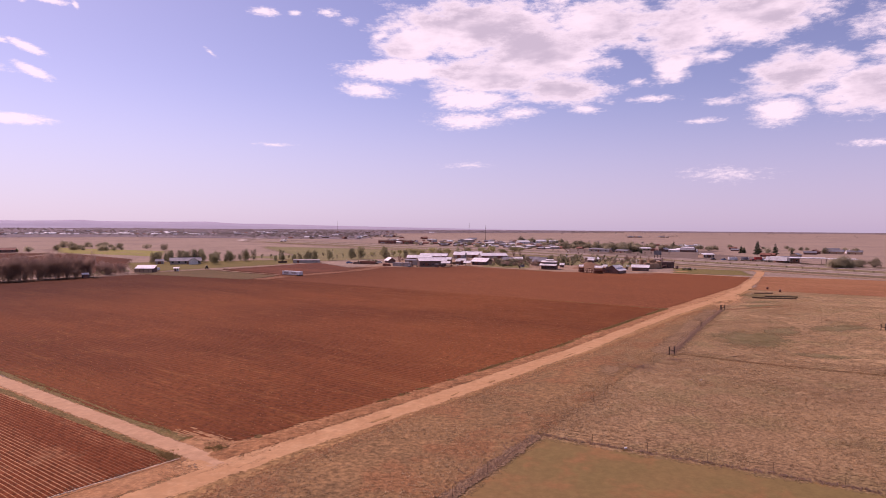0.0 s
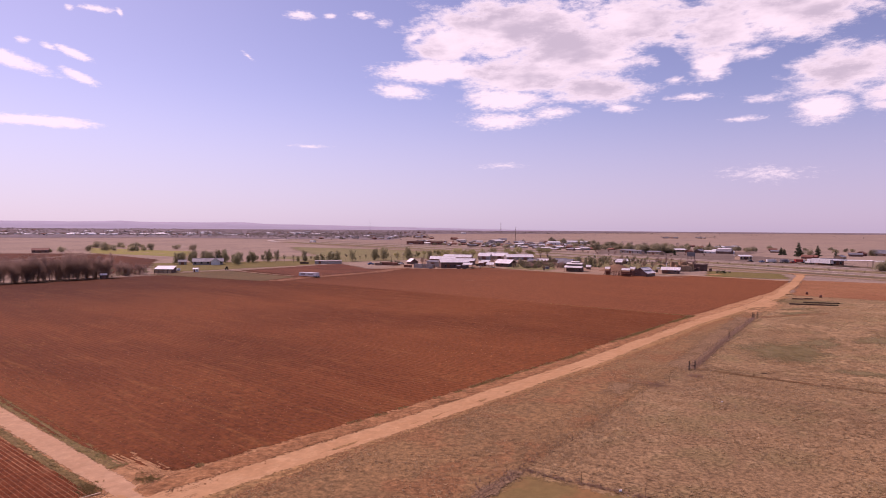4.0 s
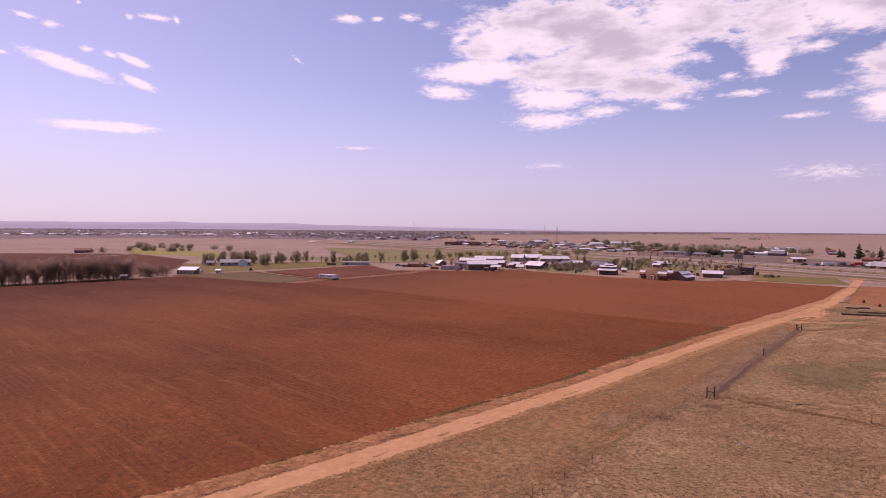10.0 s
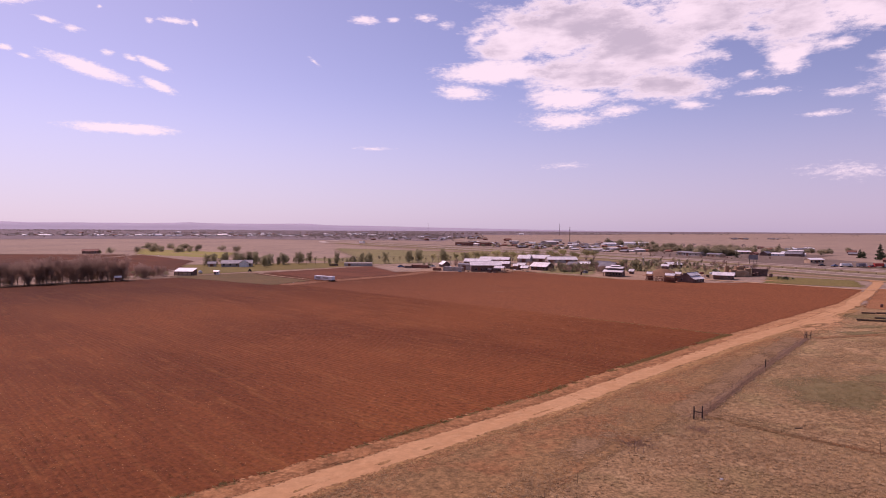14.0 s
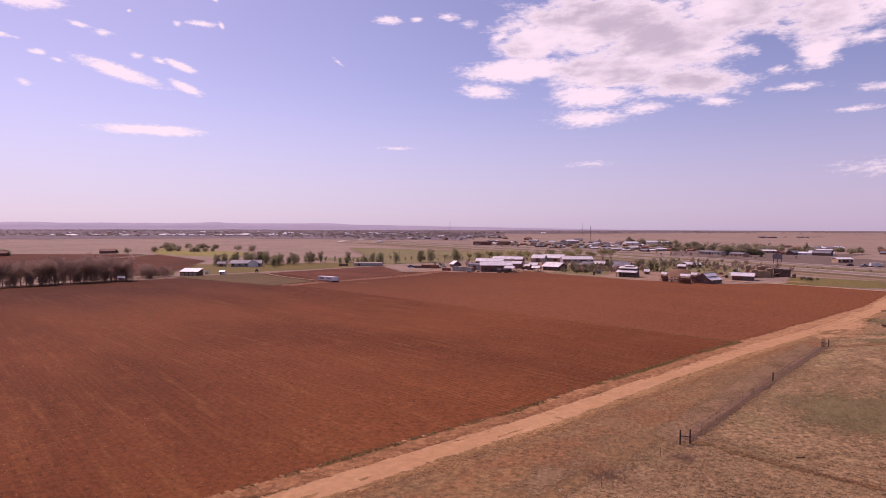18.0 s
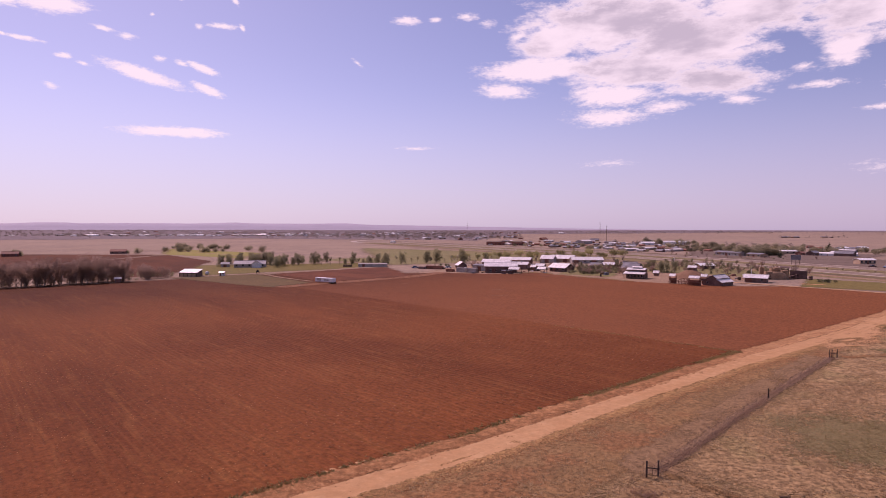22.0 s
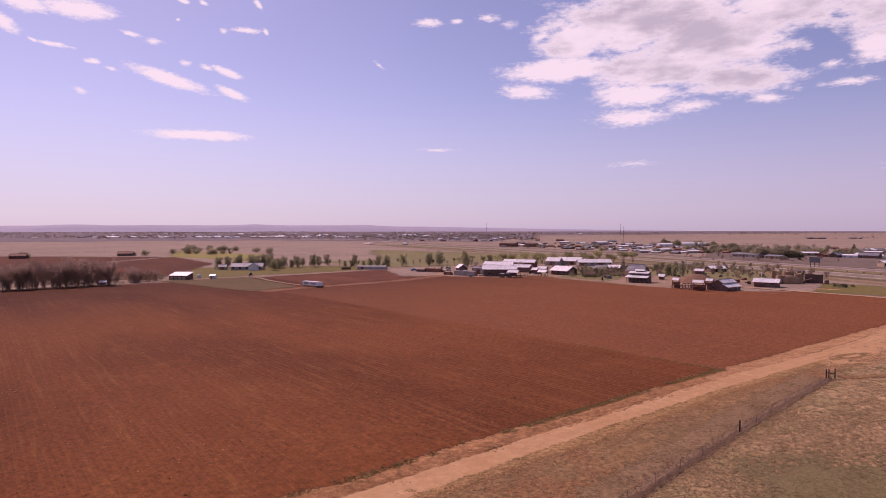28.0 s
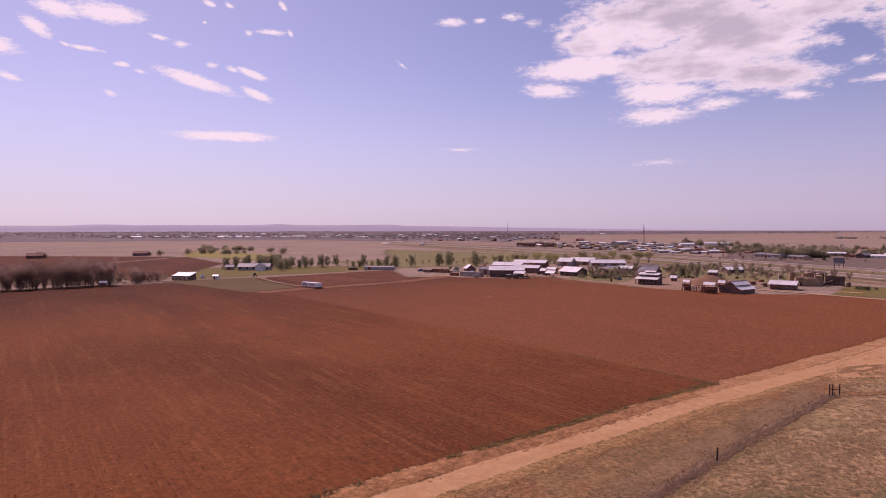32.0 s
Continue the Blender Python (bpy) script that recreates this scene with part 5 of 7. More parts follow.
dark_tower(131.2, 378, -15, 3.4, 2.4, "dark timber fort tower with a flat roof", True)
dark_tower(134.8, 376, -15, 3.8, 2.0, "wide dark timber fort tower")
dark_tower(137.8, 374.5, -15, 3.4, 1.9, "small dark timber fort tower")
o = thing("timber_ramp", 132.5, 372.5, -15, "dark timber ramp up to the fort", "ramp")
part("board", Shape().slab((-4, -1, .1), (2, -1, 2.2), (2, 1, 2.2), (-4, 1, .1), .12).make("board", "brown"), o)
part("leg", Shape().box(1.8, 2.0, -.9, .9, 0, 2.05).make("leg", "brown"), o)
o = thing("water_barrel", 139.0, 368.0, 0, "squat dark barrel on the grass", "barrel")
part("body", Shape().rod((0, 0, 0), (0, 0, .9), .75, .9, 10).rod((0, 0, .9), (0, 0, 1.8), .9, .75, 10).make("body", "brown", True), o)
part("hoop", Shape().rod((0, 0, .4), (0, 0, .5), .86, .88, 10).rod((0, 0, 1.3), (0, 0, 1.4), .88, .85, 10).make("hoop", "steel"), o)
o = thing("marker_post", 46.8, 376.8, 0, "short dark post with an orange cap at the field's edge", "post")
part("pole", Shape().box(-.4, .4, -.3, .3, 0, 1.5, .05).make("pole", "post"), o)
part("cap", Shape().box(-.45, .45, -.35, .35, 1.5, 1.75, .03).make("cap", "redwood"), o)

# billboard by the highway
o = thing("billboard", 172, 497, 62, "dark billboard seen from behind on posts", "billboard")
part("panel", Shape().box(-.15, .15, -2.9, 2.9, 3.0, 6.2, .03).make("panel", "tin_grey"), o)
for sy in (-2.3, 0, 2.3):
    part("post", Shape().box(.2, .45, sy - .14, sy + .14, 0, 6.0).make("post", "post"), o)
part("catwalk", Shape().box(.5, 1.2, -2.9, 2.9, 2.8, 2.88).make("catwalk", "steel"), o)

# radio masts
for x, y, H, w in ((76, 1112, 28, .8), (98, 2330, 42, 1.0), (-560, 3300, 52, 1.2)):
    o = thing("radio_mast", x, y, 10, "slim lattice radio mast above the town", "mast", "radio masts")
    legs = [Vector((w * math.cos(q), w * math.sin(q), 0)) for q in (0, 2.094, 4.189)]
    k = H / 36
    for q in legs:
        part("leg", Shape().rod(q, (q.x * .8, q.y * .8, H), .16 * k, .13 * k, 5).make("leg", "steel"), o)
    br = Shape()
    nb = 16
    for i in range(nb):
        z0, z1 = H * i / nb, H * (i + 1) / nb
        for j in range(3):
            p, q = legs[j], legs[(j + 1) % 3]
            br.rod((p.x * .9, p.y * .9, z0), (q.x * .9, q.y * .9, z1), .07 * k, .07 * k, 4, False)
    part("lattice", br.make("lattice", "steel"), o)
    part("antenna", Shape().rod((0, 0, H), (0, 0, H + 3 * k), .07 * k, .04 * k, 5).make("antenna", "steel"), o)


# ---- plants ----
def leaf_cloud(rng, lumps, n, size, thin=1.0):
    """n small blades spread through ellipsoid lumps (x, y, z, rx, ry, rz)."""
    v, f = [], []
    tot = sum(l[3] * l[4] * l[5] for l in lumps)
    for l in lumps:
        for _ in range(max(4, int(n * l[3] * l[4] * l[5] / tot))):
            d = Vector((rng.gauss(0, 1), rng.gauss(0, 1), rng.gauss(0, 1))).normalized() * rng.random() ** .42
            c = Vector((l[0] + d.x * l[3], l[1] + d.y * l[4], l[2] + d.z * l[5]))
            a_ = Vector((rng.gauss(0, 1), rng.gauss(0, 1), rng.gauss(0, 1))).normalized()
            b_ = a_.orthogonal().normalized() * size * rng.uniform(.5, 1.2) * thin
            a_ = a_ * size * rng.uniform(.6, 1.4)
            k = len(v)
            v += [tuple(c - a_), tuple(c + b_), tuple(c + a_), tuple(c - b_)]
            f.append((k, k + 1, k + 2, k + 3))
    return v, f


def tree(kind, seed, x, y, H, label, group="", crown=None):
    rng = random.Random(seed)
    o = thing(kind, x, y, rng.uniform(0, 360), label, "shrub" if kind in ("shrub", "bush") else "tree", group)
    t = Shape()
    lean = (rng.uniform(-.03, .03) * H, rng.uniform(-.03, .03) * H)
    lumps = []
    if kind == "bare_tree":
        top = (lean[0], lean[1], H * .45)
        t.rod((0, 0, -.1), top, .034 * H * .6, .02 * H * .6, 7, False)
        for k in range(9):
            q = k * 2.4 + rng.uniform(-.3, .3)
            z0 = H * rng.uniform(.1, .4)
            r = H * rng.uniform(.16, .3)
            e_ = Vector((r * math.cos(q), r * math.sin(q), z0 + H * rng.uniform(.25, .5)))
            t.rod((0, 0, z0), e_, .011 * H, .004 * H, 5, False)
            for j in range(3):
                g_ = e_ + Vector((rng.uniform(-1, 1), rng.uniform(-1, 1), rng.uniform(.2, 1.2))) * H * .12
                t.rod(e_ * .75 + Vector((0, 0, z0 * .25)), g_, .005 * H, .002 * H, 4, False)
                lumps.append((g_.x, g_.y, g_.z, H * .11, H * .11, H * .12))
            lumps.append((e_.x * .7, e_.y * .7, e_.z * .85, H * .14, H * .14, H * .14))
        lumps.append((0, 0, H * .36, H * .25, H * .25, H * .3))
        lumps.append((0, 0, H * .16, H * .22, H * .22, H * .15))
        v, f = leaf_cloud(rng, lumps, 2300, H * .034, .13)
        mat_t, mat_c = "bark", "twig"
    elif kind == "round_tree":
        t.rod((0, 0, -.1), (lean[0], lean[1], H * .6), .022 * H, .01 * H, 7, False)
        for k in range(11):
            z = .16 + .7 * k / 10
            q, r = k * 2.4, H * rng.uniform(.1, .26) * (1.2 - .7 * abs(z - .42))
            e_ = (r * math.cos(q), r * math.sin(q), H * z)
            t.rod((0, 0, H * z * .6), e_, .01 * H, .004 * H, 5, False)
            s = H * rng.uniform(.12, .2)
            lumps.append((*e_, s, s, s * 1.2))
        lumps.append((0, 0, H * .48, H * .2, H * .2, H * .42))
        v, f = leaf_cloud(rng, lumps, 1700, H * .03, .65)
        mat_t, mat_c = "bark", "leaf"
    elif kind == "bush":
        for k in range(9):
            q, r = k * 2.4, H * (.1 + .4 * rng.random())
            z = H * rng.uniform(.2, .55)
            t.rod((0, 0, -.05), (r * math.cos(q), r * math.sin(q), z), .02 * H, .008 * H, 4, False)
            w_ = H * rng.uniform(.24, .38)
            lumps.append((r * math.cos(q), r * math.sin(q), z, w_, w_, w_ * 1.05))
        lumps.append((0, 0, H * .58, H * .34, H * .34, H * .4))
        v, f = leaf_cloud(rng, lumps, 1300, H * .045, .7)
        mat_t, mat_c = "bark", "leaf_soft"
    elif kind == "leafing_tree":
        for k in range(8):
            q, r = k * 2.4, H * rng.uniform(.1, .34)
            e_ = (r * math.cos(q), r * math.sin(q), H * rng.uniform(.35, .78))
            t.rod((0, 0, 0), e_, .014 * H, .005 * H, 5, False)
            lumps.append((*e_, H * .2, H * .2, H * .2))
        v, f = leaf_cloud(rng, lumps, 760, H * .04, .5)
        mat_t, mat_c = "bark", "leaf_pale"
    elif kind == "conifer":
        t.rod((0, 0, -.1), (0, 0, H * .9), .022 * H, .006 * H, 6, False)
        for k in range(13):
            z = .1 + .86 * k / 12
            r = .24 * (1 - z) ** .8 + .02
            q = k * 2.4
            lumps.append((H * r * .4 * math.cos(q), H * r * .4 * math.sin(q), H * z, H * r, H * r, H * .055))
        v, f = leaf_cloud(rng, lumps, 1800, H * .03, .45)
        mat_t, mat_c = "bark", "needle"
    elif kind == "young_tree":
        t.rod((0, 0, -.1), (lean[0], lean[1], H * .75), .016 * H, .006 * H, 6, False)
        for k in range(6):
            q, z = k * 2.4, rng.uniform(.3, .85)
            r = H * .1
            t.rod((0, 0, H * z * .8), (r * math.cos(q), r * math.sin(q), H * z), .006 * H, .003 * H, 4, False)
            lumps.append((r * math.cos(q), r * math.sin(q), H * z, H * .12, H * .12, H * .15))
        v, f = leaf_cloud(rng, lumps, 300, H * .04, .45)
        mat_t, mat_c = "bark", "leaf_pale"
    else:
        for k in range(6):
            q = k * 1.05
            t.rod((0, 0, -.05), (H * .4 * math.cos(q), H * .4 * math.sin(q), H * .7), .02 * H, .008 * H, 4, False)
            lumps.append((H * .35 * math.cos(q), H * .35 * math.sin(q), H * rng.uniform(.35, .65), H * .36, H * .36, H * .32))
        v, f = leaf_cloud(rng, lumps, 240, H * .065, .5)
        mat_t, mat_c = "bark", "leaf"
    part("trunk", t.make("trunk", mat_t), o)
    part("crown", mesh("crown", v, f, crown or mat_c), o)
    return o


def spot(x, y, ang=0.0, s=1.0, sz=None):
    return pose(x, y, gz(x, y), 0, 0, ang) @ Matrix.Diagonal((s, s, sz or s, 1))


def plant(protos, places, rng, lo=.8, hi=1.2):
    """Copies of the trees protos at the places (x, y)."""
    for x, y in places:
        s = rng.uniform(lo, hi)
        copy_thing(rng.choice(protos), spot(x, y, rng.uniform(0, 360), s, s * rng.uniform(.85, 1.15)))


rng = random.Random(21)
bare = [tree("bare_tree", k, -183 - 11 * k, 320.5 - 14 * k, 12.5, "tall leafless brown tree in the field-side row", "tree row") for k in range(4)]
line = []
for k in range(40):
    w = k * 3.3
    for off in (0, 7):
        line.append((-182.5 - .62 * w - off * .785 + rng.uniform(-1, 1), 320 - .785 * w + off * .62 + rng.uniform(-1, 1)))
plant(bare, line, rng, .72, 1.05)
shrubs = [tree("shrub", 40 + k, *p, 2.4, "low olive shrub with thin stems") for k, p in enumerate(((-186, 344), (-178, 350), (-205, 300)))]
plant(shrubs, [(-181 - .62 * k * 5 + rng.uniform(-3, 3), 330 - .785 * k * 5 + rng.uniform(-3, 3)) for k in range(26)], rng, .6, 1.2)
plant(bare, [(x + rng.uniform(-3, 3), y + rng.uniform(-3, 3)) for x, y in line], rng, .28, .5)
plant(bare, [(-183 + rng.uniform(-9, 5), 336 + rng.uniform(-7, 16)) for _ in range(26)], rng, .3, .55)
plant(shrubs, [(-196 + rng.uniform(-14, 12), 348 + rng.uniform(-9, 12)) for k in range(22)], rng, .7, 1.5)
rounds = [tree("round_tree", 60 + k, *p, h, l) for k, (p, h, l) in enumerate((((-73, 497), 9.5, "rounded dark green tree behind the yard"), ((-66, 498), 10.5, "rounded dark green tree behind the yard"), ((-46, 493), 10.5, "dense dark green tree behind the cabin")))]
plant(rounds, [(-99.5, 482), (-88, 483), (-30, 500), (-168, 462), (-178, 459), (-160, 466)], rng, .7, .95)
plant(rounds, [(-190, 458), (-198, 452), (-160, 458), (-150, 470), (-205, 440), (-170, 456), (-165, 451)], rng, .6, .95)
soft = [tree("bush", 150 + k, *p, h, "dusty grey-green spreading tree by the far houses") for k, (p, h) in enumerate((((210, 780), 7), ((250, 800), 8), ((300, 700), 6.5)))]
cones = [tree("conifer", 80, 289.5, 571, 14, "tall dark conifer beyond the highway"), tree("conifer", 81, 300, 560, 11.5, "broad dark conifer beyond the highway")]
plant(cones, [(-216, 483), (-207, 466), (-185, 462), (295, 614), (300, 618), (191, 598), (324, 576), (287, 772), (236, 742)], rng, .5, .8)
young = [tree("young_tree", 90 + k, *p, 5, "slender young tree coming into leaf", "", "leaf_soft") for k, p in enumerate(((60, 436), (95, 440), (-150, 480)))]
plant(rounds, [(-203, 461), (-199, 470), (-193, 469), (-188, 470), (-184, 471), (-160, 434.5), (-210, 458)], rng, .75, 1.05)
plant(rounds, [(-165.7, 485), (-159, 485.5), (-153.8, 486), (-150.5, 493), (-128, 492), (-118, 495), (-106, 497)], rng, .5, .75)
soft_shrubs = [tree("bush", 160 + k, *p, 6.0, "broad dusty bush beside the young crop") for k, p in enumerate(((-430, 722), (-402, 728)))]
plant(soft_shrubs, [(-450 + 6 * k + rng.uniform(-3, 3), 717 + 1.3 * k + rng.uniform(-3, 8)) for k in range(11)] + [(-330, 692), (-300, 668), (-376, 722)], rng, .6, 1.4)
plant(young, [(-155 + 6.2 * k, 462 + 2.2 * k + rng.uniform(-2, 2)) for k in range(9)], rng, .9, 1.4)
plant(young, [(-100 + 5 * k, 490 + rng.uniform(-6, 12)) for k in range(14)], rng, .7, 1.2)
plant(young, [(rng.uniform(34, 62), rng.uniform(402, 440)) for k in range(42)], rng, .5, 1.0)
plant(young, [(rng.uniform(76, 130), rng.uniform(395, 470)) for k in range(44)], rng, .5, 1.1)
plant(shrubs, [(rng.uniform(30, 62), rng.uniform(396, 430)) for k in range(46)], rng, .4, 1.0)
plant(shrubs, [(rng.uniform(78, 150), rng.uniform(392, 460)) for k in range(40)], rng, .4, .9)
twiggy = [tree("bare_tree", 170 + k, *p, 4.5, "small leafless tree beside the farm buildings") for k, p in enumerate(((47, 424), (96, 452)))]
bushes = [tree("bush", 180 + k, *p, 2.7, "dark leafy bush in the farm's yard", "", "leaf") for k, p in enumerate(((40, 402), (52, 431), (46, 415)))]
dark_shrubs = [tree("shrub", 140, 141, 354, 2.0, "low dark evergreen shrub on the mown grass", "", "needle")]
plant(dark_shrubs, [(141 + rng.uniform(-5, 6), 353 + rng.uniform(-2, 2)) for k in range(8)], rng, .5, 1.0)
plant(rounds, [(58, 447), (84, 452), (100, 462), (48, 452), (76, 440)], rng, .35, .6)

plant(rounds, [(79.4, 409), (82.5, 412), (86, 409), (81, 462), (88, 455)], rng, .42, .6)
plant(bushes, [(rng.uniform(36, 58), rng.uniform(392, 446)) for k in range(34)], rng, .5, 1.0)
plant(twiggy, [(rng.uniform(36, 60), rng.uniform(390, 446)) for k in range(30)], rng, .5, .9)
plant(bushes, [(rng.uniform(74, 84), rng.uniform(398, 470)) for k in range(14)] + [(rng.uniform(96, 150), rng.uniform(398, 475)) for k in range(26)], rng, .4, .9)
plant(bushes, [(rng.uniform(-62, -36), rng.uniform(436, 470)) for k in range(14)], rng, .4, .8)
o = thing("white_pole", 94.6, 474.9, 0, "short thick white pole on the grass", "pole")
part("pole", Shape().rod((0, 0, 0), (0, 0, 4.2), .4, .32, 10).rod((0, 0, 4.2), (0, 0, 5.0), .5, .5, 10).make("pole", "white", True), o)

pales = [tree("leafing_tree", 120 + k, *p, 6.5, "bushy pale green tree behind the farm") for k, p in enumerate(((-20, 532), (22, 545)))]
plant(pales, [(-60 + 5.5 * k + rng.uniform(-2, 2), 528 + rng.uniform(-8, 22)) for k in range(24)], rng, .9, 1.5)
plant(rounds, [(-128 + 6 * k, 474 + rng.uniform(-4, 8)) for k in range(6)], rng, .4, .7)

plant(twiggy, [(rng.uniform(30, 64), rng.uniform(398, 446)) for k in range(26)], rng, .5, 1.1)
plant(twiggy, [(rng.uniform(74, 150), rng.uniform(398, 470)) for k in range(40)], rng, .5, 1.1)
plant(twiggy, [(rng.uniform(-36, 24), rng.uniform(448, 512)) for k in range(16)], rng, .6, 1.2)
plant(twiggy + shrubs, [(rng.uniform(118, 215), rng.uniform(560, 700)) for k in range(34)], rng, .5, 1.0)
for k in range(30):
    x, y = ((rng.uniform(-34, 22), rng.uniform(396, 432)) if k < 12 else (rng.uniform(34, 66), rng.uniform(388, 440)) if k < 20 else (rng.uniform(98, 128), rng.uniform(352, 392)))
    if any(math.hypot(x - a, y - b) < 8 for a, b in ((-8, 404), (-20, 420), (-1, 436), (29, 416), (2, 393), (46, 436), (66, 408), (113.6, 352.5), (124, 369))):
        continue
    m_, l = (("wood", "weathered crates and pallets piled in the yard"), ("redwood", "reddish boards piled in the yard"), ("tin_grey", "grey metal scrap piled in the yard"), ("white", "pale boxes piled in the yard"))[k % 4]
    stack("yard_pile", x, y, rng.uniform(0, 90), rng.uniform(1.4, 3.2), rng.uniform(1.0, 1.8), rng.choice((1, 2, 3)), m_, l, "pile")
strip("field_end_grass", [(-30, 411), (11, 403.5), (39, 372.5), (51, 360.5), (61, 349)], [(-1.6, .13), (0, .15), (1.6, .13)], "fieldverge", 3, 0.6, "dark weedy strip along the field's far end", "verge", 51, 1.2, .25)

# irrigation pipe, rails and fences
def flat_tube(x0, x1, ry, rz):
    """A flattened lay-flat tube along x."""
    s = Shape().rod((x0, 0, 0), (x1, 0, 0), 1.0, 1.0, 10)
    s.v = [(x, y * ry, .1 + z * rz) for x, y, z in s.v]
    return s


o = thing("irrigation_pipe", *at_uw(-6.2, .7), 0, "long white irrigation pipe along the row field", "pipe")
o.matrix_basis = pose(*at_uw(-6.2, .7), gz(*at_uw(-6.2, .7)) + .05, 0, 0, math.degrees(math.atan2(-D.y, -D.x)))
for k in range(9):
    part("section", flat_tube(k * 6.1, k * 6.1 + 6.0, .07, .04).make("section", "pipe", True), o)
    part("joint", flat_tube(k * 6.1 + 5.9, k * 6.1 + 6.2, .085, .05).make("joint", "pipe"), o)
for (xa, ya), (xb, yb) in (((107.2, 214.4), (120.6, 211.0)), ((113.7, 218.6), (124, 216.4)), ((115.5, 229.4), (118.7, 228.7)), ((119.3, 229.3), (122.2, 229.4))):
    o = thing("feed_bunk", (xa + xb) / 2, (ya + yb) / 2, math.degrees(math.atan2(yb - ya, xb - xa)), "long low dark feed trough in the grass", "trough", "feed troughs")
    L = math.hypot(xb - xa, yb - ya)
    part("side_board", Shape().box(-L / 2, L / 2, -.42, -.36, .08, .42, .02).make("side_board", "wood"), o)
    part("side_board", Shape().box(-L / 2, L / 2, .36, .42, .08, .38, .02).make("side_board", "wood"), o)
    part("end_board", Shape().box(-L / 2, -L / 2 + .06, -.36, .36, .08, .4).make("end_board", "wood"), o)
    part("end_board", Shape().box(L / 2 - .06, L / 2, -.36, .36, .08, .4).make("end_board", "wood"), o)
    part("bottom", Shape().box(-L / 2 + .06, L / 2 - .06, -.36, .36, .08, .2).make("bottom", "gully"), o)
    n_ = max(2, int(L / 2.4))
    for k in range(n_ + 1):
        xk = -L / 2 + .15 + k * (L - .45) / n_
        part("leg", Shape().box(xk, xk + .14, -.4, .4, 0, .08).make("leg", "post"), o)
o = thing("rubble_heap", 122.6, 245.4, 20, "low heap of pale broken earth lumps beside the red field", "rubble")
rng_r = random.Random(5)
for k in range(9):
    xr, yr, sr = rng_r.uniform(-2.2, 2.2), rng_r.uniform(-.6, .6), rng_r.uniform(.2, .4)
    part("lump", Shape().box(-sr, sr, -sr * .7, sr * .7, 0, sr * .8, .08).make("lump", "berm"), o, "", pose(xr, yr, 0, 0, 0, rng_r.uniform(0, 180)))
for x, y, l in ((128.5, 245, "upright rust-red oil drum by the field fence"), (127.9, 234.7, "rusty red-brown oil drum in the grass")):
    o = thing("oil_drum", x, y, 0, l, "drum", "oil drums")
    part("body", Shape().rod((0, 0, 0), (0, 0, 1.0), .42, .42, 12).make("body", "redwood", True), o)
    for z in (.02, .33, .66, .98):
        part("hoop", Shape().rod((0, 0, z - .025), (0, 0, z + .025), .44, .44, 12).make("hoop", "steel"), o)


def fence(pts, label, braces=(), gap=5.2, stout=()):
    o = thing("wire_fence", pts[0][0], pts[0][1], 0, label, "fence")
    ox, oy, oz = o.location
    wires = [Shape() for _ in range(3)]
    tops = []
    for (xa, ya), (xb, yb) in zip(pts, pts[1:]):
        n = max(1, int(math.hypot(xb - xa, yb - ya) / gap))
        for k in range(n + 1):
            x, y = xa + (xb - xa) * k / n, ya + (yb - ya) * k / n
            tops.append((x, y, gz(x, y)))
    for i, (x, y, z) in enumerate(tops):
        big = (x, y) in stout
        s = Shape().rod((x - ox, y - oy, z - oz - .1), (x - ox + .03, y - oy, z - oz + (1.5 if big else 1.15)), .09 if big else .014, None, 6)
        part("post", s.make("post", "post" if big else "steel"), o)
    for wi, h in zip(wires, (.45, .8, 1.12)):
        wi.tube([(x - ox, y - oy, z - oz + h) for x, y, z in tops], .007)
    for wi in wires:
        part("wire", wi.make("wire", "steel"), o)
    for x, y, ang, three in braces:
        c = Matrix.Translation((x - ox, y - oy, gz(x, y) - oz)) @ pose(0, 0, 0, 0, 0, ang)
        for sx in (-.75, -.3, .75) if three else (-.6, .6):
            part("brace_post", Shape().rod((sx, 0, -.1), (sx + .04, .02, 1.65), .095, .085, 7).make("brace_post", "post"), o, "", c)
        part("brace_rail", Shape().rod((-.62, 0, 1.0), (.62, 0, .8), .07, .06, 6).make("brace_rail", "post"), o, "", c)
    return o


fence([(-20, 22), (1, 56.5), (12, 73.8), (28, 97), (44.65, 120), (63.65, 152.1), (83.1, 183.7)], "sagging wire fence on thin posts along the pasture", ((44.65, 120, 20, False), (83.1, 183.7, 20, True)), 5.2, ((63.65, 152.1),))
fence([(12, 73.8), (38.8, 58.8), (72, 39.6)], "wire fence round the bare paddock")
fence([(83.1, 183.7), (104.5, 146.5), (128, 108)], "thin wire fence across the pasture", ((104.5, 146.5, 10, False),), 12)


o = thing("bucket", 20.7, 69.0, 0, "small white plastic bucket lying by the paddock fence", "bucket")
part("body", Shape().rod((-.2, 0, .17), (.22, 0, .2), .17, .21, 12, False).rod((-.2, 0, .17), (-.19, 0, .17), .17, .17, 12).make("body", "white", True), o)
o.scale = (.6, .6, .6)
part("rim", Shape().rod((.2, 0, .2), (.24, 0, .2), .225, .225, 12, False).make("rim", "white"), o)

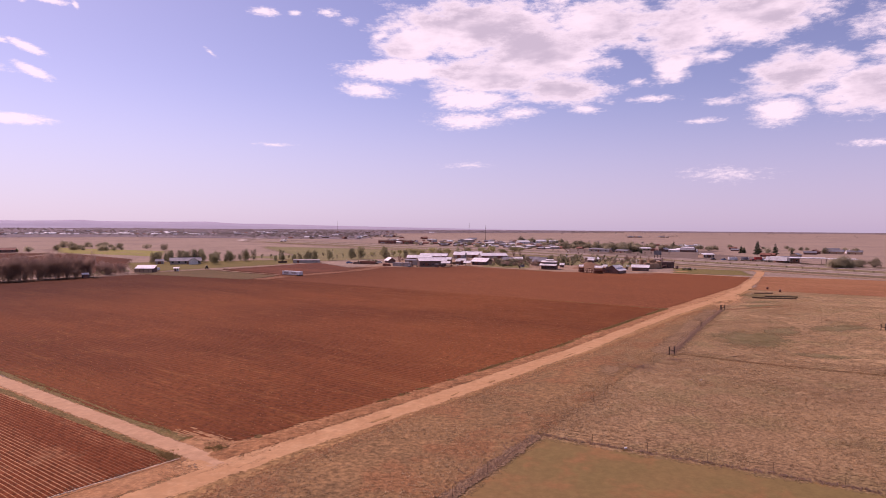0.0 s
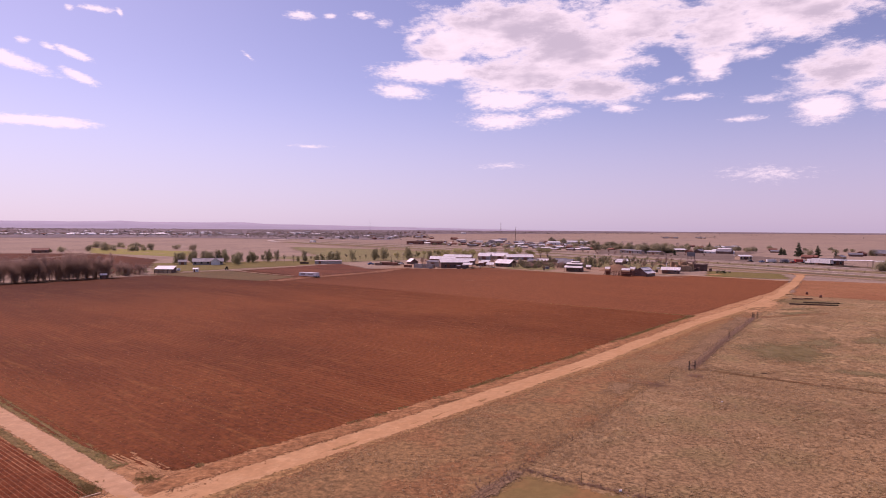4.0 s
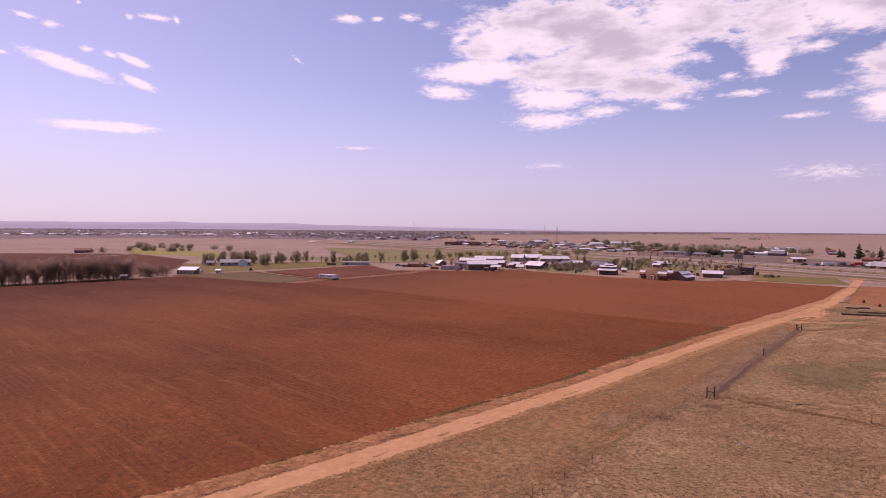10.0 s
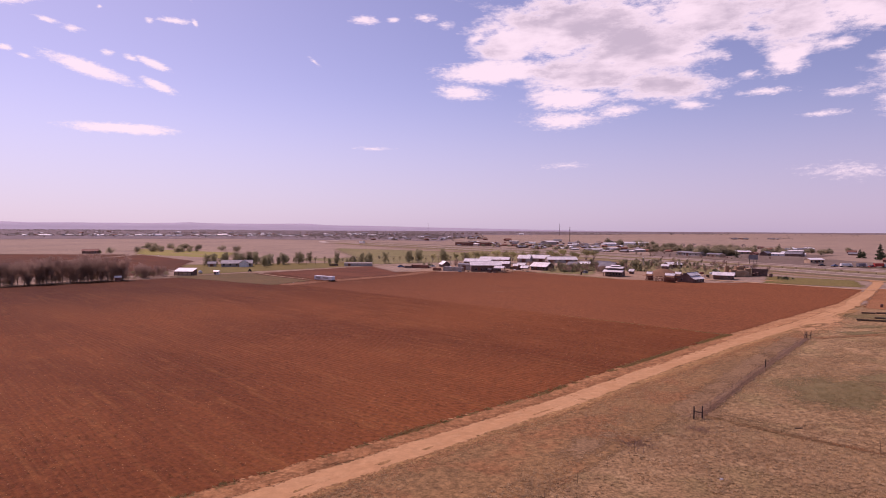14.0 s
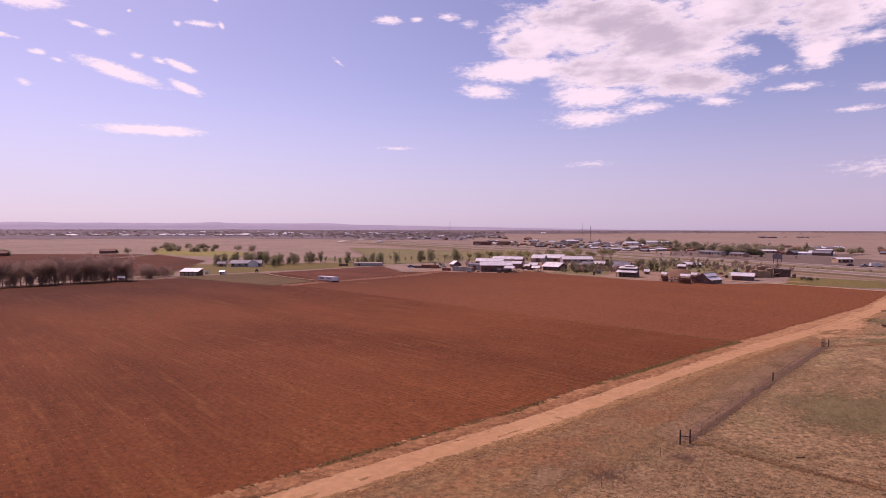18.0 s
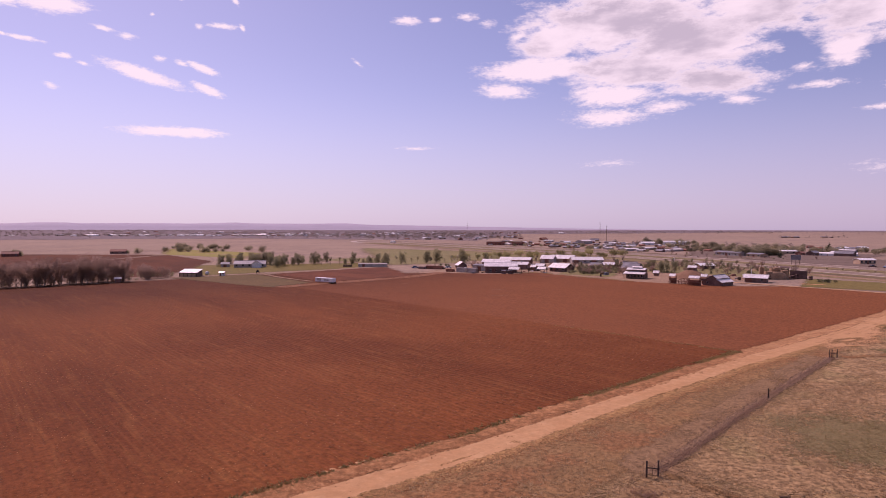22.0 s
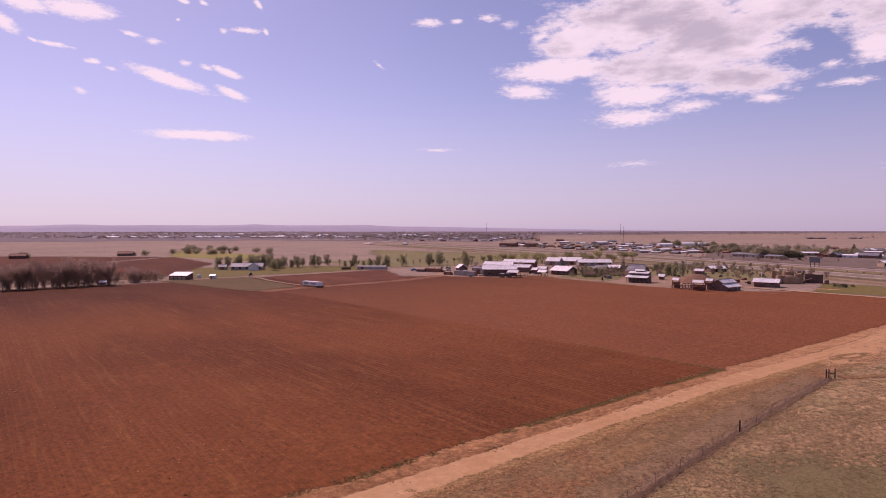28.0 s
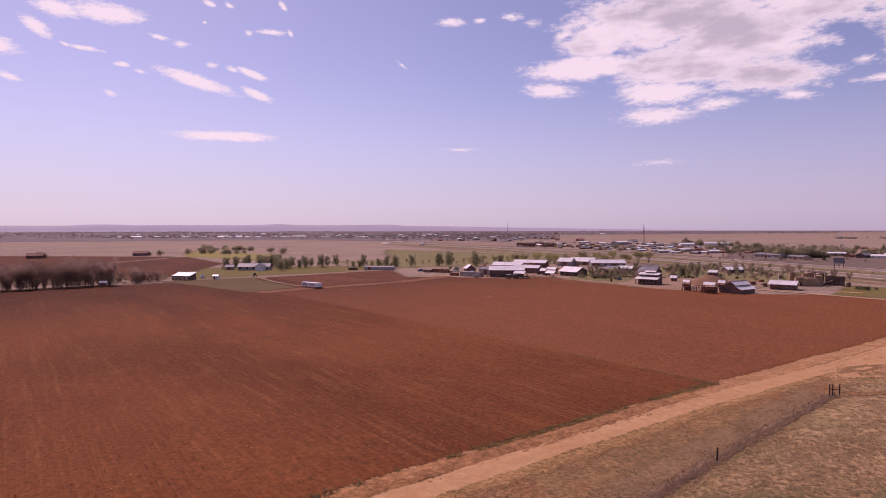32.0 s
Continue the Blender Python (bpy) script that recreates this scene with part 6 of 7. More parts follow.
# ---- loose growth and clods, uncountable ----
def tufts(name, places, size, material, label, rng, blades=3, flatness=1.0, lift=.03):
    """Fans of thin blades, leaning outwards from one root."""
    v, f = [], []
    for x, y in places:
        z = gz(x, y) + lift
        s = size * rng.uniform(.5, 1.5)
        q = rng.uniform(0, 6.28)
        for b in range(blades):
            q += 6.28 / blades + rng.uniform(-.5, .5)
            c, d_ = math.cos(q), math.sin(q)
            wd, out_, h = s * rng.uniform(.2, .42), s * rng.uniform(.5, 1.2), s * rng.uniform(.5, 1.3) * flatness * 1.6
            k = len(v)
            v += [(x + d_ * wd, y - c * wd, z), (x - d_ * wd, y + c * wd, z), (x + c * out_ - d_ * wd * .6, y + d_ * out_ + c * wd * .6, z + h * .8), (x + c * out_ * 1.2, y + d_ * out_ * 1.2, z + h)]
            f.append((k, k + 2, k + 3) if rng.random() < .3 else (k, k + 1, k + 2, k + 3))
    return tagged(new(name, mesh(name, v, f, material)), label, "plants", kind="stuff")


def clods(name, places, size, material, label, rng, tall=.55, lift=.03):
    """Small rough lumps of earth."""
    v, f = [], []
    for x, y in places:
        z = gz(x, y) + lift
        s = size * rng.uniform(.4, 1.5)
        q = rng.uniform(0, 6.28)
        k = len(v)
        for b in range(5):
            r = s * rng.uniform(.7, 1.3)
            v.append((x + r * math.cos(q + 1.2566 * b), y + r * math.sin(q + 1.2566 * b), z - .02))
        for b in range(3):
            r = s * rng.uniform(.3, .6)
            v.append((x + r * math.cos(q + 2.094 * b), y + r * math.sin(q + 2.094 * b), z + s * tall * rng.uniform(.6, 1.2)))
        f += [(k + 5, k + 6, k + 7), (k, k + 1, k + 5), (k + 1, k + 2, k + 6, k + 5), (k + 2, k + 3, k + 6), (k + 3, k + 4, k + 7, k + 6), (k + 4, k, k + 5, k + 7)]
    return tagged(new(name, mesh(name, v, f, material)), label, "earth", kind="stuff")


def uw_cloud(n, u0, u1, w0, w1, rng, keep=None, power=1.0):
    res = []
    while len(res) < n:
        u, w = u0 + (u1 - u0) * rng.random() ** power, rng.uniform(w0, w1)
        x, y = at_uw(u, w)
        if keep is None or rng.random() < keep(x, y):
            res.append((x, y))
    return res


def in_paddock(x, y):
    return y < 73.3 - .563 * (x - 12) and y < 12 + 1.5325 * (x + 28)


def patchy(scale, lo, hi):
    return lambda x, y: 0 if in_paddock(x, y) else min(1, max(0.02, (noise.noise((x * scale, y * scale, 7)) - lo) / (hi - lo)))


rng = random.Random(33)
tufts("grass_tufts", uw_cloud(34000, -45, 190, -95, -20, rng, patchy(.07, -.15, .5), 1.2), .17, "straw", "pale dry grass tufts", rng, 4, .3)
tufts("grass_tufts", uw_cloud(13000, -45, 180, -30, -9.5, rng, patchy(.09, -.1, .5), 1.2), .14, "straw", "pale dry stalks beside the road", rng, 4, .3)
tufts("straw_clumps", uw_cloud(11000, 60, 200, -95, -22, rng, patchy(.35, 0, .4)), .26, "straw", "broad pale clumps of dry grass", rng, 5, .16)
tufts("brown_tufts", uw_cloud(16000, -45, 190, -95, -9.2, rng, patchy(.09, -.2, .6), 1.2), .13, "sage", "dead brown weed tufts", rng, 4, .3)
tufts("field_weeds", uw_cloud(10000, -2, 146, 1, 170, rng, patchy(.035, -.3, .5), 1.0), .085, "fieldweed", "small dark weeds scattered over the soil", rng, 4, .6, .08)
tufts("field_weeds", uw_cloud(2400, -2, 146, 1, 140, rng, patchy(.05, -.05, .5), .9), .13, "fieldweed", "larger dark weeds in patches on the soil", rng, 5, .5, .08)
clods("field_clods", uw_cloud(5000, 0, 160, 1, 120, rng, patchy(.05, -.2, .5), 1.1), .09, "berm", "pale clods turned up by the plough", rng, .5, .07)
clods("field_clods", uw_cloud(16000, 0, 200, 1, 170, rng, patchy(.04, -.4, .5), 1.5), .1, "clod", "loose clods on the ploughed soil", rng, .5, .07)
streaks = []
while len(streaks) < 2600:
    k, w = rng.randrange(4, 150), 2 + 110 * rng.random() ** 1.4
    if noise.noise((k * .37, w * .045, 5)) > .12:
        streaks.append(at_uw(k * .95 + rng.gauss(0, .1), w))
clods("furrow_clods", streaks, .085, "track", "pale dry clods in lines along the furrows", rng, .45, .08)


def edge_spots(n, lo):
    """Spots in clumps along the field's edge, thickest where the road bends away."""
    res = []
    while len(res) < n:
        u = rng.uniform(-1, 148)
        k = noise.noise((u * .05, 9, 0)) + .5 * noise.noise((u * .45, 2, 0)) + (.35 if u > 60 else 0) + (.25 if u > 132 else 0)
        if k > lo:
            res.append(at_uw(u, edge_w(u) + .1 + rng.gauss(0, .5)))
    return res


tufts("edge_weeds", edge_spots(2300, .12), .14, "weed", "green weeds along the field's edge", rng, 4, .5, .09)
tufts("edge_weeds", edge_spots(800, .3), .17, "weed_dark", "dark olive weed clumps at the field's edge", rng, 4, .6, .09)
edge = [at_uw(rng.gauss(-2.2, .55) - .022 * w, w) for w in [rng.uniform(6, 120) for _ in range(3000)]]
tufts("verge_weeds", edge, .13, "weed_green", "soft green weeds on the side road's verge", rng, 4, .2, .06)
edge = [at_uw(rng.gauss(-6.45, .3) - .034 * w, w) for w in [1 + 79 * rng.random() ** 1.3 for _ in range(1300)]]
tufts("verge_weeds", edge, .12, "weed_dark", "olive weeds beside the drilled rows", rng, 4, .22, .08)
edge = [at_uw(rng.gauss(-6.7, .5), rng.gauss(2.6, 1.0)) for _ in range(260)]
tufts("corner_weeds", edge, .13, "weed_dark", "dusty dead weeds at the pipe's end", rng, 4, .6, .06)
edge = [at_uw(u, (road_left(u) if k % 3 else edge_w(u) - .5) + rng.gauss(0, .6)) for k, u in enumerate([rng.uniform(-4, 140) for _ in range(2400)]) if noise.noise((u * .3, 4 + k % 3, 0)) > .1]
clods("road_clods", edge, .085, "berm", "loose earth clods along the road", rng, .6, .1)
edge = [at_uw(u, road_left(u) - 4.6 - abs(rng.gauss(0, 1.5))) for u in [rng.uniform(-45, 150) for _ in range(9000)]]
clods("shoulder_clods", edge, .1, "berm", "rough orange clods on the road's grass side", rng, .4, .05)
edge = [at_uw(r_ * .42 + .2 - .08 * w, w) for r_, w in [(rng.randrange(-4, 3), 2 + 8.5 * rng.random()) for _ in range(1100)]]
clods("corner_clods", [p for p in edge if noise.noise((p[0] * .7, p[1] * .7, 3)) > -.05], .12, "dirt", "pale dry clods in short ridges at the field's corner", rng, .3, .09)
edge = [at_uw(rng.gauss(-1.9, .5), rng.gauss(.6, .9)) for _ in range(160)]
tufts("corner_weeds", edge, .13, "weed_dark", "dusty olive weeds at the field's corner", rng, 4, .5, .06)
green = []
for x, y, rx, ry, n_ in ((67, 133, 6, 6, 1300), (71, 139, 5, 7, 1300), (116, 222, 9, 7, 1300), (96, 191, 7, 3, 200), (118, 205, 9, 4, 500)):
    green += [(x + rng.gauss(0, rx * .5), y + rng.gauss(0, ry * .5)) for _ in range(n_)]
tufts("green_tufts", green, .12, "weed", "short green grass growing in patches", rng, 2, .25, .08)
for x, y, rx, ry, an in ((68.5, 137, 15, 9, 55), (80, 146, 10, 5, 50), (72, 118, 7, 3, -20), (117, 221, 13, 8, -30), (98, 193, 8, 3, 40), (96, 150, 11, 5, 20)):
    worn_patch("green_patch", x, y, rx, ry, an, "greenpatch", "thin green patch in the dry pasture", "grass", .09, .1)
for x, y, rx, ry, an in ((30, 108, 9, 3.5, 55), (52, 138, 14, 2.6, 57), (71, 168, 14, 2.2, 58), (46, 122, 5, 3, 30)):
    worn_patch("brush_ground", x, y, rx, ry, an, "gully", "grey brush litter beside the fence", "grass", .08, .25)
CROSS = [(45.5, 121.5), (53, 115.2), (61, 109.6), (73.5, 102.3), (100, 87)]
strip("brush_band", CROSS, [(-.8, .06), (0, .1), (.8, .06)], "rough", 1.5, 0.35, "dark weedy line along the cross fence", "brush", 43, .7, .5)
fence(CROSS, "low wire fence on thin posts across the pasture", (), 9.0)
brush = [tuple(p + s_ * rng.gauss(0, .35)) for p, s_ in along(CROSS, .12) for _ in range(2)]
tufts("fence_brush", brush, .12, "sage", "dead brown weeds along the cross fence", rng, 4, .5, .06)
line_w = [at_uw(147 + rng.gauss(0, .5), 46 * rng.random() ** 1.6) for _ in range(600)]
tufts("row_weeds", line_w, .15, "weed", "green weeds along a break in the field", rng, 3, .4, .08)
LITTER = [(43.6, 115.5, 1.6), (35.4, 109.2, 2.2)]  # heaps of brush: place and spread
FENCE = [(-20, 22), (1, 56.5), (12, 73.8), (28, 97), (44.65, 120), (63.65, 152.1), (83.1, 183.7)]
FLINE = along(FENCE, .25)
for pts, o_, w_, b_ in ((FENCE[:3], .3, 1.2, .3), (FENCE[4:], .3, 1.1, .15)):
    strip("brush_band", pts, [(o_ - w_, .07), (o_, .12), (o_ + w_, .07)], "brushband", 1.5, 0.3, "dry matted brush along the fence line", "brush", 41, 1.0, b_)
strip("brush_ground", FENCE[4:], [(-.4, .05), (2, .07), (5.5, .05)], "gully", 2.0, 0.6, "grey brush litter on the fence's road side", "brush", 42, 2.0, .25)
brush = []
for p, s in FLINE:
    if p.y > 121 or p.y < 73:
        brush += [tuple(p + s * rng.gauss(.15, .25)) for _ in range(7 if p.y > 121 else 3)] + [tuple(p + s * abs(rng.gauss(.5, 1.1))) for _ in range(2)]
    elif rng.random() < .5:
        brush.append(tuple(p + s * rng.gauss(.4, .8)))
tufts("fence_brush", brush, .15, "brush", "dry purple-brown brush caught along the fence", rng, 4, .5, .08)
brush = [(12 + 40 * t + rng.gauss(0, .25), 73.8 - 23 * t + rng.gauss(0, .25)) for t in [rng.random() for _ in range(1100)]]
tufts("fence_brush", brush, .13, "brush", "thin dry brush along the paddock fence", rng, 4, .6)


def worn_lump(rx, ry, rz):
    """A crumpled low lump."""
    s = Shape()
    rl = random.Random(8)
    for z, k_ in ((0, .8), (.35, 1.0), (.8, .75), (1.0, .3)):
        s.v += [(rx * k_ * rl.uniform(.8, 1.2) * math.cos(.6283 * i), ry * k_ * rl.uniform(.8, 1.2) * math.sin(.6283 * i), rz * z * rl.uniform(.8, 1.15)) for i in range(10)]
    s.f = [(10 * j + i, 10 * j + (i + 1) % 10, 10 * j + 10 + (i + 1) % 10, 10 * j + 10 + i) for j in range(3) for i in range(10)] + [tuple(range(30, 40))]
    return s


litter = []
for x, y, r in LITTER:
    litter += [(x + rng.gauss(0, r * .5), y + rng.gauss(0, r * .5)) for _ in range(int(150 * r))]
tufts("brush_litter", litter, .12, "brush", "grey heaps of dead brush on the pasture", rng, 4, .35, .06)
o = thing("fallen_post", 55.8, 117.5, 13, "grey weathered post lying on the pasture", "post")
part("post", Shape().rod((-.5, 0, .06), (.5, .03, .07), .06, .05, 8).make("post", "wood"), o)
o = thing("plastic_sack", 42.0, 99.9, 25, "crumpled white plastic sack lying in the grass", "sack")
part("bag", worn_lump(.24, .12, .13).make("bag", "white"), o)

# ---- vehicles ----
def car(x, y, ang, material, label):
    o = thing("car", x, y, ang, label, "car", dz=.1)
    part("body", Shape().box(-2.2, 2.2, -.88, .88, .35, .95, .12).make("body", material), o)
    part("cabin", Shape().add([(-1.5, -.8, .95), (1.1, -.8, .95), (1.1, .8, .95), (-1.5, .8, .95), (-1.0, -.68, 1.5), (.5, -.68, 1.5), (.5, .68, 1.5), (-1.0, .68, 1.5)],
                              [(4, 5, 6, 7), (0, 1, 5, 4), (1, 2, 6, 5), (2, 3, 7, 6), (3, 0, 4, 7)]).make("cabin", "glass"), o)
    part("roof", Shape().box(-1.0, .5, -.68, .68, 1.5, 1.55, .02).make("roof", material), o)
    for sx in (-1.4, 1.4):
        for sy in (-.8, .8):
            part("wheel", Shape().rod((sx, sy - .11, .33), (sx, sy + .11, .33), .33, .33, 10).make("wheel", "rubber"), o)
    return o


def lorry(x, y, ang, material, label):
    o = thing("lorry", x, y, ang, label, "lorry", dz=.22)
    part("box", Shape().box(-10, 3.6, -1.28, 1.28, 1.1, 4.0, .05).make("box", material), o)
    part("cab", Shape().box(4.3, 6.6, -1.2, 1.2, .8, 3.6, .2).make("cab", "white"), o)
    part("bonnet", Shape().box(6.6, 8.2, -1.0, 1.0, .7, 1.9, .2).make("bonnet", "white"), o)
    part("windscreen", Shape().box(6.58, 6.64, -1.0, 1.0, 2.2, 3.1).make("windscreen", "glass"), o)
    for sx in (-9, -7.8, 3.4, 4.6, 7.4):
        for sy in (-1.05, 1.05):
            part("wheel", Shape().rod((sx, sy - .18, .5), (sx, sy + .18, .5), .5, .5, 10).make("wheel", "rubber"), o)
    return o


for x, y, an, m_, l in ((226, 466, 15, "white", "white car parked beyond the highway"), (230, 460, 20, "red", "red car parked beyond the highway"),
                        (240, 464, 10, "tin_grey", "grey car parked beyond the highway"), (211, 466, 30, "blue", "dark blue car beyond the highway"),
                        (205, 470, 20, "brown", "dark car parked beyond the highway"), (-66, 438, 30, "blue", "dark pickup-like car in the yard"),
                        (-45, 440, 60, "white", "white car in the yard"), (40, 452, 10, "tin_grey", "grey car behind the shrubs"), (245, 458, 10, "white", "white car at the truck stop")):
    car(x, y, an, m_, l)
lorry(-262, 1018, 129, "white", "white lorry on the far highway")
lorry(236, 440, 118, "white", "white lorry parked at the truck stop")
for x, y, an, m_, l in ((216, 461, 12, "white", "short white lorry parked beyond the highway"), (225, 461, 25, "tin_grey", "short grey lorry parked beyond the highway"), (236, 462, 8, "red", "short red lorry parked beyond the highway")):
    lorry(x, y, an, m_, l).scale = (.42, .65, .62)

# truck stop and roadside buildings
pavilion(247, 421, -10, 22, 8, 4.0, "long open truck stop canopy with a white flat roof", "white", "", .25)
pavilion(262, 408, -12, 16, 7, 4.0, "short open truck stop canopy with a white roof", "white", "", .25)
house("roadside_store", 217, 511, 12, 10, 7, 2.8, .9, "tan", "white", "tan roadside store with a white roof", "store", [(0, 1.6, 2.2, "s")], row_win(11, 4, 1, 1.2, 1.2))
house("roadside_store", 244, 440, -12, 14, 8, 3, 1.2, "redwood", "tin_grey", "low brown roadside store", "store", [(0, 1.6, 2.2, "s")], row_win(14, 4, 1, 1.2, 1.2))
house("roadside_shed", 295, 399, -15, 12, 7, 3, 1.4, "redwood", "white", "reddish shed with a white roof by the highway", "shed", [(0, 2, 2.4, "s")], row_win(12, 3, 1, 1, 1))
plant(soft, [(238 + 2.1 * k + rng.uniform(-1, 1), 377 + rng.uniform(-3, 5)) for k in range(6)], rng, .85, 1.25)
plant(soft, [(260, 388), (264, 391), (269, 386), (300, 372)], rng, .6, .85)
plant(shrubs, [(196 + 4.6 * k, 404 - 8.6 * k) for k in range(-6, 10)], rng, .4, .7)


# ---- the town, far off ----
def far_house(k, L, W, H, R, wall, roof, x, y, label):
    o = house("town_house", x, y, 20 * k, L, W, H, R, wall, roof, label, "house", [(1.0, 1.2, 2.1, "s")], [(-L / 3, 1, 1.3, 1.2, "s")], group="town houses")
    return o


protos = [
    far_house(0, 16, 9, 3.0, 2.0, "tan", "tin_grey", 60, 1260, "tan house with a grey roof"),
    far_house(1, 20, 10, 3.4, 1.6, "white", "white", 130, 1010, "white house with a bright roof"),
    far_house(2, 14, 9, 3.0, 2.2, "brick", "redwood", -40, 1340, "brick house with a reddish roof"),
    far_house(3, 30, 13, 4.6, 1.6, "greywall", "tin", 40, 1060, "metal warehouse with a pale roof"),
    far_house(4, 18, 9, 3.2, 2.4, "brown", "tin_grey", 150, 1150, "dark house with a grey roof"),
]
rng = random.Random(77)


def town(n, x0, x1, y0, y1, weights=(3, 2, 3, 1, 3), smin=.8, smax=1.2):
    for _ in range(n):
        x, y = rng.uniform(x0, x1), rng.uniform(y0, y1)
        s = rng.uniform(smin, smax)
        copy_thing(rng.choices(protos, weights)[0], spot(x, y, rng.choice((0, 90)) + rng.uniform(-25, 25), s, s))


town(56, -110, 150, 940, 1190, (4, 1, 3, 1, 4), .32, .62)
town(14, 60, 330, 850, 1000, (3, 1, 3, 0, 4), .35, .6)
town(22, 30, 160, 820, 980, (4, 2, 3, 1, 4), .35, .6)
for k, x, y, sc in ((4, 237, 664, .75), (1, 247, 660, .6), (4, 256, 648, .8), (1, 262, 655, .6), (2, 230, 675, .6), (1, 270, 700, .6), (3, 300, 760, .5), (1, 316, 819, .9), (0, 330, 826, .8), (1, 342, 838, .9), (2, 280, 538, .6),
                    (2, 288, 545, .55), (0, 301, 529, .7), (0, 389, 615, .9), (2, 372, 620, .8), (0, 405, 610, .8), (4, 355, 600, .6), (1, 420, 640, .7), (0, 244, 690, .6), (2, 360, 770, .6), (4, 440, 700, .7), (4, 330, 700, .5)):
    copy_thing(protos[k], spot(x, y, rng.choice((-35, 55)) + rng.uniform(-12, 12), sc, sc))

FAR_KINDS = [(16, 9, 3.0, 2.0, "tan", "tin_grey"), (20, 10, 3.4, 1.6, "white", "white"), (14, 9, 3.0, 2.2, "brick", "redwood"), (30, 13, 4.6, 1.6, "greywall", "tin"), (18, 9, 3.2, 2.4, "brown", "tin_grey")]
FAR_MATS = ["tan", "white", "brick", "greywall", "brown", "tin_grey", "redwood", "tin"]
far_v, far_f, far_m = [], [], []


def far_town(places, weights, smin, smax):
    """Houses too far off to tell their parts, all in one mesh."""
    for x, y in places:
        if open_plain(x, y):
            continue
        L, W, H, R, wall, roof = rng.choices(FAR_KINDS, weights)[0]
        s = rng.uniform(smin, smax)
        m = spot(x, y, rng.choice((0, 90)) + rng.uniform(-25, 25), s, s)
        for sh, mat in ((gable_walls(L, W, H, R), wall), (roof_slabs(L, W, H, R), roof)):
            k = len(far_v)
            far_v.extend(tuple(m @ Vector(p)) for p in sh.v)
            far_f.extend(tuple(i + k for i in q) for q in sh.f)
            far_m.extend([FAR_MATS.index(mat)] * len(sh.f))


def scatter(n, x0, x1, y0, y1):
    return [(rng.uniform(x0, x1), rng.uniform(y0, y1)) for _ in range(n)]


def open_plain(x, y):
    """The bare plain beyond the town's edge."""
    return 1190 < y < 2550 and not (500 < x < 700 and 1740 < y < 1880) and -65 - .104 * (y - 1180) < x < 900


far_town(scatter(60, -350, 130, 1300, 1900), (3, 2, 3, 1, 3), .6, 1.0)
far_town(scatter(60, -700, 300, 1900, 2700), (3, 3, 3, 2, 3), .7, 1.2)
far_town(scatter(30, -1550, -950, 1450, 1850), (3, 3, 2, 1, 3), .6, 1.0)
far_town(scatter(50, -1100, -400, 1700, 2100), (3, 3, 2, 1, 3), .6, 1.0)
far_town(scatter(24, -1800, -600, 1900, 2500), (3, 3, 2, 2, 3), .7, 1.2)
far_town(scatter(4, 530, 590, 1770, 1800) + scatter(3, 630, 680, 1790, 1830), (2, 1, 2, 0, 3), .5, .8)
far_town([(x, 1470 + (x + 1400) * .36 + rng.uniform(0, 70)) for x in [rng.uniform(-1330, -640) for _ in range(80)]], (3, 5, 2, 3, 3), .5, .95)
me = bpy.data.meshes.new("town_houses")
me.from_pydata(far_v, [], far_f)
for k_ in FAR_MATS:
    me.materials.append(M[k_])
me.polygons.foreach_set("material_index", far_m)
me.update()
tagged(new("town_houses", me), "small pale houses and sheds of the far town", "houses", kind="stuff")
for k in range(64):  # low roadside businesses along the far carriageway
    q, o_ = rng.random() ** .8, rng.uniform(14, 85)
    s = rng.uniform(.3, .62)
    copy_thing(rng.choices(protos, (4, 2, 3, 2, 5))[0], spot(-105 + 215 * q + .77 * o_, 962 - 262 * q + .63 * o_, rng.choice((38, 128)) + rng.uniform(-12, 12), s, s * .9))
for x, y, L in ((-86, 958, 24), (-60, 985, 18), (-52, 948, 14)):
    house("flat_hall", x, y, -20, L, 12, 4.6, .4, "brick", "wood", "reddish-brown flat-roofed hall at the town's edge", "hall", [(0, 2, 2.2, "s")], row_win(L, 4, 1.2, 1.6, 1.4))
plant(soft, [(-100 + 205 * q + .77 * o_, 955 - 250 * q + .63 * o_) for q, o_ in [(rng.random(), rng.uniform(8, 95)) for _ in range(60)]], rng, .3, .75)
for x, y, an in ((164, 1052, 15), (173, 1060, 60), (188, 1056, -10)):
    copy_thing(protos[1], spot(x, y, an, .75, 1.1))
house("roadside_hall", 164, 642, -55, 26, 9, 3.0, 1.0, "greywall", "tin_grey", "long grey metal hall beyond the highway", "hall", [(0, 2.4, 2.6, "s")], row_win(26, 4, 1, 1.4, 1.2))
house("roadside_hall", 178, 612, -55, 14, 8, 2.6, .9, "tan", "tin_grey", "low tan hall beyond the highway", "hall", [(0, 2.0, 2.2, "s")], row_win(14, 3, 1, 1.2, 1.1))
house("long_store", 218, 702, 0, 32, 9, 2.6, 1.0, "tan", "white", "long low store with a white roof", "store", [(0, 2, 2.2, "s")], row_win(32, 6, .9, 1.4, 1.2))
house("farmstead", -476, 527, 40, 13, 8, 2.8, 1.8, "brick", "redwood", "dark red farmstead beyond the field", "house", [(0, 1.2, 2.1, "s")], row_win(13, 3, 1, 1.2, 1.1))
house("farmstead", -418, 595, 30, 14, 8, 2.6, 1.8, "brown", "redwood", "dark farmstead among bushes", "house", [(0, 1.2, 2.1, "s")], row_win(14, 3, 1, 1.2, 1.1))
town_trees = []
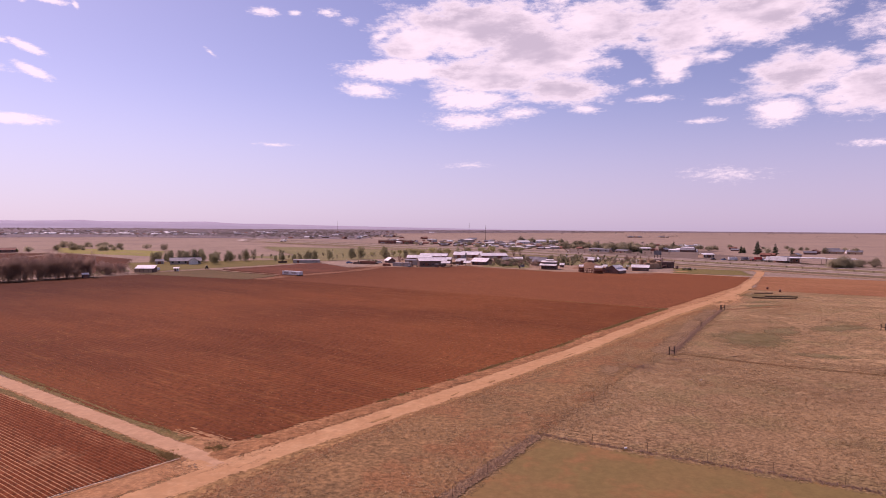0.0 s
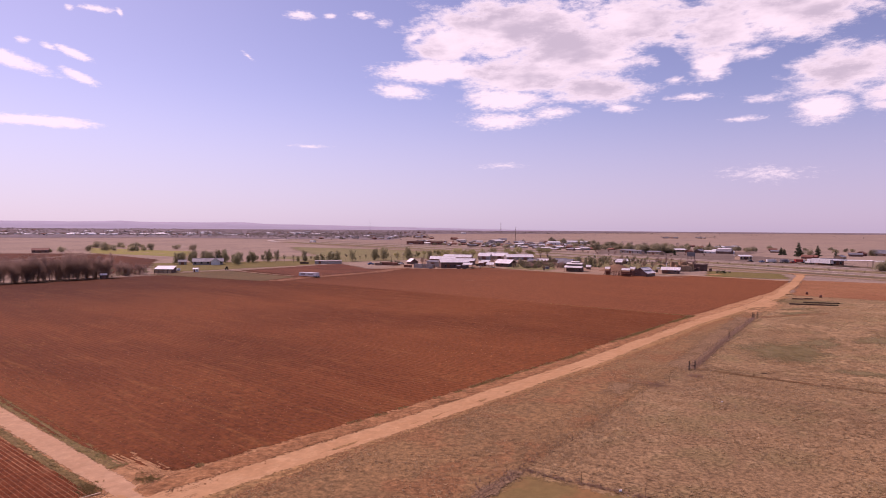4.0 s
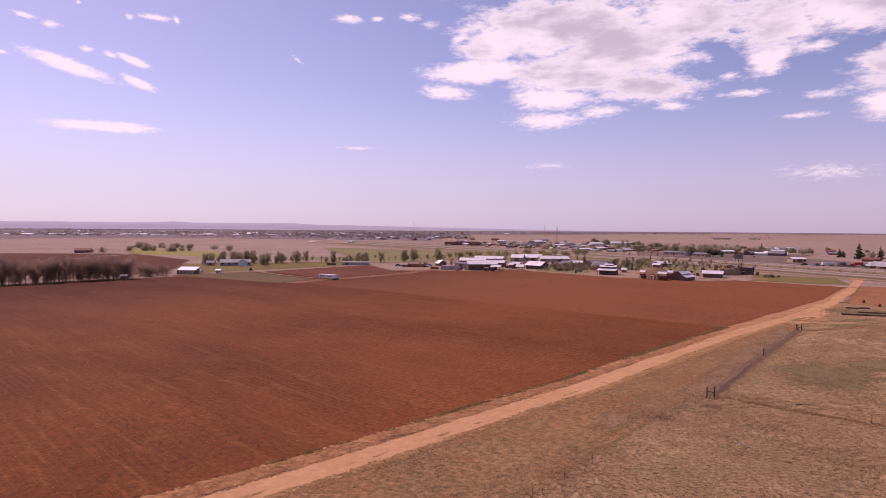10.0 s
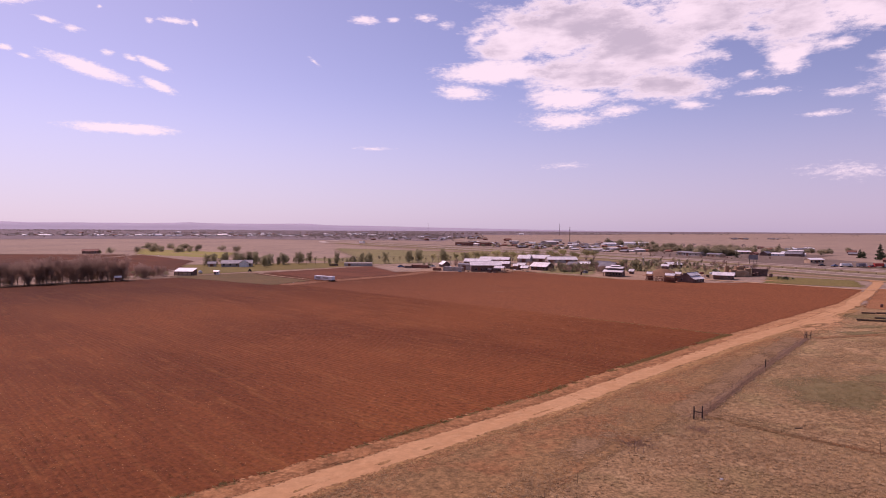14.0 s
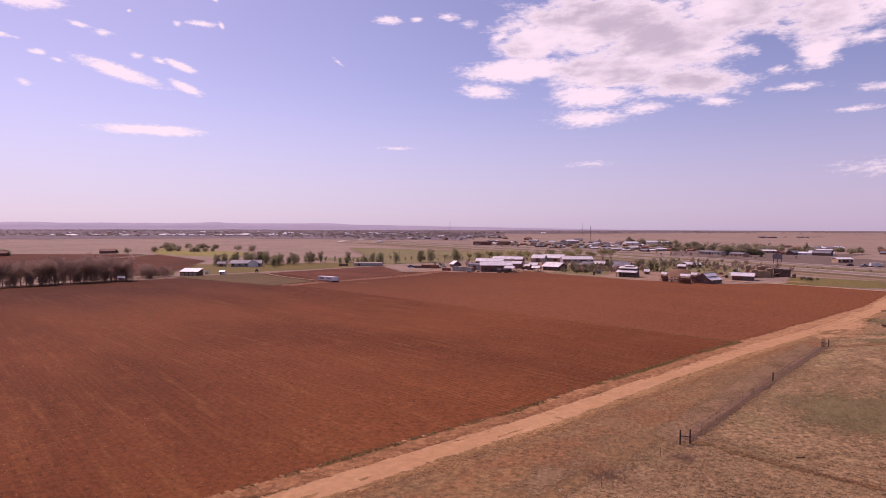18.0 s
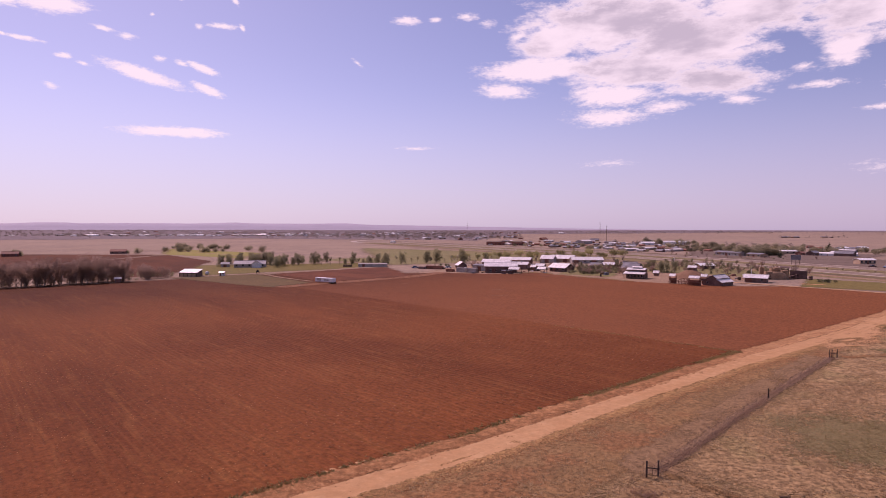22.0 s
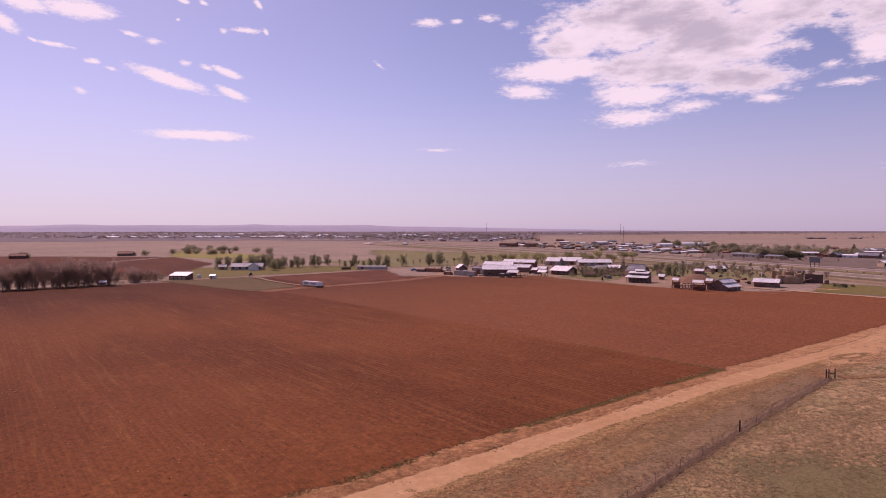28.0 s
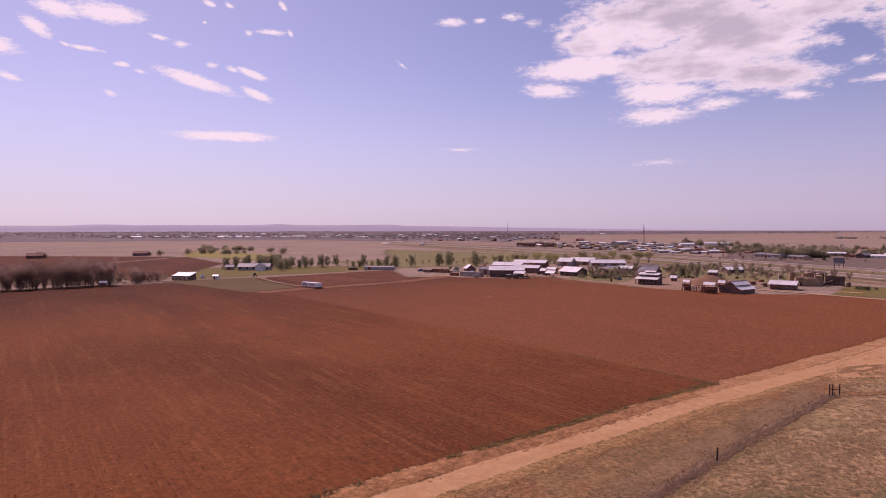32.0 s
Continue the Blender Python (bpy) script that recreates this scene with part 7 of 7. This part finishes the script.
for n_, x0, x1, y0, y1 in ((70, -400, 300, 1200, 1950), (150, -900, 400, 1950, 2900), (60, -1600, -950, 1290, 1750), (90, -1100, -400, 1650, 2100), (90, -1900, -600, 1950, 2800), (20, 140, 330, 840, 960), (22, 150, 330, 760, 840), (16, 250, 460, 600, 820), (8, 226, 290, 705, 740), (6, 376, 410, 604, 625), (16, 150, 215, 900, 950), (12, -420, -330, 640, 690), (4, -436, -402, 596, 608), (5, -486, -466, 530, 540), (40, -1000, 1600, 2800, 3600), (20, 400, 1400, 1500, 3000)):
    town_trees += [(rng.uniform(x0, x1), rng.uniform(y0, y1)) for _ in range(n_)]
plant(soft, [p for p in town_trees if p[1] < 1150], rng, .5, 1.1)
far = [p for p in town_trees if p[1] >= 1150]
for n_, x0, x1, y0, y1 in ((420, -1750, -350, 1400, 2300), (420, -500, 350, 1350, 2300), (240, -700, -230, 1350, 2300), (400, -2200, 500, 2200, 3400), (40, 300, 1500, 1700, 3200), (20, 60, 330, 850, 1150)):
    far += [(rng.uniform(x0, x1), rng.uniform(y0, y1)) for _ in range(n_)]
far += scatter(9, 525, 600, 1765, 1805) + scatter(9, 620, 690, 1790, 1840)
far += [(x, 1500 + (x + 1400) * .36 + rng.uniform(0, 120)) for x in [rng.uniform(-1450, -600) for _ in range(260)]]
for _ in range(120):  # shelter belts, mostly across the view
    bx, by = rng.uniform(-2900, 900), rng.uniform(1500, 3700)
    if bx > 200 and by < 2600:
        continue
    ln, lean_ = rng.uniform(60, 260), rng.uniform(-.15, .15)
    far += [(bx + q, by + q * lean_ + rng.uniform(-12, 12)) for q in [rng.uniform(-ln, ln) for _ in range(int(ln / 9))]]
v, f = [], []
for x, y in (p for p in far if not open_plain(*p)):
    h = rng.uniform(3.0, 7.5)
    w = h * rng.uniform(.4, .9)
    vv, ff = leaf_cloud(rng, [(x, y, gz(x, y) + h * .55, w, w, h * .5), (x + w * .5, y, gz(x, y) + h * .4, w * .7, w * .7, h * .35)], 34, h * .13, .7)
    f += [tuple(i + len(v) for i in q) for q in ff]
    v += vv
tagged(new("town_trees", mesh("town_trees", v, f, "townleaf")), "small hazy trees scattered through the far town", "trees", kind="stuff")
plant(soft, [(165 + 57 * k / 30 + rng.uniform(-4, 4), 802 - 50 * k / 30 + rng.uniform(-9, 9)) for k in range(24)], rng, .7, 1.1)
plant(soft, [(168 + 37 * k / 26 + rng.uniform(-3, 3), 640 + 14 * k / 26 + rng.uniform(-6, 8)) for k in range(27)], rng, .8, 1.3)
plant(soft, [(rng.uniform(128, 206), rng.uniform(1046, 1085)) for _ in range(20)], rng, .9, 1.4)
plant(soft, [(rng.uniform(225, 330), rng.uniform(710, 790)) for _ in range(18)], rng, .5, .9)
